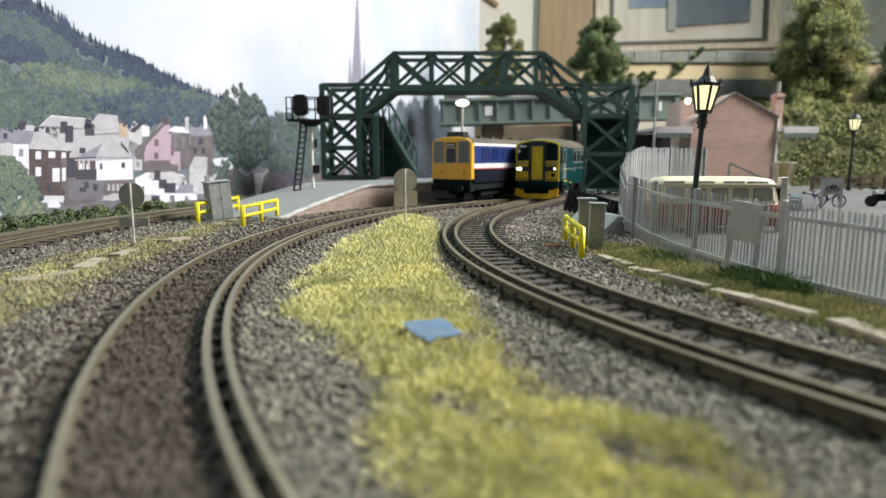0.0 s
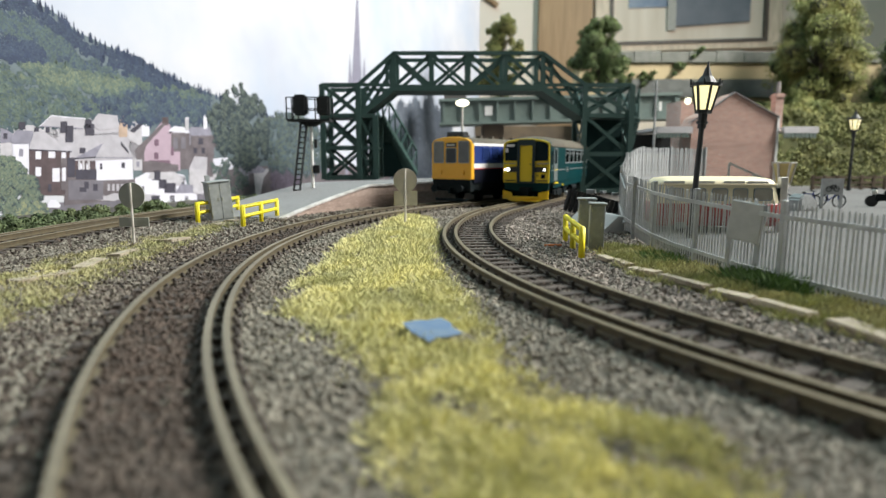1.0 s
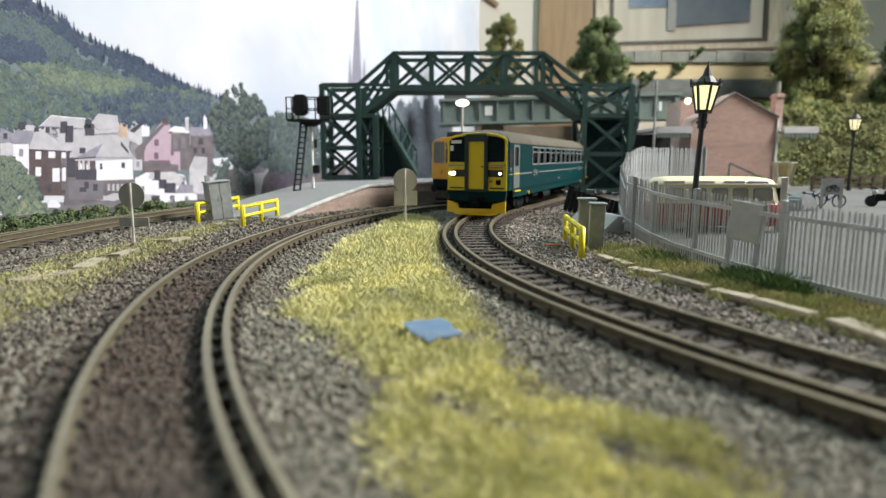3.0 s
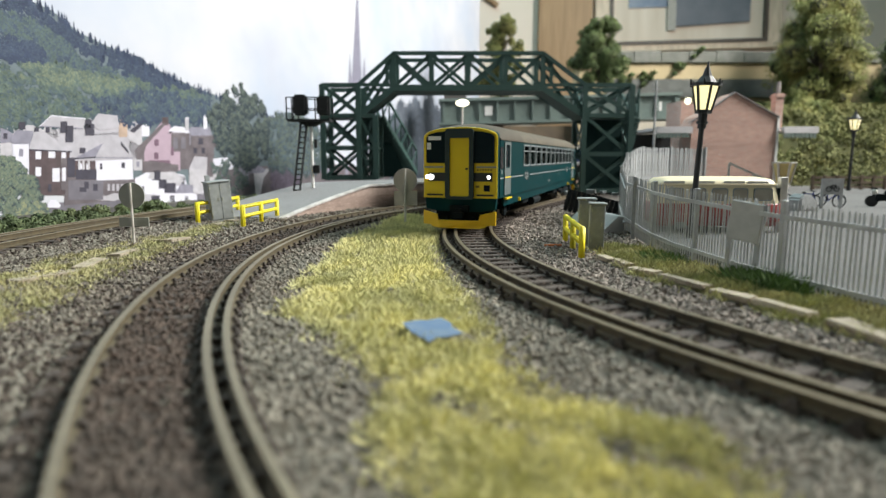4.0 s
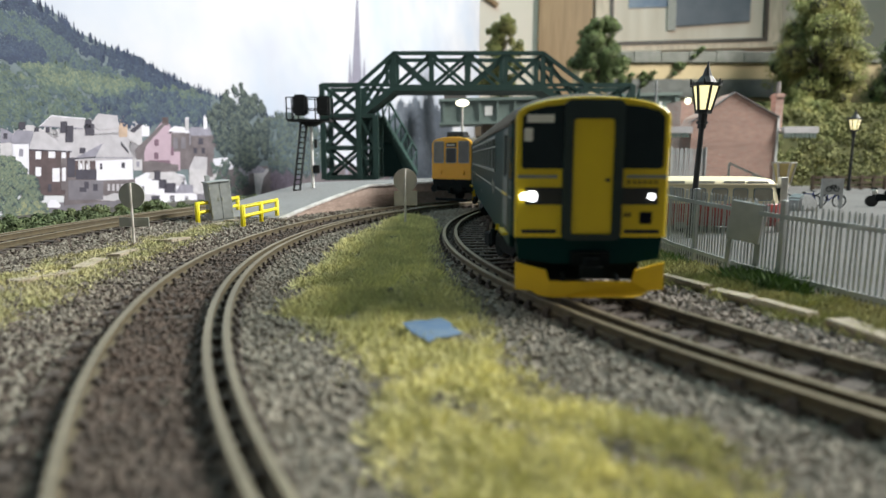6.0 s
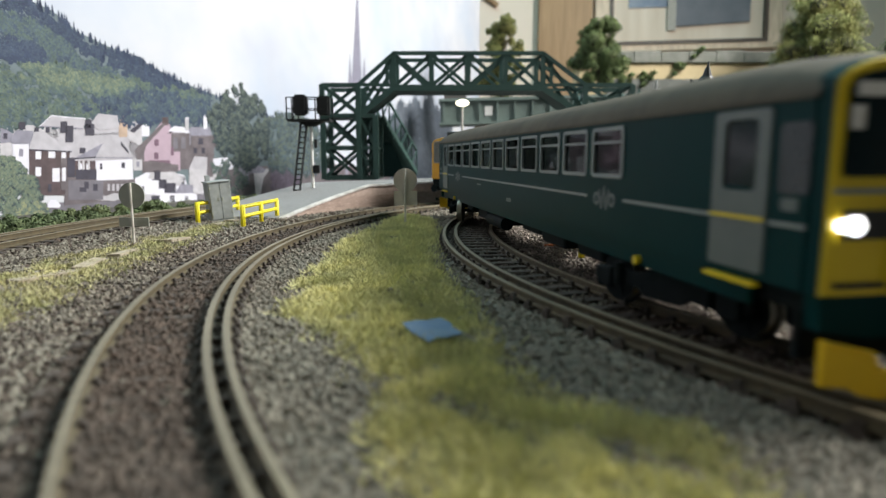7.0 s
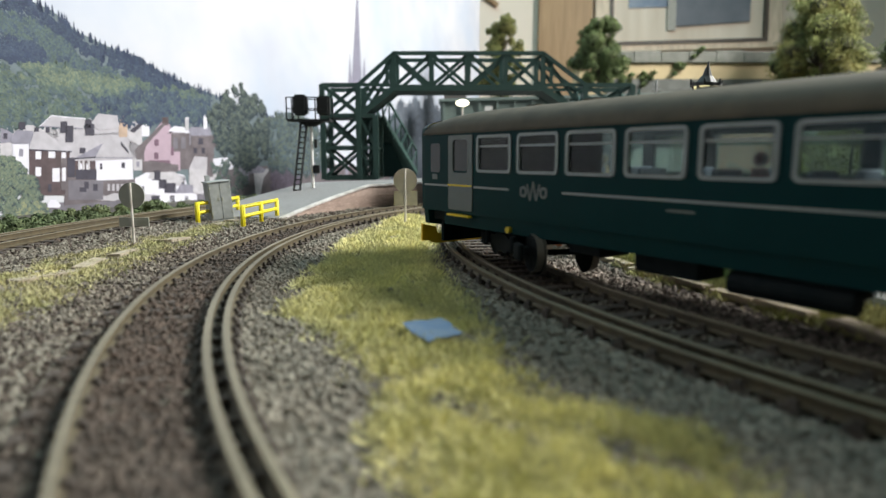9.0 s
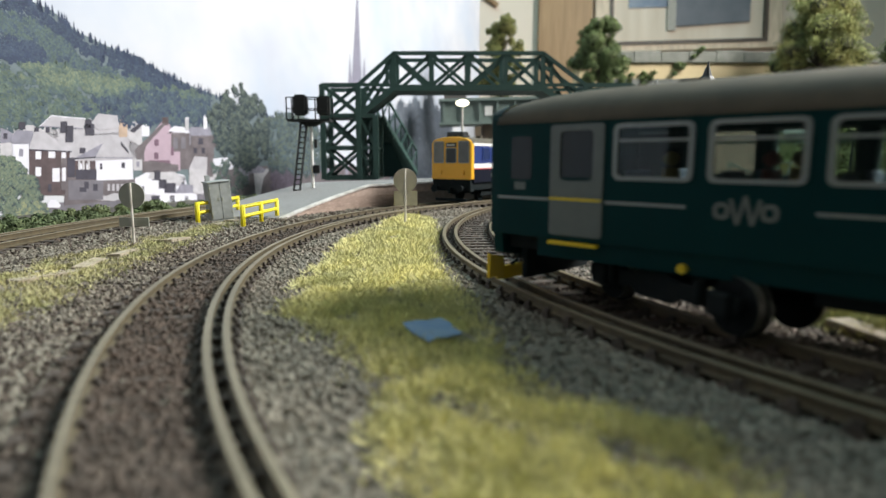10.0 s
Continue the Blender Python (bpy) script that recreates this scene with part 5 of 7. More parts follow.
def camper():
    c = thing("camper_van", at(128, 292, 2.4, 0, 0, -3), "cream and red split-screen camper van parked behind the fence", "van")
    cream = mat("van_cream", (0.80, 0.72, 0.50), 0.35, (0.74, 0.66, 0.45), 200, 0.5)
    red = mat("van_red", (0.34, 0.05, 0.045), 0.35, (0.28, 0.04, 0.04), 200, 0.5)
    hw = 11.3

    def loft(sections):
        bm = fresh()
        prev = None
        for x0, x1, y, z in sections:
            ring = [bm.verts.new(p) for p in ((x0, -y, z), (x0 + 3, -y - 0.6, z), (x1 - 3, -y - 0.6, z), (x1, -y + 1.5, z), (x1 + 0.4, 0, z), (x1, y - 1.5, z), (x1 - 3, y + 0.6, z), (x0 + 3, y + 0.6, z), (x0, y, z), (x0 - 0.4, 0, z))]
            if prev:
                n = len(ring)
                for i in range(n):
                    bm.faces.new((prev[i], prev[(i + 1) % n], ring[(i + 1) % n], ring[i]))
            else:
                bm.faces.new(list(reversed(ring)))
            prev = ring
        bm.faces.new(prev)
        return bm
    part("lower_body", loft([(-27, 27.2, hw - 0.8, 3.0), (-28, 28.2, hw, 6), (-28.2, 28.2, hw, 12.6), (-28, 27.6, hw - 0.2, 13.4)]), red, c, "dark red lower body", None, True)
    part("upper_body", loft([(-27.8, 27.4, hw - 0.3, 13.4), (-27.4, 25.6, hw - 0.9, 21.4)]), cream, c, "cream window band")
    part("roof", loft([(-27.8, 26.2, hw - 0.6, 21.4), (-27.4, 25.8, hw - 0.7, 22.6), (-25.2, 23.6, hw - 2.6, 24.6), (-20, 19, hw - 6.0, 25.4)]), cream, c, "domed cream roof", None, True)
    for x in (-21, -7.5, 6, 16.5):
        bm = fresh()
        prism(bm, rounded(x - 4.6, x + 4.6, 22.6, 23.7, 0.4), -hw - 0.2, -hw + 1.4)
        part("skylight", bm, M_POSTPALE, c, "small roof skylight")
    for x0, x1 in ((-24.5, -16.2), (-14.2, -6.2), (-4.4, 3.6), (5.2, 12.6), (14.6, 23.6)):
        for s in (-1, 1):
            bm = fresh()
            prism(bm, rounded(x0 + 0.6, x1 - 0.6, 15.0, 20.2, 0.9), s * (hw + 0.15) - 0.25, s * (hw + 0.15) + 0.25)
            w = part("window", bm, M_VANGLASS, c, "side window with its see-through light painted pale")
            bm = fresh()
            ring_mesh(bm, rounded(x0 + 0.3, x1 - 0.3, 14.7, 20.5, 1.1), rounded(x0 + 0.8, x1 - 0.8, 15.2, 20.0, 0.8), s * (hw + 0.2) - 0.3, s * (hw + 0.2) + 0.3)
            part("frame", bm, M_SILVER, w)
    bm = fresh()
    box(bm, 26.2, 28.0, -9, 9, 14.4, 20.4)
    part("windscreen", bm, M_GLASSDARK, c)
    for x in (-17, 17):
        for s in (-1, 1):
            bm = fresh()
            rod(bm, (x, s * 8.2, 4.3), (x, s * 11.2, 4.3), 4.3, n=20)
            w = part("wheel", bm, M_BLACK, c)
            bm = fresh()
            rod(bm, (x, s * 11.2, 4.3), (x, s * 11.6, 4.3), 2.4, n=16)
            part("hubcap", bm, M_SILVER, w)
    bm = fresh()
    box(bm, 28, 29.6, -10, 10, 4.4, 6.2)
    bevelled(bm, 0.4, 1)
    part("bumper", bm, M_WHITE, c)
    for s in (-1, 1):
        bm = fresh()
        rod(bm, (28, s * 7, 10), (28.8, s * 7, 10), 1.6, n=14)
        part("headlight", bm, M_SILVER, c)


camper()


def gatepost():
    g = thing("gate_pillar", at(157, 283, 2.4), "white square pillar behind the fence", "post")
    bm = fresh()
    box(bm, -1.7, 1.7, -1.7, 1.7, -2, 25.5)
    bevelled(bm, 0.3, 1)
    part("pillar", bm, M_POSTPALE, g)


gatepost()


# ---- bicycle rack ----
def bicycle(x, y, a, label):
    b = thing("bicycle", at(x, y, 2.4, 0, 4, a), label, "bicycle", "bicycles")
    for wx in (-6.5, 6.5):
        bm = fresh()
        for i in range(20):
            p, q = 2 * math.pi * i / 20, 2 * math.pi * (i + 1) / 20
            beam(bm, (wx + 4.4 * math.cos(p), 0, 4.5 + 4.4 * math.sin(p)), (wx + 4.4 * math.cos(q), 0, 4.5 + 4.4 * math.sin(q)), 0.7)
        for i in range(4):
            p = math.pi * i / 4
            beam(bm, (wx - 4.2 * math.cos(p), 0, 4.5 - 4.2 * math.sin(p)), (wx + 4.2 * math.cos(p), 0, 4.5 + 4.2 * math.sin(p)), 0.16)
        part("wheel", bm, M_BLACK, b)
    bm = fresh()
    for p, q in (((-6.5, 4.5), (-1, 4.2)), ((-1, 4.2), (-2.6, 10)), ((-2.6, 9.4), (4.6, 9.6)), ((4.6, 9.6), (-1, 4.2)), ((4.4, 11.4), (6.5, 4.5)), ((-6.5, 4.5), (-2.6, 9.4))):
        beam(bm, (p[0], 0, p[1]), (q[0], 0, q[1]), 0.6)
    part("frame", bm, M_NBLUE, b)
    bm = fresh()
    beam(bm, (4.4, -2.6, 11.6), (4.4, 2.6, 11.6), 0.6)
    beam(bm, (-3.8, 0, 10.3), (-1.4, 0, 10.3), 1.0)
    part("handlebar", bm, M_BLACK, b)


bicycle(252, 424, 6, "dark bicycle leaning in the cycle rack")
bicycle(272, 430, -4, "dark bicycle leaning in the cycle rack")
bicycle(240, 436, 14, "dark bicycle leaning in the cycle rack")


def rack_sign():
    s = thing("cycle_sign", at(262, 412, 2.4), "grey cycle parking sign with a bicycle symbol", "sign")
    bm = fresh()
    box(bm, -7.4, 7.4, -0.5, 0.5, 9.6, 20.4)
    part("panel", bm, M_FENCE, s)
    for x in (-6.4, 6.4):
        bm = fresh()
        box(bm, x - 0.9, x + 0.9, -0.4, 0.4, -1, 9.6)
        part("leg", bm, M_FENCE, s)
    bm = fresh()
    for wx in (-2.6, 2.6):
        for i in range(14):
            p, q = 2 * math.pi * i / 14, 2 * math.pi * (i + 1) / 14
            beam(bm, (wx + 1.7 * math.cos(p), -0.6, 13.4 + 1.7 * math.sin(p)), (wx + 1.7 * math.cos(q), -0.6, 13.4 + 1.7 * math.sin(q)), 0.45)
    for p, q in (((-2.6, 13.4), (-0.6, 16)), ((-0.6, 16), (2, 16)), ((2, 16), (2.6, 13.4)), ((-0.6, 16), (0.2, 13.4)), ((0.2, 13.4), (2, 16))):
        beam(bm, (p[0], -0.6, p[1]), (q[0], -0.6, q[1]), 0.45)
    part("symbol", bm, M_BLACK, s, "black bicycle symbol")
    r = thing("stair_rail", at(225, 470, 2.4, 0, 0, -10), "pale sloping handrail by the yard", "railing")
    bm = fresh()
    beam(bm, (-6, 0, 30), (30, 0, 14), 1.6)
    part("handrail", bm, M_POSTPALE, r)
    for x, h in ((-6, 30), (12, 22), (29, 14.5)):
        bm = fresh()
        beam(bm, (x, 0, -1), (x, 0, h), 1.4)
        part("post", bm, M_POSTPALE, r)
    p = thing("grit_bin", at(236, 400, 2.4, 0, 0, 20), "pale grey rounded grit bin in the yard", "bin")
    bm = fresh()
    prism(bm, [(-8, 0), (8, 0), (8, 5), (3, 10), (-5, 11), (-8, 8)], -5, 5)
    bevelled(bm, 1.0, 2)
    part("bin_body", bm, M_FENCE, p)
    f = thing("timber_fence", at(0, 0), "brown post and rail fence below the bank", "fence")
    for k in range(16):
        bm = fresh()
        beam(bm, (395 + 14 * k, 655 + 1.5 * k, 0), (395 + 14 * k, 655 + 1.5 * k, 18), 2.6)
        part("post", bm, M_BARK, f)
    for z in (5, 10, 15.5):
        bm = fresh()
        beam(bm, (393, 655, z), (608, 678, z), 1.4, 2.6)
        part("rail", bm, M_BARK, f)
    m = thing("motorcycle", at(310, 430, 2.4, 0, 0, 75), "dark motorcycle with a round headlamp parked in the yard", "motorcycle")
    for y in (-7, 7):
        bm = fresh()
        rod(bm, (-1, y, 4), (1, y, 4), 4, n=18)
        part("wheel", bm, M_BLACK, m)
    bm = fresh()
    box(bm, -2, 2, -5, 5, 4, 9)
    box(bm, -1.6, 1.6, -8, 0, 9, 11)
    bevelled(bm, 0.8, 2)
    box(bm, -4, 4, 5.4, 6.2, 12.5, 13.3)
    beam(bm, (0, 7, 4), (0, 5, 13), 1.2)
    part("body", bm, M_DARK, m)
    bm = fresh()
    bmesh.ops.create_uvsphere(bm, u_segments=12, v_segments=8, radius=1.9, matrix=Matrix.Translation((-2, 6.5, 10.5)))
    part("headlamp", bm, M_POSTPALE, m, "round pale headlamp", None, True)


rack_sign()


# ---- brick station building ----
def station():
    b = thing("station_building", at(0, 680), "red brick station building with a gabled end", "building")
    brickm = brickwork("station_brick", (0.60, 0.35, 0.285), (0.42, 0.235, 0.19), (0.50, 0.42, 0.37))
    out = [(272, 0), (366, 0), (366, 80), (358, 84), (317, 106), (277, 80), (272, 72)]
    bm = fresh()
    prism(bm, out, 0, 34)
    wall = part("gable_wall", bm, brickm, b)
    for pts, nm in (([(270, 74.5), (317, 107.4), (317, 106), (271, 74)], "bargeboard"), ([(317, 107.4), (367.5, 81), (367, 79.6), (317, 106)], "bargeboard")):
        bm = fresh()
        prism(bm, pts, -2, 4)
        part(nm, bm, mat("slate_roof", (0.23, 0.20, 0.20), 0.8, (0.17, 0.15, 0.15), 60, 0.7), b, "dark slate roof slope")
    bm = fresh()
    box(bm, 364.5, 373, 4, 14, 70, 106)
    box(bm, 363.5, 374, 3, 15, 102, 104.5)
    ch = part("chimney", bm, brickm, b, "brick chimney stack")
    bm = fresh()
    rod(bm, (368.8, 9, 106), (368.8, 9, 119), 2.4, 1.9, 10)
    part("pot", bm, mat("pot_grey", (0.30, 0.27, 0.26), 0.8), ch)
    bm = fresh()
    box(bm, 365.2, 367.6, -1.5, 0.5, 4, 82)
    part("downpipe", bm, M_WHITE, b, "white corner board")
    for x0, x1 in ((232, 271.5), (370.5, 408)):
        bm = fresh()
        box(bm, x0, x1, -4, 110, 66, 69)
        box(bm, x0, x1, -6, -4, 63, 70)
        c = part("canopy", bm, mat("canopy_pale", (0.62, 0.60, 0.62), 0.7, (0.5, 0.48, 0.5), 90, 0.7), b, "pale platform canopy")
        bm = fresh()
        for k in range(int((x1 - x0) / 4)):
            prism(bm, [(x0 + 4 * k + 0.3, 63), (x0 + 4 * k + 3.7, 63), (x0 + 4 * k + 3.7, 59), (x0 + 4 * k + 2, 57.5), (x0 + 4 * k + 0.3, 59)], -5.8, -4.6)
        tagged(part("valance_boards", bm, M_GIRDER, c, "shaped valance boards"), kind="stuff")
    # Black sheet put where shade falls below the left canopy.
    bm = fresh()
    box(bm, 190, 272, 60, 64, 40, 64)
    part("dark_frontage", bm, M_BLACK, b, "black sheet in place of the shaded frontage below the canopy")
    bm = fresh()
    box(bm, 294, 340, 90, 140, 0, 106)
    part("wing", bm, brickm, b, "further brick wing")


station()
# ---- printed backscene: a flat board with a photograph of a hillside town ----
INK = 0.78


def inked(c):
    return c[0] * INK, c[1] * INK, c[2] * INK * 1.12


def flat(name, c, v=0.35, grain=150, coarse=40):
    c = inked(c)
    return mat(name, c, 0.75, tuple(x * (1 - v) for x in c), grain, 0.7, coarse=coarse, third=tuple(x * (1 - 0.7 * v) for x in c))


PRINT = {"PALE": flat("print_pale", (0.66, 0.64, 0.62)), "SLATE": flat("print_slate", (0.57, 0.55, 0.545), 0.28), "TAN": flat("print_tan", (0.62, 0.46, 0.32)),
         "WHITE": flat("print_white", (0.86, 0.85, 0.86), 0.12), "DARK": flat("print_dark", (0.065, 0.06, 0.08)), "BRICK": flat("print_brick", (0.115, 0.08, 0.08), 0.4, 200),
         "GREYROOF": flat("print_grey_roof", (0.33, 0.32, 0.36)), "TERRACE": flat("print_terrace", (0.20, 0.17, 0.17), 0.5, 120), "GREYWALL": flat("print_grey_wall", (0.22, 0.205, 0.22), 0.4),
         "PINK": flat("print_pink", (0.52, 0.39, 0.43), 0.15), "DARKPINK": flat("print_dark_pink", (0.22, 0.13, 0.17)), "SPIRE": flat("print_spire", (0.30, 0.29, 0.34), 0.25, 200)}
M_SKY = mat("print_sky", (0.585, 0.575, 0.60), 0.75, (0.40, 0.46, 0.57), 7, 0.95, coarse=13, third=(0.43, 0.45, 0.53))
BOARD = thing("backscene_board", at(0, 0), "printed photographic backscene of a hillside town", "backdrop", kind="structure")


BOARD.matrix_basis = at(-248 * 1.14, 342 * 1.14, 36.8 * (1 - 1.14), 0, 0, math.degrees(math.atan2(1, 0.375))) @ Matrix.Scale(1.14, 4)


def board():
    bm = fresh()
    box(bm, -420, 900, 0, 6, -20, 400)
    part("printed_sky", bm, M_SKY, BOARD, "pale cloudy printed sky")


board()


def printed(name, pts, material, layer):
    bm = fresh()
    prism(bm, pts, -0.05 * layer - 0.05, -0.05 * layer)
    part(name, bm, material, BOARD)


def printed_leaves(name, poly, n, size, colours, layer, label, seed, tall=1.0):
    """Dabs of printed foliage, small at the back rows, overlapping downwards."""
    rng = np.random.default_rng(seed)
    P = np.array(poly)
    lo, hi = P.min(0), P.max(0)
    m = mat(name + "_ink", inked(colours[0]), 0.75, inked(colours[1]), 120, 0.8, island=0.24, third=inked(colours[2]), coarse=26)
    x, z = rng.uniform(lo[0], hi[0], n * 3), rng.uniform(lo[1], hi[1], n * 3)
    w = 1.1 * size
    keep = inside(x + rng.normal(0, w, n * 3), z + rng.normal(0, w, n * 3), [tuple(p) for p in poly])
    x, z = x[keep][:n], z[keep][:n]
    o = np.argsort(-z)
    x, z = x[o], z[o]
    k = len(x)
    depth = -0.05 * layer - 0.045 * np.arange(k) / max(1, k) - 0.052
    sz = size * (0.45 + x * 0.0016 + 0.25) * rng.uniform(0.5, 1.2, k)
    q = 7
    a = np.linspace(0, 2 * np.pi, q, endpoint=False)[None] + rng.uniform(0, 1, (k, 1))
    r = sz[:, None] * rng.uniform(0.6, 1.25, (k, q))
    v = np.stack([x[:, None] + r * np.cos(a) * 0.8, np.repeat(depth[:, None], q, 1), z[:, None] + r * np.sin(a) * tall], -1).reshape(-1, 3)
    f = (np.arange(q)[::-1][None] + q * np.arange(k)[:, None])
    me = points_mesh(name, v, f.tolist(), m)
    ob = new(name, me)
    ob.parent = BOARD
    return tagged(ob, label, kind="stuff")


printed("printed_wall", [(4.1, 54.5), (35.9, 56.1), (40.5, 46.7), (35.1, 29.6), (1.5, 30.2)], PRINT["PALE"], 3.0)
printed("printed_roof", [(22.7, 46.3), (47.8, 63.2), (85.4, 62.9), (92.3, 51.9), (93.4, 43.4), (76.7, 42.0)], PRINT["SLATE"], 3.0)
printed("printed_roof", [(58.4, 50.7), (68.1, 65.2), (84.2, 64.4), (87.7, 52.5)], PRINT["SLATE"], 4.0)
printed("printed_chimney", [(82.0, 50.4), (88.9, 50.6), (90.5, 67.4), (83.5, 66.9)], PRINT["TAN"], 5.0)
printed("printed_wall", [(100.9, 51.4), (108.0, 51.6), (109.3, 67.1), (102.3, 66.6)], PRINT["WHITE"], 4.0)
printed("printed_wall", [(91.2, 60.6), (101.9, 62.3), (101.2, 43.5), (94.0, 28.6), (89.6, 43.3)], PRINT["PALE"], 4.0)
printed("printed_roof", [(90.7, 54.9), (102.9, 62.4), (102.6, 59.3), (94.4, 53.5)], PRINT["DARK"], 5.0)
printed("printed_roof", [(37.0, 48.7), (80.0, 53.7), (98.9, 45.0), (97.4, 28.5), (44.5, 29.5)], PRINT["SLATE"], 4.0)
printed("printed_roof", [(8.7, 45.3), (20.4, 51.1), (32.8, 49.6), (46.4, 40.6), (18.7, 41.0)], PRINT["GREYROOF"], 6.0)
printed("printed_wall", [(9.3, 45.0), (18.8, 41.4), (16.8, 21.8), (8.4, 23.7)], PRINT["WHITE"], 6.0)
printed("printed_wall", [(18.8, 41.4), (44.8, 40.6), (43.4, 29.5), (39.5, 13.6), (23.6, 14.5), (17.3, 20.1)], PRINT["BRICK"], 6.0)
printed("printed_window", [(22.3, 35.8), (25.7, 35.8), (26.2, 40.4), (22.7, 40.4)], PRINT["WHITE"], 7.0)
printed("printed_window", [(30.4, 36.5), (34.7, 36.5), (35.1, 40.5), (30.8, 40.5)], PRINT["WHITE"], 7.0)
printed("printed_window", [(38.7, 36.1), (41.7, 36.1), (42.1, 39.9), (39.1, 39.9)], PRINT["WHITE"], 7.0)
printed("printed_window", [(21.3, 25.9), (24.7, 25.8), (25.2, 31.2), (21.8, 31.2)], PRINT["WHITE"], 7.0)
printed("printed_window", [(31.5, 22.2), (36.2, 22.1), (37.0, 30.3), (32.3, 30.4)], PRINT["WHITE"], 7.0)
printed("printed_window", [(38.1, 22.0), (40.3, 21.9), (41.1, 29.5), (38.8, 29.6)], PRINT["WHITE"], 7.0)
printed("printed_window", [(13.0, 37.1), (15.0, 37.1), (15.5, 41.6), (13.5, 41.6)], PRINT["DARK"], 7.0)
printed("printed_window", [(12.1, 28.1), (14.1, 28.1), (14.5, 32.3), (12.5, 32.3)], PRINT["DARK"], 7.0)
printed("printed_roof", [(46.2, 35.1), (68.4, 46.0), (91.8, 36.0), (62.2, 34.6)], PRINT["SLATE"], 8.0)
printed("printed_wall", [(62.2, 34.6), (91.3, 35.6), (91.0, 21.6), (61.8, 21.9)], PRINT["WHITE"], 8.0)
printed("printed_wall", [(46.9, 34.7), (62.2, 34.6), (61.8, 21.9), (46.8, 25.2)], PRINT["BRICK"], 8.0)
printed("printed_window", [(50.2, 28.0), (51.8, 27.9), (52.3, 32.9), (50.7, 32.9)], PRINT["WHITE"], 9.0)
printed("printed_window", [(54.9, 27.1), (57.4, 27.1), (57.9, 32.8), (55.5, 32.9)], PRINT["WHITE"], 9.0)
printed("printed_chimney", [(39.6, 51.8), (43.7, 52.0), (44.3, 57.8), (40.1, 57.6)], PRINT["DARK"], 9.0)
printed("printed_chimney", [(42.3, 46.1), (47.3, 46.2), (48.2, 55.6), (43.3, 55.4)], PRINT["DARK"], 9.0)
printed("printed_chimney", [(56.4, 50.7), (63.0, 50.9), (63.9, 60.6), (57.3, 60.3)], PRINT["DARK"], 9.0)
printed("printed_chimney", [(14.0, 52.8), (18.0, 52.9), (18.4, 56.8), (14.4, 56.6)], PRINT["DARK"], 9.0)
printed("printed_chimney", [(51.3, 39.3), (55.3, 39.3), (55.7, 42.9), (51.7, 42.8)], PRINT["DARK"], 9.0)
printed("printed_terrace", [(41.3, 24.7), (92.5, 22.4), (92.1, 8.2), (37.4, 7.4)], PRINT["TERRACE"], 7.0)
printed("printed_window", [(49.0, 15.9), (51.4, 15.8), (51.8, 20.1), (49.4, 20.2)], PRINT["DARK"], 8.0)
printed("printed_window", [(69.7, 14.8), (72.4, 14.7), (72.8, 19.2), (70.2, 19.3)], PRINT["WHITE"], 8.0)
printed("printed_window", [(74.1, 14.6), (76.8, 14.5), (77.2, 19.0), (74.6, 19.1)], PRINT["WHITE"], 8.0)
printed("printed_window", [(78.6, 14.4), (81.4, 14.3), (81.8, 18.9), (79.0, 19.0)], PRINT["WHITE"], 8.0)
printed("printed_wall", [(24.1, 9.1), (87.6, 10.8), (199.7, 8.3), (198.4, -8.3), (23.1, -0.3)], PRINT["GREYWALL"], 6.0)
printed("printed_wall", [(94.2, 41.9), (101.6, 47.5), (106.8, 50.4), (104.9, 28.4), (95.9, 28.6)], PRINT["TERRACE"], 7.0)
printed("printed_house", [(101.9, 39.6), (106.8, 50.4), (119.8, 62.1), (126.2, 62.4), (136.4, 44.0), (134.9, 27.0), (101.8, 28.5)], PRINT["PINK"], 8.0)
printed("printed_window", [(111.5, 45.7), (114.6, 45.7), (115.0, 49.8), (111.9, 49.7)], PRINT["DARKPINK"], 9.0)
printed("printed_window", [(110.6, 35.6), (113.7, 35.6), (114.2, 40.5), (111.1, 40.4)], PRINT["DARKPINK"], 9.0)
printed("printed_window", [(127.0, 39.3), (129.7, 39.3), (130.2, 44.8), (127.4, 44.7)], PRINT["DARKPINK"], 9.0)
printed("printed_window", [(104.9, 28.4), (124.9, 28.0), (125.5, 34.7), (105.4, 34.8)], PRINT["DARKPINK"], 9.0)
printed("printed_chimney", [(120.1, 60.1), (126.1, 60.4), (126.6, 66.1), (120.6, 65.8)], PRINT["BRICK"], 9.0)
printed("printed_roof", [(125.0, 54.2), (131.0, 59.8), (141.1, 59.4), (146.6, 54.5)], PRINT["SLATE"], 8.0)
printed("printed_wall", [(126.1, 54.2), (146.6, 54.5), (144.3, 27.7), (135.0, 27.9), (135.2, 44.0)], PRINT["TERRACE"], 7.0)
printed("printed_roof", [(146.3, 58.8), (170.5, 58.9), (173.2, 44.6), (145.3, 46.7)], PRINT["GREYROOF"], 7.0)
printed("printed_wall", [(143.7, 27.7), (171.9, 27.2), (173.6, 49.1), (145.5, 48.5)], PRINT["TERRACE"], 6.0)
printed("printed_chimney", [(143.1, 55.2), (146.0, 55.3), (147.1, 67.4), (144.1, 67.2)], PRINT["WHITE"], 9.0)
printed("printed_chimney", [(162.8, 58.6), (166.6, 58.8), (167.5, 69.9), (163.7, 69.7)], PRINT["WHITE"], 9.0)
printed("printed_wall", [(92.5, 22.4), (107.9, 28.3), (138.7, 23.5), (142.8, 10.3), (151.1, 7.6), (150.4, -0.8), (91.4, 0.3)], PRINT["WHITE"], 8.0)
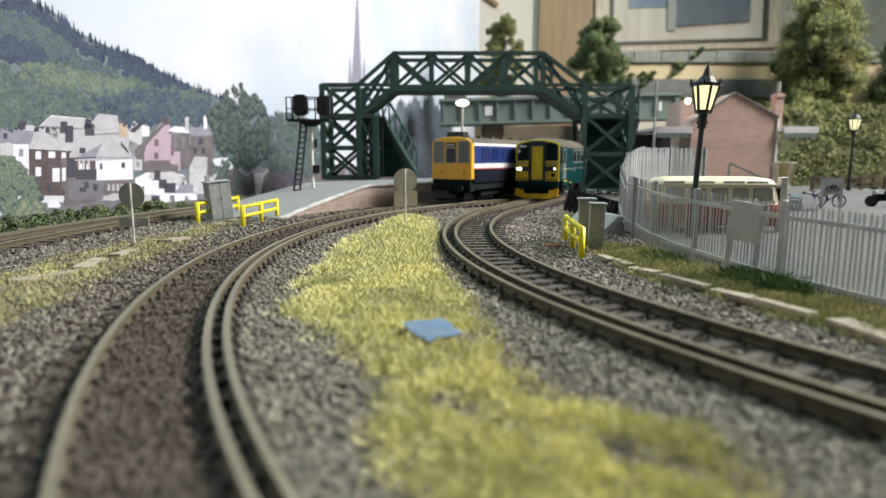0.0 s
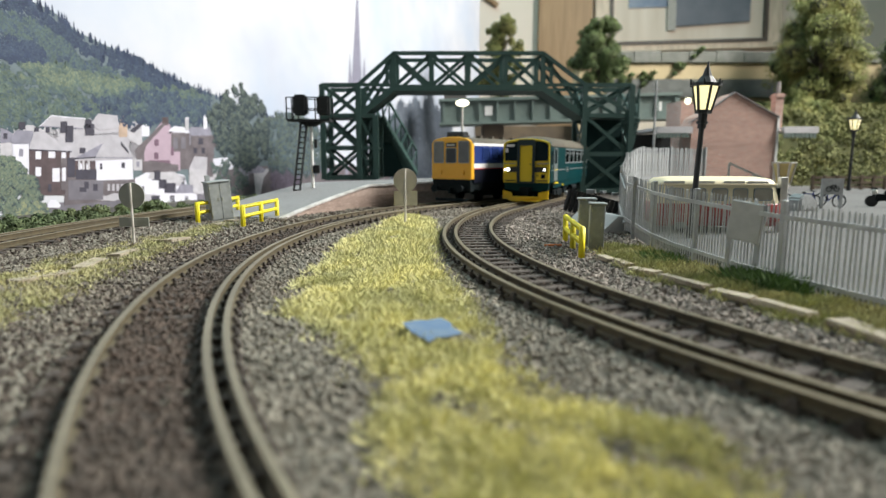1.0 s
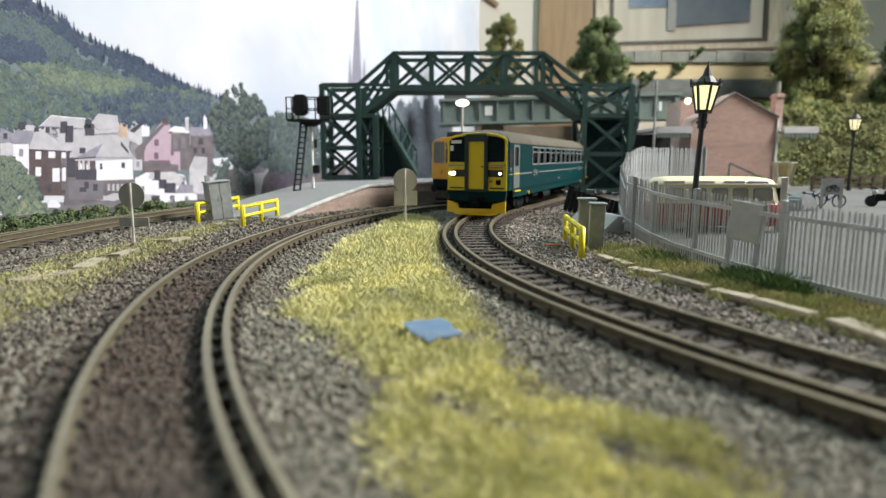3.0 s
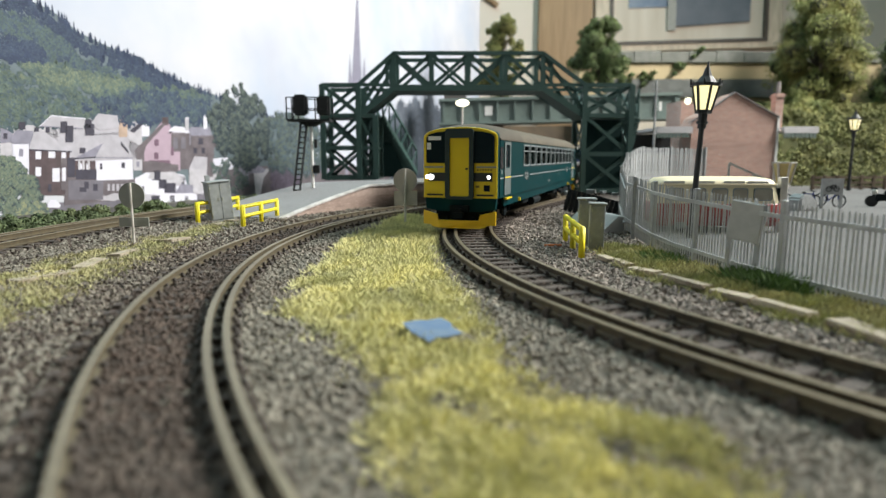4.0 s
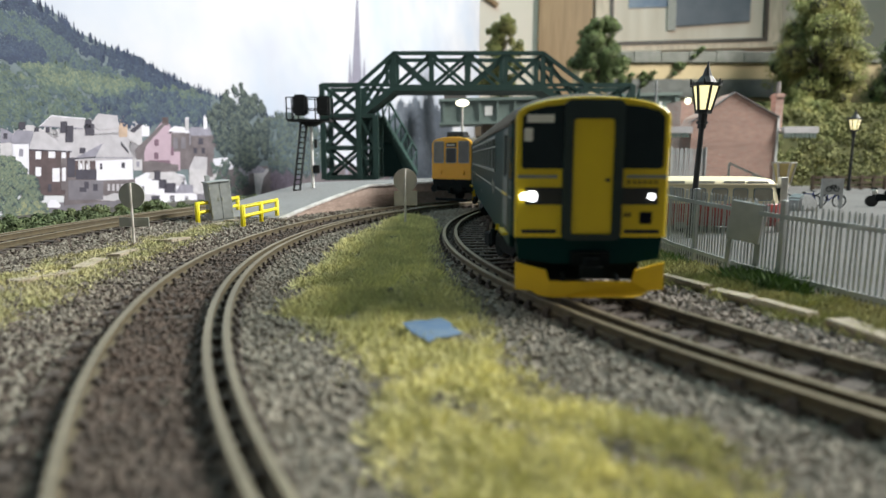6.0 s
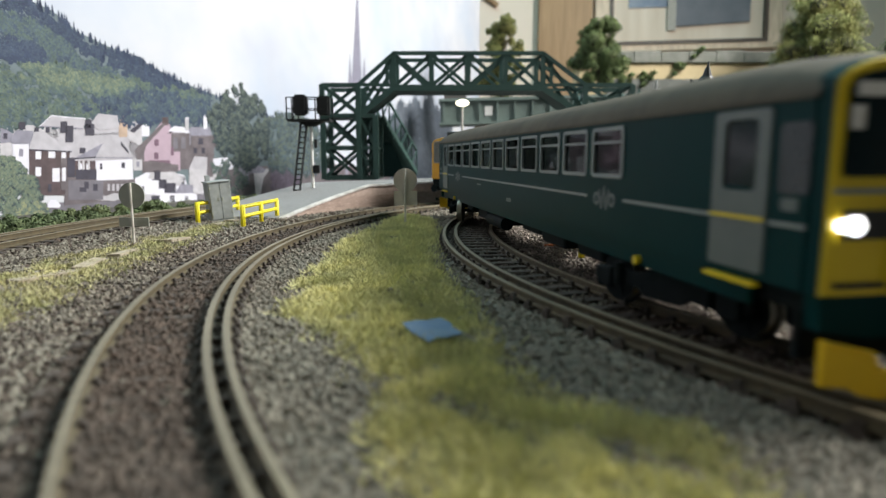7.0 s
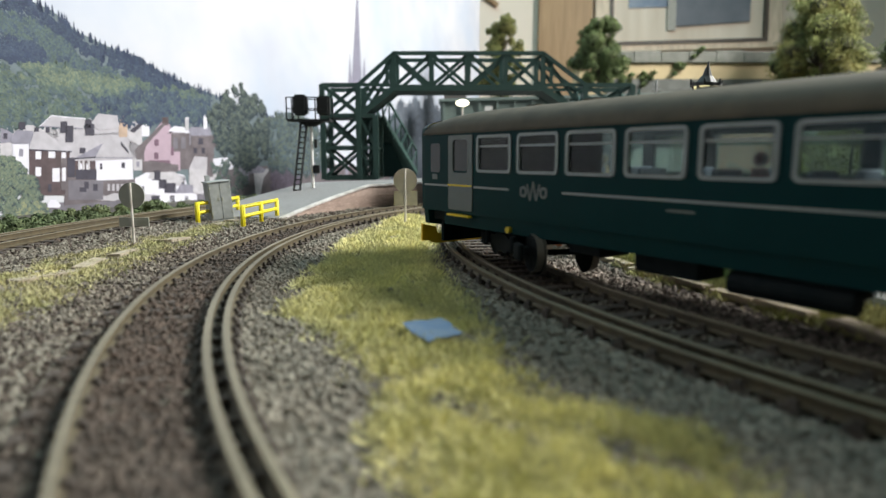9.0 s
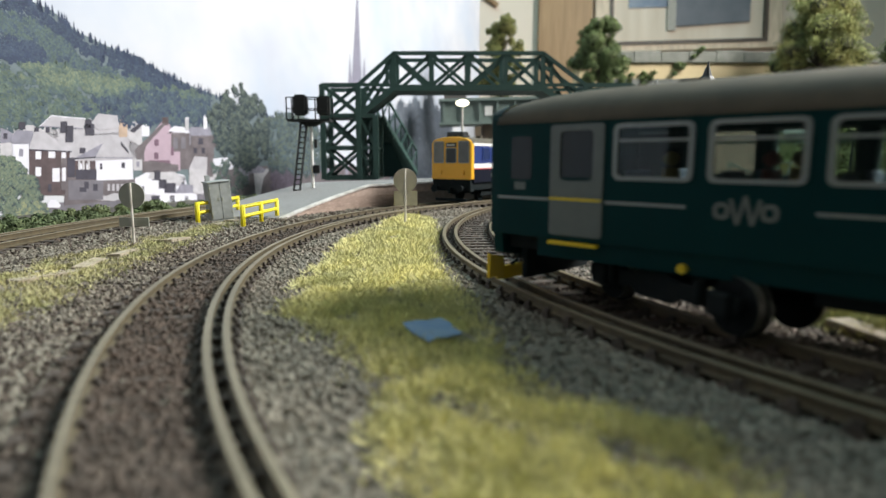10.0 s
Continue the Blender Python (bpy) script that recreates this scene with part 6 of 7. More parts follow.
printed("printed_window", [(107.1, 19.5), (111.8, 19.3), (112.5, 27.4), (107.8, 27.5)], PRINT["DARK"], 9.0)
printed("printed_window", [(103.7, 15.6), (111.9, 15.2), (112.3, 19.3), (104.1, 19.6)], PRINT["DARK"], 9.0)
printed("printed_window", [(117.9, 10.7), (127.8, 10.2), (128.5, 18.7), (118.7, 19.0)], PRINT["DARK"], 9.0)
printed("printed_window", [(103.6, 3.4), (112.9, 2.7), (113.5, 9.3), (104.2, 9.9)], PRINT["DARK"], 9.0)
printed("printed_window", [(133.7, 13.3), (138.4, 13.1), (139.1, 21.7), (134.5, 21.9)], PRINT["DARK"], 9.0)
printed("printed_roof", [(111.4, 20.9), (124.7, 25.5), (139.2, 22.6), (133.9, 15.0), (115.3, 17.5)], PRINT["SLATE"], 9.0)
printed("printed_wall", [(144.9, 27.7), (155.8, 34.6), (168.6, 35.4), (176.5, 27.1), (175.0, 8.6), (143.3, 8.1)], PRINT["PALE"], 7.0)
printed("printed_roof", [(168.6, 35.4), (187.6, 37.3), (197.0, 30.6), (193.8, 26.8), (171.9, 28.1)], PRINT["WHITE"], 8.0)
printed("printed_wall", [(168.0, 28.2), (349.5, 30.1), (505.7, 21.2), (504.8, -8.6), (199.2, 1.5), (166.3, 6.8)], PRINT["TERRACE"], 5.0)
printed("printed_wall", [(222.3, 25.3), (247.1, 26.9), (236.4, 18.3), (230.4, 3.1), (223.9, 3.5)], PRINT["PALE"], 7.0)
printed("printed_car", [(26.9, 8.9), (28.9, 11.5), (32.5, 11.2), (35.5, 7.6), (34.3, 6.3), (27.0, 6.8)], PRINT["WHITE"], 9.0)
printed("printed_spire", [(406.2, 119.8), (421.8, 216.3), (425.9, 217.3), (430.9, 122.5)], PRINT["SPIRE"], 3.0)
printed("printed_spire", [(398.2, 118.9), (403.8, 153.9), (406.2, 119.8)], PRINT["SPIRE"], 4.0)
printed("printed_spire", [(430.9, 122.5), (439.4, 156.1), (441.0, 123.5)], PRINT["SPIRE"], 4.0)
printed("printed_window", [(4.9, 47.1), (7.0, 47.2), (7.4, 50.3), (5.2, 50.2)], PRINT["DARK"], 9.6)
printed("printed_window", [(23.1, 50.9), (25.9, 51.0), (26.2, 54.3), (23.5, 54.2)], PRINT["DARK"], 9.6)
printed("printed_window", [(30.1, 51.5), (32.6, 51.6), (32.9, 54.6), (30.4, 54.5)], PRINT["DARK"], 9.6)
printed("printed_window", [(65.1, 29.1), (66.8, 29.1), (67.1, 32.8), (65.4, 32.8)], PRINT["DARK"], 9.6)
printed("printed_window", [(81.9, 29.6), (84.6, 29.5), (85.0, 33.4), (82.2, 33.4)], PRINT["DARK"], 9.6)
printed("printed_window", [(52.3, 17.2), (55.6, 17.0), (56.0, 21.3), (52.8, 21.5)], PRINT["DARK"], 9.6)
printed("printed_window", [(58.7, 15.4), (62.0, 15.2), (62.5, 19.6), (59.1, 19.8)], PRINT["DARK"], 9.6)
printed("printed_window", [(84.0, 13.3), (86.9, 13.2), (87.4, 18.6), (84.5, 18.7)], PRINT["DARK"], 9.6)
printed("printed_window", [(28.0, 16.3), (30.1, 16.2), (30.6, 20.9), (28.5, 21.0)], PRINT["DARK"], 9.6)
printed("printed_window", [(129.8, 46.4), (133.2, 46.5), (133.6, 51.5), (130.2, 51.4)], PRINT["DARK"], 9.6)
printed("printed_window", [(137.5, 44.0), (141.0, 44.1), (141.4, 49.2), (137.9, 49.1)], PRINT["DARK"], 9.6)
printed("printed_window", [(150.1, 39.9), (153.8, 39.9), (154.1, 44.3), (150.5, 44.2)], PRINT["DARK"], 9.6)
printed("printed_window", [(158.7, 39.9), (162.5, 39.9), (162.9, 44.4), (159.1, 44.3)], PRINT["DARK"], 9.6)
printed("printed_window", [(148.7, 22.3), (153.6, 22.2), (154.0, 27.5), (149.1, 27.6)], PRINT["DARK"], 9.6)
printed("printed_window", [(159.7, 21.1), (164.8, 21.0), (165.3, 27.3), (160.2, 27.4)], PRINT["DARK"], 9.6)
printed("printed_window", [(95.4, 12.0), (99.3, 11.7), (99.8, 16.5), (95.8, 16.7)], PRINT["DARK"], 9.6)
printed("printed_window", [(122.8, 3.7), (127.2, 3.4), (127.6, 8.5), (123.2, 8.8)], PRINT["DARK"], 9.6)
printed("printed_window", [(137.4, 1.9), (140.9, 1.6), (141.4, 6.9), (137.9, 7.1)], PRINT["DARK"], 9.6)
printed("printed_window", [(180.8, 21.4), (184.9, 21.3), (185.3, 26.0), (181.2, 26.1)], PRINT["GREYROOF"], 8.6)
printed("printed_window", [(207.6, 13.8), (215.2, 13.5), (215.8, 22.4), (208.2, 22.6)], PRINT["GREYROOF"], 8.6)
printed("printed_window", [(266.0, 16.9), (273.4, 16.6), (273.9, 25.4), (266.5, 25.5)], PRINT["GREYROOF"], 8.6)
printed("printed_window", [(305.0, 19.1), (313.3, 18.9), (313.8, 27.0), (305.4, 27.1)], PRINT["GREYROOF"], 8.6)
printed("printed_window", [(342.9, 16.9), (353.4, 16.6), (353.9, 25.2), (343.4, 25.3)], PRINT["GREYROOF"], 8.6)
printed("printed_window", [(385.4, 11.8), (393.2, 11.6), (393.8, 23.2), (386.0, 23.4)], PRINT["GREYROOF"], 8.6)
printed("printed_roof", [(201.1, 26.7), (221.2, 32.3), (240.3, 26.0), (236.7, 23.0), (203.7, 22.7)], PRINT["GREYROOF"], 8.2)
printed("printed_roof", [(285.3, 25.2), (314.2, 33.9), (349.3, 26.5), (344.4, 21.7), (289.0, 21.8)], PRINT["GREYROOF"], 8.2)
printed("printed_roof", [(90.2, 8.3), (103.4, 12.3), (115.5, 7.6), (112.0, 4.5), (91.8, 4.2)], PRINT["SLATE"], 9.2)
printed("printed_roof", [(48.5, 10.9), (56.9, 14.0), (77.6, 13.7), (85.6, 10.1), (73.5, 7.8)], PRINT["PALE"], 8.4)
printed("printed_wall", [(2.8, 42.1), (9.2, 43.5), (8.3, 23.1), (0.9, 24.6)], PRINT["PALE"], 6.2)
printed("printed_roof", [(4.0, 53.3), (8.1, 51.6), (12.9, 48.0), (8.7, 45.3), (3.0, 44.6)], PRINT["GREYROOF"], 6.4)
printed("printed_roof", [(8.6, 47.8), (12.7, 52.2), (22.6, 52.2), (19.3, 44.9), (9.3, 44.7)], PRINT["GREYROOF"], 9.7)
printed("printed_wall", [(9.9, 44.3), (19.1, 44.5), (16.9, 23.2), (7.7, 23.5)], PRINT["WHITE"], 9.6)
printed("printed_window", [(13.0, 41.6), (15.5, 41.6), (15.0, 37.3), (12.6, 37.3)], PRINT["GREYROOF"], 9.8)
printed("printed_window", [(12.7, 32.0), (14.7, 31.9), (14.4, 29.1), (12.4, 29.2)], PRINT["GREYROOF"], 9.8)
printed("printed_roof", [(18.8, 41.7), (22.9, 51.5), (29.0, 52.2), (38.0, 46.1), (46.0, 40.6)], PRINT["SLATE"], 9.75)
printed("printed_eave", [(18.8, 41.6), (46.0, 40.7), (45.9, 39.9), (18.7, 40.9)], PRINT["DARK"], 9.85)
printed("printed_wall", [(38.2, 36.4), (42.2, 36.4), (40.3, 16.8), (36.3, 17.0)], PRINT["TERRACE"], 9.7)
printed("printed_window", [(38.4, 30.5), (40.9, 30.5), (40.1, 22.4), (37.6, 22.5)], PRINT["WHITE"], 9.8)
printed("printed_wall", [(42.6, 36.7), (47.8, 36.7), (46.6, 24.5), (41.5, 24.7)], PRINT["DARK"], 9.6)
printed("printed_roof", [(27.2, 55.4), (34.7, 61.8), (57.7, 61.1), (55.5, 55.1)], PRINT["SLATE"], 9.3)
printed("printed_ridge_line", [(34.5, 61.9), (57.7, 61.4), (57.7, 60.8), (34.4, 61.4)], PRINT["WHITE"], 9.6)
printed("printed_ridge_line", [(26.4, 55.0), (34.7, 61.9), (34.7, 61.4), (26.3, 54.4)], PRINT["WHITE"], 9.6)
printed("printed_eave", [(27.2, 55.4), (55.5, 55.2), (55.4, 54.6), (27.2, 54.8)], PRINT["GREYROOF"], 9.6)
printed("printed_roof", [(47.3, 36.2), (69.1, 46.2), (62.6, 37.4)], PRINT["GREYROOF"], 9.7)
printed("printed_roof", [(62.6, 37.2), (69.1, 46.5), (91.9, 36.9)], PRINT["SLATE"], 9.75)
printed("printed_eave", [(47.3, 36.3), (62.6, 37.3), (62.5, 36.5), (47.3, 35.6)], PRINT["DARK"], 9.85)
printed("printed_eave", [(62.6, 37.0), (91.8, 36.7), (91.8, 36.1), (62.5, 36.4)], PRINT["GREYROOF"], 9.85)
printed("printed_window", [(49.9, 35.3), (51.4, 35.3), (50.8, 29.1), (49.3, 29.1)], PRINT["PALE"], 9.9)
printed("printed_window", [(52.8, 35.3), (54.4, 35.2), (53.8, 29.1), (52.2, 29.1)], PRINT["PALE"], 9.9)
printed("printed_window", [(56.5, 35.2), (58.1, 35.2), (57.5, 29.0), (55.9, 29.0)], PRINT["PALE"], 9.9)
printed("printed_chimney", [(40.2, 58.5), (44.7, 58.8), (44.0, 51.9), (39.5, 51.7)], PRINT["DARK"], 10.0)
printed("printed_chimney", [(43.5, 56.2), (48.6, 56.4), (47.6, 46.7), (42.5, 46.6)], PRINT["DARK"], 10.0)
printed("printed_chimney", [(57.1, 60.6), (61.4, 60.8), (60.9, 55.3), (56.6, 55.2)], PRINT["DARK"], 10.0)
printed("printed_chimney", [(57.4, 57.8), (63.6, 58.1), (63.0, 51.1), (56.7, 50.9)], PRINT["DARK"], 10.0)
printed("printed_chimney", [(14.9, 56.9), (18.4, 57.1), (18.0, 53.0), (14.4, 52.9)], PRINT["DARK"], 10.0)
printed("printed_wall", [(47.7, 29.4), (62.5, 29.1), (61.9, 22.6), (47.1, 23.1)], PRINT["DARK"], 9.55)
printed("printed_roof", [(61.5, 58.7), (67.1, 65.0), (82.1, 64.7), (82.3, 56.8), (66.3, 54.4)], PRINT["SLATE"], 9.3)
printed("printed_shadow", [(83.2, 47.4), (88.8, 41.1), (88.6, 39.4), (83.0, 45.6)], PRINT["DARK"], 9.9)
printed("printed_wall", [(92.4, 35.4), (99.8, 35.3), (99.1, 27.7), (91.7, 27.8)], PRINT["PALE"], 9.6)
printed("printed_window", [(94.8, 34.1), (97.4, 34.0), (97.0, 30.1), (94.4, 30.1)], PRINT["GREYROOF"], 9.8)
printed("printed_roofline", [(99.1, 45.6), (121.0, 61.8), (123.4, 60.8), (102.6, 43.8)], PRINT["TERRACE"], 9.9)
printed("printed_window", [(112.9, 49.6), (116.0, 49.7), (115.6, 45.1), (112.5, 45.0)], PRINT["DARKPINK"], 10.0)
printed("printed_window", [(127.2, 44.4), (129.8, 44.5), (129.3, 38.3), (126.7, 38.3)], PRINT["DARKPINK"], 10.0)
printed("printed_window", [(111.7, 40.0), (115.0, 40.0), (114.6, 35.6), (111.3, 35.6)], PRINT["DARKPINK"], 10.0)
printed("printed_wall", [(99.7, 33.8), (107.8, 34.5), (133.4, 31.3), (132.9, 26.2), (99.0, 26.1)], PRINT["TERRACE"], 9.9)
printed("printed_roof", [(125.8, 56.0), (131.3, 60.1), (141.7, 59.7), (147.2, 55.7)], PRINT["WHITE"], 9.9)
printed("printed_wall", [(128.3, 54.7), (147.0, 55.4), (145.8, 41.3), (127.1, 41.1)], PRINT["TERRACE"], 9.7)
printed("printed_window", [(130.2, 51.7), (134.4, 51.8), (133.6, 43.4), (129.5, 43.4)], PRINT["GREYWALL"], 9.9)
printed("printed_window", [(138.2, 52.0), (142.4, 52.1), (141.7, 43.5), (137.4, 43.5)], PRINT["GREYWALL"], 9.9)
printed("printed_wall", [(148.1, 53.7), (177.6, 54.7), (176.8, 44.7), (147.3, 44.3)], PRINT["TERRACE"], 9.6)
printed("printed_window", [(156.0, 51.9), (161.2, 52.1), (160.8, 47.0), (155.6, 46.9)], PRINT["DARK"], 9.8)
printed("printed_roof", [(148.2, 60.0), (169.8, 61.0), (169.2, 54.1), (147.6, 53.4)], PRINT["GREYROOF"], 9.8)
printed("printed_chimney", [(143.2, 66.3), (146.8, 66.5), (146.0, 57.3), (142.5, 57.2)], PRINT["PALE"], 10.0)
printed("printed_chimney", [(163.2, 69.2), (167.4, 69.5), (166.6, 59.4), (162.4, 59.2)], PRINT["WHITE"], 10.0)
printed("printed_wall", [(66.7, 21.4), (90.0, 20.6), (89.1, 10.5), (65.8, 11.8)], PRINT["TERRACE"], 9.6)
printed("printed_window", [(69.9, 19.3), (71.7, 19.2), (71.3, 14.8), (69.4, 14.8)], PRINT["SLATE"], 9.8)
printed("printed_window", [(73.4, 19.2), (75.3, 19.1), (74.9, 14.6), (72.9, 14.7)], PRINT["SLATE"], 9.8)
printed("printed_window", [(76.9, 19.0), (78.9, 19.0), (78.4, 14.4), (76.5, 14.5)], PRINT["SLATE"], 9.8)
printed("printed_window", [(80.5, 18.9), (82.5, 18.8), (82.1, 14.2), (80.1, 14.3)], PRINT["SLATE"], 9.8)
printed("printed_wall", [(41.9, 22.8), (66.8, 21.9), (65.6, 9.1), (40.7, 10.7)], PRINT["GREYWALL"], 9.55)
printed("printed_window", [(49.2, 18.0), (54.0, 17.8), (53.7, 14.9), (48.9, 15.2)], PRINT["DARK"], 9.8)
printed("printed_awning", [(67.9, 11.4), (74.0, 13.1), (79.9, 12.3), (81.3, 10.4)], PRINT["PALE"], 9.8)
printed("printed_wall", [(92.6, 21.0), (115.2, 20.3), (114.3, 10.1), (91.8, 11.4)], PRINT["WHITE"], 9.6)
printed("printed_roof", [(104.1, 22.2), (107.2, 27.8), (127.6, 28.0), (139.1, 18.0), (120.3, 17.9)], PRINT["PALE"], 9.7)
printed("printed_window", [(109.9, 27.5), (115.6, 27.4), (115.0, 20.3), (109.3, 20.5)], PRINT["DARK"], 9.9)
printed("printed_window", [(118.6, 18.2), (129.6, 17.8), (128.9, 10.1), (117.9, 10.7)], PRINT["DARK"], 9.9)
printed("printed_window", [(113.5, 20.9), (120.9, 20.6), (120.4, 14.0), (112.9, 14.3)], PRINT["DARK"], 9.9)
printed("printed_window", [(105.5, 9.5), (113.1, 9.1), (112.6, 2.7), (105.0, 3.3)], PRINT["DARK"], 9.9)
printed("printed_window", [(123.7, 4.2), (126.5, 4.0), (126.2, 0.1), (123.4, 0.3)], PRINT["DARK"], 9.9)
printed("printed_wall", [(113.6, 10.1), (146.7, 8.3), (145.8, -2.0), (112.7, 0.5)], PRINT["WHITE"], 9.6)
printed("printed_roof", [(127.0, 10.0), (135.2, 16.7), (147.3, 15.3), (147.1, 9.2)], PRINT["GREYROOF"], 9.8)
printed("printed_roof", [(143.9, 28.3), (150.7, 37.5), (166.5, 37.2), (160.2, 27.4)], PRINT["SLATE"], 9.8)
printed("printed_wall", [(144.3, 28.0), (163.6, 27.6), (162.7, 16.2), (143.4, 17.0)], PRINT["PALE"], 9.7)
printed("printed_wall", [(165.1, 40.8), (171.6, 40.9), (170.0, 21.1), (163.5, 21.3)], PRINT["TERRACE"], 9.9)
HILL = [(12.5, 134.8), (27.5, 126.4), (41.0, 123.7), (58.6, 114.0), (78.7, 109.1), (98.7, 105.6), (125.5, 97.6), (156.2, 90.8), (178.0, 87.2), (205.1, 79.4), (328.9, 65.5), (325.5, 6.7), (0.5, 20.9)]
LOWBUSH = [(18.0, 0.8), (28.8, 3.2), (51.7, 2.4), (101.6, 3.5), (145.8, 3.1), (145.3, -4.0), (72.2, -5.8), (17.3, -5.8)]
PURPLE = [(249.2, 31.1), (267.3, 36.3), (285.7, 30.7), (294.1, 8.1), (247.5, 7.5)]
CONIFERS = [(507.5, 83.8), (547.8, 114.0), (562.8, 102.2), (593.1, 120.2), (614.0, 105.8), (652.4, 129.6), (683.5, 106.4), (749.4, 120.0), (750.2, -11.8), (505.0, -1.1)]
PRINT["WOOD"] = flat("print_wood", (0.17, 0.22, 0.22), 0.3)
printed("printed_hill", HILL, PRINT["WOOD"], 1)
def printed_woods(name, poly, n, r, tones, layer, label, seed):
    """Printed tree crowns, far ones above: each crown has dark dabs below, middle ones over them, light ones on its sunlit top."""
    rng = np.random.default_rng(seed)
    P = np.array(poly)
    lo, hi = P.min(0), P.max(0)
    cx, cz = rng.uniform(lo[0], hi[0], n * 6), rng.uniform(lo[1], hi[1], n * 6)
    k = inside(cx, cz, poly)
    cx, cz = cx[k][:n], cz[k][:n]
    o = np.argsort(-cz)
    cx, cz = cx[o], cz[o]
    q = len(cx)
    R = r * (0.7 + cx * 0.0016) * rng.uniform(0.6, 1.35, q)
    verts, index = [], []
    order = 0
    plan = ((12, 0, -0.25, 1.0, 0.34), (12, 1, 0.05, 0.85, 0.27), (11, 2, 0.32, 0.62, 0.19))
    total = q * sum(p[0] for p in plan)
    for c in range(q):
        for dabs, tone, lift, spread, size in plan:
            for _ in range(dabs):
                a, d = rng.uniform(0, 6.283), math.sqrt(rng.random()) * spread
                x, z = cx[c] + R[c] * (d * math.cos(a) - 0.12 * tone), cz[c] + R[c] * (d * math.sin(a) * 0.8 + lift)
                t = np.linspace(0, 6.283, 6, endpoint=False) + rng.uniform(0, 1)
                rr = R[c] * size * rng.uniform(0.45, 1.2, 6)
                y = -0.05 * layer - 0.05 - 0.048 * order / total
                verts += [(x + e * math.cos(f), y, z + e * math.sin(f)) for e, f in zip(rr, t)]
                index.append(tone)
                order += 1
    me = points_mesh(name, verts, [[6 * i + j for j in range(5, -1, -1)] for i in range(order)], INKS[tones[0]])
    for t in tones[1:]:
        me.materials.append(INKS[t])
    me.polygons.foreach_set("material_index", index)
    ob = new(name, me)
    ob.parent = BOARD
    return tagged(ob, label, kind="stuff")


def ink(name, c):
    c = inked(c)
    return mat("ink_" + name, c, 0.75, tuple(x * 0.75 for x in c), 140, 0.8, island=0.16, coarse=24, third=tuple(x * 0.9 for x in c))


INKS = {"navy": ink("navy", (0.040, 0.062, 0.112)), "slate": ink("slate", (0.062, 0.094, 0.135)), "dusk": ink("dusk", (0.086, 0.130, 0.145)),
        "moss": ink("moss", (0.105, 0.155, 0.135)), "leaf": ink("leaf", (0.148, 0.20, 0.142)), "straw": ink("straw", (0.205, 0.25, 0.155)),
        "deep": ink("deep", (0.030, 0.048, 0.055)), "pine": ink("pine", (0.060, 0.088, 0.085)), "sage": ink("sage", (0.13, 0.165, 0.125)), "gold": ink("gold", (0.34, 0.35, 0.17))}


printed_woods("printed_ridge", [(11.3, 122.7), (26.1, 128.5), (35.6, 122.5), (51.0, 114.6), (68.1, 108.0), (82.7, 106.1), (105.8, 104.7), (130.6, 94.2), (155.9, 87.7), (172.5, 84.9), (146.6, 82.6), (109.2, 87.8), (77.4, 96.0), (50.1, 105.1), (29.5, 113.7), (10.8, 118.1)], 260, 3.6, ('navy', 'navy', 'slate'), 2.2, "printed dark conifer ridge", 23)
printed_woods("printed_upper_wood", [(10.9, 119.0), (29.6, 114.4), (46.5, 107.1), (65.1, 98.9), (104.3, 88.1), (109.7, 82.0), (80.7, 84.8), (48.6, 89.8), (27.5, 93.4), (8.7, 98.9)], 150, 4.6, ('slate', 'dusk', 'moss'), 2.8, "printed bluish wood on the hill", 31)
printed_woods("printed_shaded_wood", [(9.1, 102.6), (20.1, 102.6), (32.2, 99.6), (35.2, 94.9), (27.3, 91.8), (14.3, 92.5), (8.0, 92.1)], 60, 3.8, ('navy', 'navy', 'slate'), 3.4, "printed wood in cloud shade", 32)
printed_woods("printed_sunlit_wood", [(8.2, 93.4), (27.4, 93.1), (48.7, 90.8), (68.3, 89.1), (104.3, 88.1), (146.8, 85.6), (172.5, 84.9), (164.2, 76.3), (145.0, 64.3), (45.4, 57.9), (3.9, 52.7)], 330, 4.8, ('dusk', 'moss', 'leaf'), 3.9, "printed sunlit tree crowns on the hill", 33)
printed_woods("printed_bright_wood", [(20.5, 90.2), (44.9, 90.3), (70.3, 87.9), (96.9, 86.5), (99.0, 82.9), (67.2, 78.0), (36.5, 80.0), (19.6, 81.3)], 60, 4.2, ("moss", "leaf", "straw"), 4.4, "printed brightly lit crowns on the hill", 38)
printed_woods("printed_lower_wood", [(65.1, 77.8), (103.8, 83.4), (146.6, 82.6), (165.8, 80.8), (162.0, 65.2), (69.7, 59.8), (58.1, 68.4)], 130, 4.4, ('navy', 'slate', 'dusk'), 4.6, "printed blue shaded wood above the roofs", 34)
printed_woods("printed_valley_wood", [(129.1, 77.0), (172.5, 84.9), (170.7, 62.5), (127.7, 60.4)], 30, 4.0, ('navy', 'dusk', 'moss'), 4.7, "printed wood above the roofs", 35)
printed_woods("printed_bush", [(0.3, 36.5), (8.5, 37.1), (15.9, 30.0), (21.8, 18.3), (25.4, 5.6), (21.1, -2.9), (-3.7, -1.6)], 120, 4.2, ('pine', 'leaf', 'straw'), 10.5, "printed green bush", 24)
printed_woods("printed_bush", [(8.6, 7.6), (19.2, 12.7), (27.6, 5.4), (26.0, -2.7), (11.0, -1.8)], 36, 2.6, ('moss', 'straw', 'gold'), 11.1, "printed yellow-green bush edge", 37)
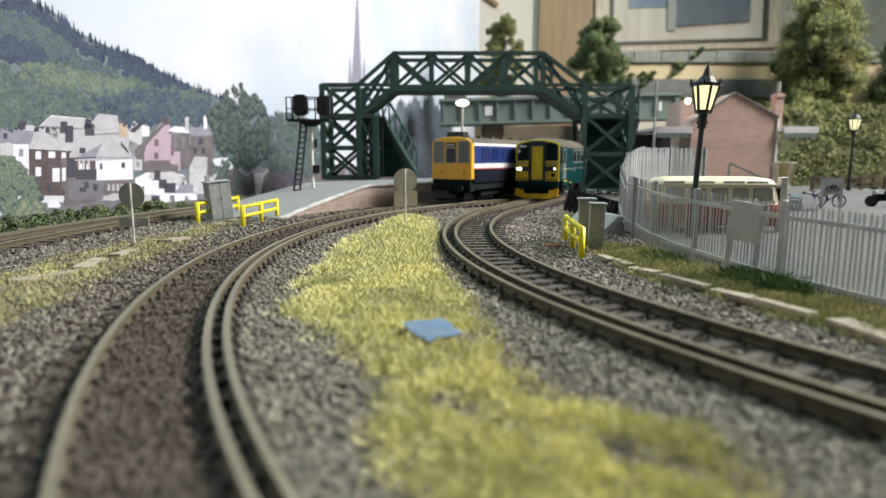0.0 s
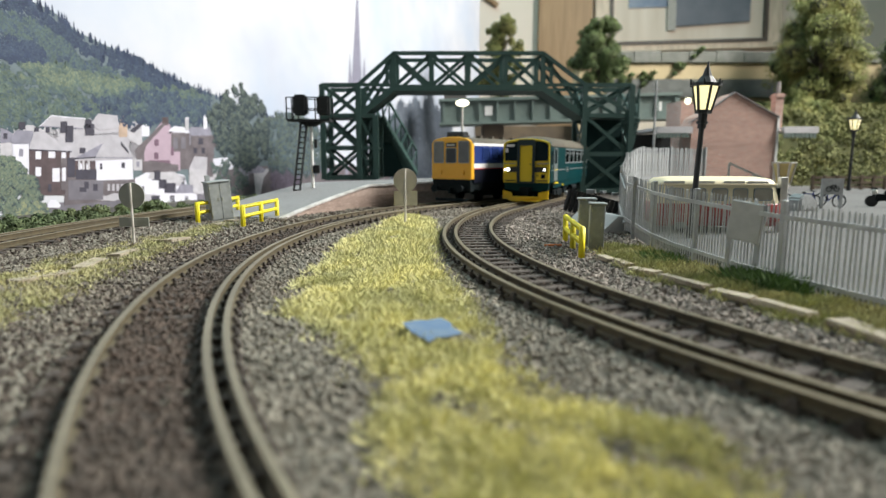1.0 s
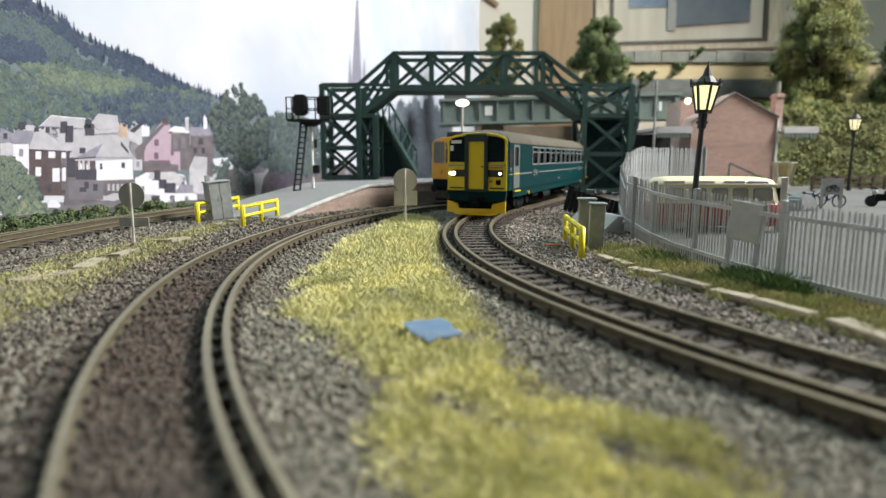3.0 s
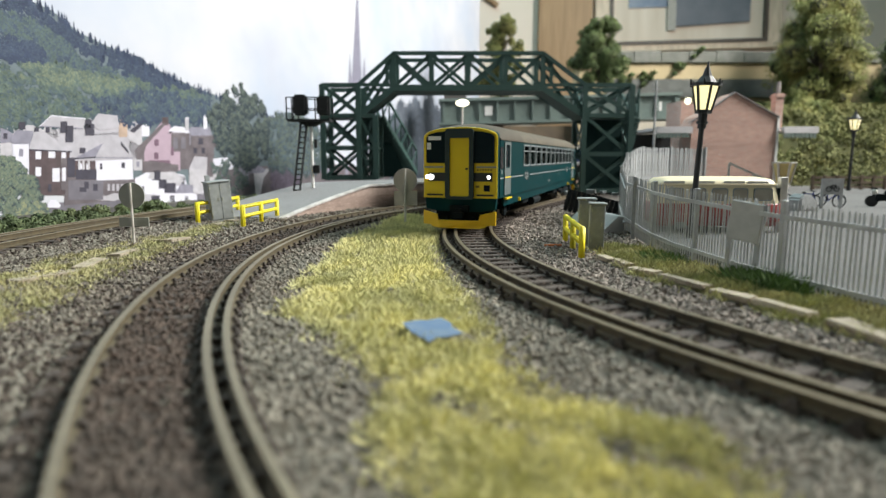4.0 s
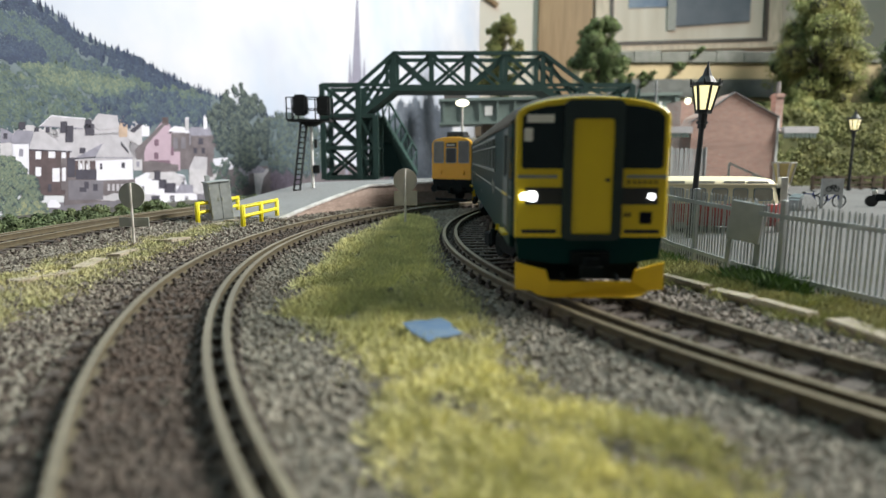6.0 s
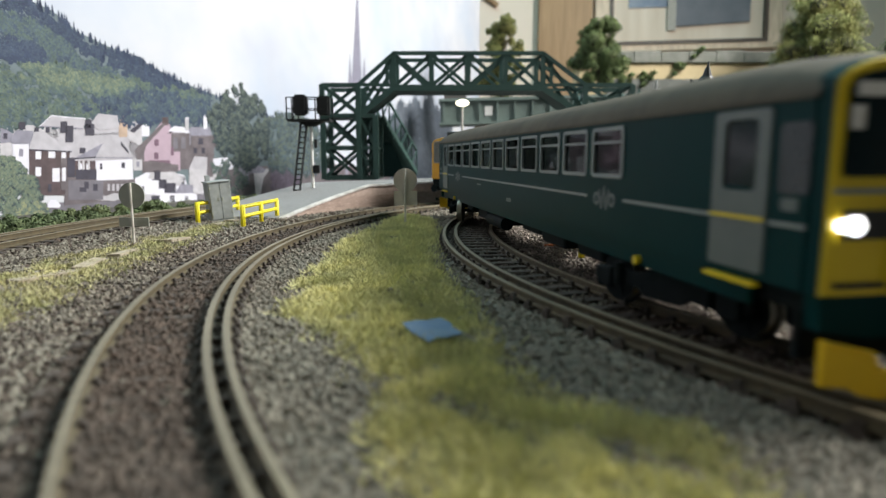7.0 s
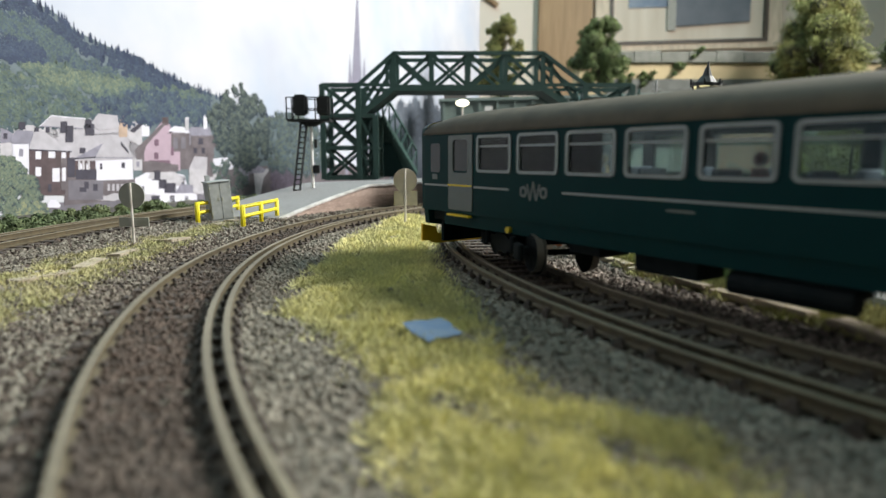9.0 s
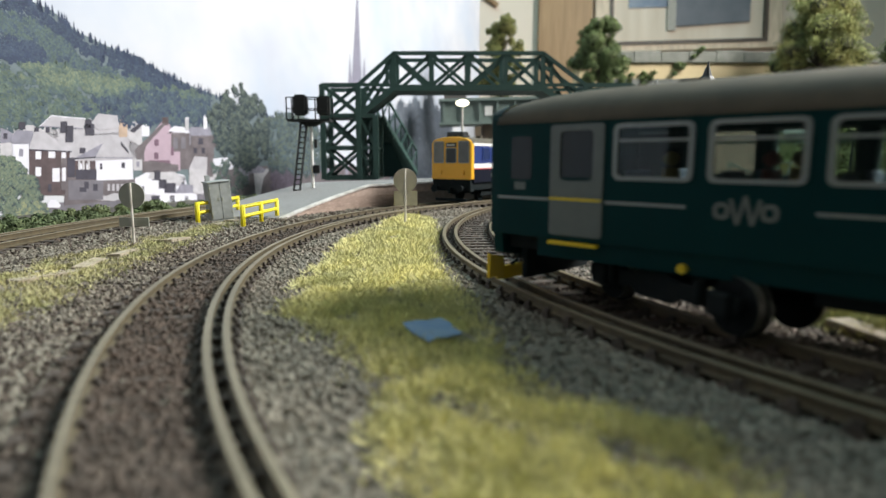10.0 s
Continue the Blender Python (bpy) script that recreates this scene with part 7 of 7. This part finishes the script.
printed_woods("printed_tree", [(171.9, 76.9), (188.2, 89.5), (210.1, 98.7), (230.3, 92.0), (244.2, 82.3), (246.1, 62.0), (241.2, 38.8), (216.1, 26.4), (190.8, 34.0), (173.5, 47.7), (166.8, 61.0)], 260, 3.9, ('deep', 'pine', 'sage'), 10.0, "printed broad tree", 25)
printed_woods("printed_tree", [(243.3, 69.6), (261.0, 77.3), (288.6, 77.4), (329.3, 74.2), (343.3, 24.1), (285.0, 19.6), (247.1, 25.8)], 190, 4.4, ('pine', 'dusk', 'sage'), 9.5, "printed small tree", 26)
printed_woods("printed_tree", [(170.2, 31.8), (187.5, 36.3), (210.5, 33.9), (215.6, 19.0), (203.1, 4.7), (171.5, 6.5)], 50, 2.8, ('pine', 'moss', 'sage'), 10.2, "printed small tree", 27)
printed_leaves("printed_hedge", LOWBUSH, 1500, 1.5, ((0.22, 0.28, 0.15), (0.11, 0.16, 0.10), (0.36, 0.38, 0.17)), 10.8, "printed hedge", 28)
printed_leaves("printed_shrub", PURPLE, 350, 2.6, ((0.15, 0.12, 0.15), (0.10, 0.085, 0.11), (0.20, 0.16, 0.19)), 9.8, "printed purple shrub", 29)
printed_leaves("printed_conifers", CONIFERS, 3600, 2.4, ((0.115, 0.135, 0.155), (0.085, 0.105, 0.125), (0.15, 0.17, 0.185)), 6.0, "printed tall conifers", 30, 2.0)

def printed_tips():
    """Pointed tops of the printed conifers along the hill's skyline."""
    rng = random.Random(17)
    bm = fresh()
    for (x0, z0), (x1, z1) in zip(HILL[1:10], HILL[2:11]):
        for k in range(max(2, int((x1 - x0) / 2.2))):
            u = rng.random()
            x, z, h, w = x0 + (x1 - x0) * u, z0 + (z1 - z0) * u, rng.uniform(1.5, 5.0), rng.uniform(0.8, 1.5)
            prism(bm, [(x - w, z - 3), (x + w, z - 3), (x + w * 0.45, z + h * 0.4), (x, z + h), (x - w * 0.5, z + h * 0.35)], -0.23, -0.2 - 0.02 * rng.random())
    tagged(part("printed_tips", bm, INKS["navy"], BOARD, "printed pointed conifer tops"), kind="stuff")


printed_tips()


# ---- the room wall behind the station: oak upright, framed picture ----
def wall_things():
    bm = fresh()
    box(bm, 298, 462, 1972, 1999, -900, 1600)
    tagged(part("trim", bm, M_OAK), "honey-coloured oak upright on the wall", "trim", kind="structure")
    fr = thing("framed_picture", at(760, 1985, 560, 0, -1.6, 0), "framed landscape picture hanging on the wall", "picture")
    bm = fresh()
    ring_mesh(bm, [(-290, -190), (286, -190), (286, 240), (-290, 240)], [(-247, -172), (243, -172), (243, 200), (-247, 200)], -14, 8)
    outer = part("frame", bm, mat("frame_cream", (0.82, 0.67, 0.52), 0.6, (0.66, 0.52, 0.38), 40, 0.8, coarse=10, stretch=(4, 4, 0.6)), fr, "limed pale wooden frame")
    bm = fresh()
    ring_mesh(bm, [(-247, -172), (243, -172), (243, 200), (-247, 200)], [(-236, -162), (234, -162), (234, 190), (-236, 190)], -18, 6)
    part("slip", bm, mat("frame_brown", (0.09, 0.07, 0.055), 0.5), outer, "dark inner slip")
    bm = fresh()
    box(bm, -236, 236, 0, 6, -166, 186)
    part("mount", bm, mat("mount_card", (0.88, 0.76, 0.64), 0.8, (0.76, 0.63, 0.50), 25, 0.8, coarse=6, stretch=(1, 1, 0.12)), fr, "cream card mount")
    bm = fresh()
    box(bm, -185, 175, -3, -0.5, -60, 150)
    part("print_sheet", bm, mat("picture_sky", (0.20, 0.26, 0.36), 0.6, (0.44, 0.48, 0.54), 16, 0.95, coarse=7, third=(0.13, 0.17, 0.25)), fr, "grey-blue cloudy print")
    bm = fresh()
    prism(bm, [(-60, -120), (190, -110), (190, -20), (150, 10), (-40, 0)], -8, -3.2)
    part("print_shape", bm, mat("picture_dark", (0.13, 0.15, 0.18), 0.6, (0.2, 0.21, 0.24), 20, 0.7), fr, "dark roof in the print")
    bm = fresh()
    prism(bm, [(-66, -130), (-40, -130), (-40, 60), (-54, 80), (-66, 60)], -10, -8.2)
    part("print_shape", bm, mat("picture_stone", (0.5, 0.47, 0.42), 0.7), fr, "pale tower in the print")
    ts = thing("wall_fitting", at(150, 1996, 520), "small brown bar fixed to the pale wall", "fitting")
    bm = fresh()
    beam(bm, (-22, -6, 14), (22, -6, -14), 10)
    part("bar", bm, M_OAK, ts)


wall_things()


# ---- raised street behind the station: retaining wall with a stone ledge ----
def raised_street():
    w = thing("retaining_wall", at(0, 1150), "sandy retaining wall with a grey stone ledge", "wall", kind="structure")
    bm = fresh()
    box(bm, 250, 800, 0, 60, -1, 207)
    part("wall_panel", bm, mat("sandy_panel", (0.52, 0.42, 0.25), 0.8, (0.44, 0.35, 0.20), 20, 0.7, coarse=6), w)
    for k in range(11):
        bm = fresh()
        x = 246 + k * 50
        box(bm, x, x + 49.7, -5, 66, 207, 226 + (k % 3))
        bevelled(bm, 1, 1)
        part("ledge_stone", bm, mat("ledge_grey", (0.24, 0.24, 0.215), 0.9, (0.16, 0.165, 0.14), 90, 0.8, 0.4), w)
    bm = fresh()
    box(bm, 60, 330, 20, 26, -1, 96)
    part("underbridge_wall", bm, mat("soot_brown", (0.15, 0.11, 0.07), 0.9, (0.09, 0.07, 0.05), 40, 0.8), w, "sooty brown wall below the bridge")
    bm = fresh()
    box(bm, 300, 640, -5, -0.5, 146, 178)
    part("stone_band", bm, mat("band_grey", (0.16, 0.165, 0.155), 0.9, (0.11, 0.115, 0.105), 60, 0.8, 0.3), w, "dark grey stone band")
    bm = fresh()
    box(bm, 300, 420, -150, -140, -1, 96)
    part("yard_wall", bm, mat("cream_render", (0.62, 0.57, 0.47), 0.85, (0.50, 0.45, 0.36), 30, 0.7, coarse=8), w, "cream rendered yard wall")


raised_street()


def girder_bridge():
    g = thing("girder_bridge", at(0, 900), "grey-green plate girder road bridge", "bridge")
    tilt = math.degrees(math.atan2(9, 338))
    m = at(-3, 0, 83, 0, -tilt, 0)
    bm = fresh()
    box(bm, 0, 345, 0, 60, 4, 33)
    part("web_plate", bm, M_GIRDER, g, "", m)
    for z in (0, 33):
        bm = fresh()
        box(bm, -2, 347, -5, 65, z, z + 4)
        part("flange", bm, M_GIRDER, g, "", m)
    for k in range(14):
        bm = fresh()
        box(bm, 4 + 25.6 * k, 6.5 + 25.6 * k, -3.5, 0, 4, 33)
        part("stiffener", bm, M_GIRDER, g, "", m)
    for x in (64, 186, 308):
        bm = fresh()
        box(bm, x, x + 11, -1, -0.1, 12, 25)
        part("notice", bm, M_WHITE, g, "small square white notice", m)
    bm = fresh()
    box(bm, 62, 92, 10, 60, -84, 0)
    part("abutment", bm, mat("abutment_brown", (0.20, 0.15, 0.11), 0.9, (0.13, 0.10, 0.08), 60, 0.8), g, "dark brown abutment", m)
    bm = fresh()
    box(bm, 6, 40, 62, 90, 30, 62)
    part("pier", bm, mat("pier_dark", (0.10, 0.09, 0.085), 0.9), g, "dark parapet pier", m)


girder_bridge()


# ---- foliage ----
M_HEDGE = mat("hedge_green", (0.13, 0.17, 0.075), 0.9, (0.07, 0.10, 0.05), 60, 0.8, island=0.35, third=(0.22, 0.23, 0.10), coarse=25)
# Near-black fill that puts the inner shade of tree crowns into colour.
M_CROWN_CORE = mat("crown_core_dark", (0.035, 0.033, 0.015), 0.95, (0.02, 0.022, 0.01), 60, 0.8)
M_LEAF = mat("foam_leaf", (0.21, 0.225, 0.07), 0.9, (0.11, 0.135, 0.045), 30, 0.8, island=0.3, third=(0.30, 0.25, 0.085), coarse=20)
M_LEAF_DARK = mat("dark_leaf", (0.15, 0.19, 0.07), 0.9, (0.075, 0.105, 0.04), 60, 0.8, island=0.5, third=(0.11, 0.15, 0.06), coarse=20)
M_LEAF_OLIVE = mat("olive_leaf", (0.145, 0.138, 0.042), 0.9, (0.08, 0.09, 0.03), 30, 0.8, island=0.3, third=(0.13, 0.15, 0.05), coarse=14)


def leaf_cloud(name, blobs, n, size, material, parent, seed, label=""):
    """Small leaf flakes on the skins of many overlapping lumps; blobs: x, y, z, radius."""
    rng = np.random.default_rng(seed)
    B = np.array(blobs, float)
    i = rng.choice(len(B), n, p=B[:, 3] ** 2 / (B[:, 3] ** 2).sum())
    u = rng.normal(size=(n, 3))
    u /= np.linalg.norm(u, axis=1)[:, None]
    c = B[i, :3] + u * (B[i, 3] * rng.uniform(0.72, 1.12, n))[:, None]
    w = u + rng.normal(0, 0.42, size=(n, 3))
    t1 = np.cross(w, rng.normal(size=(n, 3)))
    t1 /= np.linalg.norm(t1, axis=1)[:, None]
    t2 = np.cross(t1, w)
    t2 /= np.linalg.norm(t2, axis=1)[:, None]
    s = (size * rng.uniform(0.6, 1.4, n))[:, None]
    v = np.stack([c - t1 * s, c + t2 * s * 0.7, c + t1 * s, c - t2 * s * 0.7], 1).reshape(-1, 3)
    f = np.arange(4)[None] + 4 * np.arange(n)[:, None]
    ob = new(name, points_mesh(name, v, f, material))
    ob.parent = parent
    return tagged(ob, label)


def tree(x, y, z, h, w, lumps, n, leaf, material, label, seed, squash=1.0):
    """A tapered trunk with limbs and a crown of many small leaf clumps; h: full height, w: crown width."""
    rng = random.Random(seed)
    t = thing("tree", at(x, y, z), label, "tree", "trees")
    bm = fresh()
    top = Vector((rng.uniform(-2, 2), 0, h * 0.72))
    rod(bm, (0, 0, -4), top * 0.55, w * 0.05, w * 0.035, 8)
    rod(bm, top * 0.55, top, w * 0.035, w * 0.012, 8)
    blobs = []
    for k in range(lumps):
        f = k / lumps
        a = rng.uniform(0, 6.28)
        zc = h * (0.38 + 0.54 * f)
        spread = w * 0.5 * (math.sin(math.pi * (0.22 + 0.70 * f)) ** 0.7) * rng.uniform(0.35, 0.85)
        c = Vector((spread * math.cos(a), spread * math.sin(a) * squash, zc))
        r = w * rng.uniform(0.09, 0.17)
        blobs.append((*c, r))
        for _ in range(3):
            o = Vector((rng.gauss(0, 1), rng.gauss(0, 1) * squash, rng.gauss(0, 0.8)))
            blobs.append((*(c + o.normalized() * r * rng.uniform(0.8, 1.4)), r * rng.uniform(0.3, 0.55)))
        if k % 3 == 0:
            rod(bm, (0, 0, zc * 0.72), c, w * 0.016, w * 0.006, 5)
    part("trunk", bm, M_BARK, t)
    leaf_cloud("crown", blobs, n, leaf, material, t, seed)
    # Solid dark lumps close the gaps and stand in for the crown's inner shade.
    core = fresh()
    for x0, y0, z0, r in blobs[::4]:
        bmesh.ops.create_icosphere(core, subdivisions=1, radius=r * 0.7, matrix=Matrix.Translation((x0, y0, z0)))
    part("twig_core", core, M_CROWN_CORE, t, "dark solid lumps inside the crown in place of its shade")
    return t


tree(96, 1010, 60, 208, 66, 34, 30000, 1.15, M_LEAF, "olive green foam tree behind the bridge", 41)
tree(248, 1000, 92, 168, 84, 44, 40000, 1.15, M_LEAF_DARK, "dark green foam tree behind the bridge", 42)
tree(622, 1050, 20, 290, 150, 90, 90000, 1.35, M_LEAF, "large olive green foam tree on the bank", 43)
tree(810, 1060, 20, 240, 170, 70, 50000, 1.5, M_LEAF_DARK, "dark green tree on the bank", 44)
tree(560, 985, 10, 120, 120, 40, 30000, 1.4, M_LEAF, "low spreading green tree on the bank", 45)


def bank():
    b = thing("grass_bank", at(0, 0), "olive scrub-covered bank behind the station", "bank", kind="structure")
    bm = fresh()
    prev = None
    for i in range(25):
        x = 380 + i * 34
        ring = []
        for j, (y, z) in enumerate(((745, -1), (790, 26), (850, 62), (930, 96), (1060, 118), (1140, 120))):
            q = noise.noise(Vector((x / 60, y / 60, 1.3)))
            ring.append(bm.verts.new((x, y + 14 * q, z + (10 * q if j else 0))))
        if prev:
            for j in range(5):
                bm.faces.new((prev[j], ring[j], ring[j + 1], prev[j + 1]))
        prev = ring
    part("slope", bm, mat("bank_soil", (0.05, 0.05, 0.02), 0.95, (0.03, 0.032, 0.014), 60, 0.8, 0.6, spec=0.1), b, smooth=True)
    rng = random.Random(9)
    blobs = []
    for k in range(1500):
        f = rng.random()
        y = 748 + 340 * f
        blobs.append((rng.uniform(385, 1150), y, float(np.interp(y, (745, 790, 850, 930, 1060, 1140), (2, 28, 64, 98, 120, 122))), rng.uniform(6, 14)))
    tagged(leaf_cloud("scrub", blobs, 120000, 1.8, M_LEAF_OLIVE, b, 51, "olive and green scrub"), kind="stuff")


bank()


def lineside_hedge():
    h = thing("lineside_hedge", at(0, 0), "low green scrub growing beside the railway track", "hedge")
    rng = random.Random(71)
    low, tall = [], []
    for k in range(420):
        p = LINE_FAR.at(rng.uniform(-330, 40), 21 + 34 * rng.random() ** 1.4)
        low.append((p.x, p.y, rng.uniform(-0.5, 2.0), rng.uniform(1.6, 3.4)))
    for k in range(90):
        p = LINE_FAR.at(rng.uniform(-170, 30), rng.uniform(30, 52))
        tall.append((p.x, p.y, rng.uniform(1.0, 5.0), rng.uniform(2.2, 4.2)))
    tagged(leaf_cloud("scrub", low, 26000, 0.75, M_HEDGE, h, 72, "low green scrub"), kind="stuff")
    tagged(leaf_cloud("leaves", tall, 16000, 0.8, M_HEDGE, h, 73, "dark green hedge leaves"), kind="stuff")


lineside_hedge()


def wall_weeds():
    for x, z, w, s in ((330, 172, 26, 61), (372, 178, 24, 62), (430, 196, 20, 63), (462, 224, 16, 64)):
        t = thing("weed_clump", at(x, 1146, z), "small green weed clump growing on the wall", "plant", "wall weeds")
        rng = random.Random(s)
        leaf_cloud("leaves", [(rng.uniform(-w / 2, w / 2), rng.uniform(-4, 4), rng.uniform(-w / 2, w / 2), w * 0.2) for _ in range(8)], 500, 2.4, M_LEAF_DARK, t, s)


wall_weeds()


# ---- what moves: the green railcar rolls along the loop towards the viewer ----
TRAVEL = [-362.3, -347.5, -326.4, -301.6, -271.8, -240.0, -208.0, -176.0, -143.0, -107.5, -72.0, -37.8, -5.0, 27.0, 59.5, 94.0, 129.7,
          165.5, 201.5, 236.0, 268.8]


def travelled(t):
    k = min(19, int(t * 2))
    u = t * 2 - k
    p0, p1, p2, p3 = TRAVEL[max(0, k - 1)], TRAVEL[k], TRAVEL[k + 1], TRAVEL[min(20, k + 2)]
    if k == 0:
        p0 = 2 * p1 - p2
    if k == 19:
        p3 = 2 * p2 - p1
    return 0.5 * (2 * p1 + (p2 - p0) * u + (2 * p0 - 5 * p1 + 4 * p2 - p3) * u * u + (3 * p1 - p0 - 3 * p2 + p3) * u ** 3)


def nearest(x, y):
    """The arc length on the loop nearest to a place."""
    s, step = -100.0, 150.0
    while step > 0.01:
        s = min((s - step, s, s + step), key=lambda q: (LINE_LOOP.at(q).x - x) ** 2 + (LINE_LOOP.at(q).y - y) ** 2)
        step *= 0.8
    return s


def motions():
    body, turns = [], ([], [])
    for k in range(51):
        t = k / 5
        s = travelled(t)
        a, b = LINE_BODY.at(s + PIVOT), LINE_BODY.at(s - PIVOT)
        yaw = math.degrees(math.atan2(a.y - b.y, a.x - b.x))
        m = (a + b) / 2
        d = (a - b).normalized()
        body.append((t, at(m.x, m.y, 3.66, 0, 0, yaw)))
        inv = at(m.x, m.y, 3.66, 0, 0, yaw).inverted()
        for side, rows in zip((1, -1), turns):
            q = m + d * side * 105
            u = nearest(q.x, q.y)
            r, ahead = LINE_LOOP.at(u), LINE_LOOP.at(u + 1) - LINE_LOOP.at(u - 1)
            turn = (math.degrees(math.atan2(ahead.y, ahead.x)) - yaw + 180) % 360 - 180
            p = inv @ Vector((r.x * MM, r.y * MM, 3.66 * MM))
            swing = max(-2.5, min(2.5, p.y / MM))
            rows.append((t, at(side * 105, swing, 0, 0, 0, turn)))
    walk(CAR, body)
    for (b, sets), rows in zip(BOGIES, turns):
        walk(b, rows)
        for w, x in zip(sets, (-17, 17)):
            walk(w, [(k / 10, at(x, 0, 5.6, 0, math.degrees(travelled(k / 10) / 5.6) % 360, 0)) for k in range(101)])


motions()
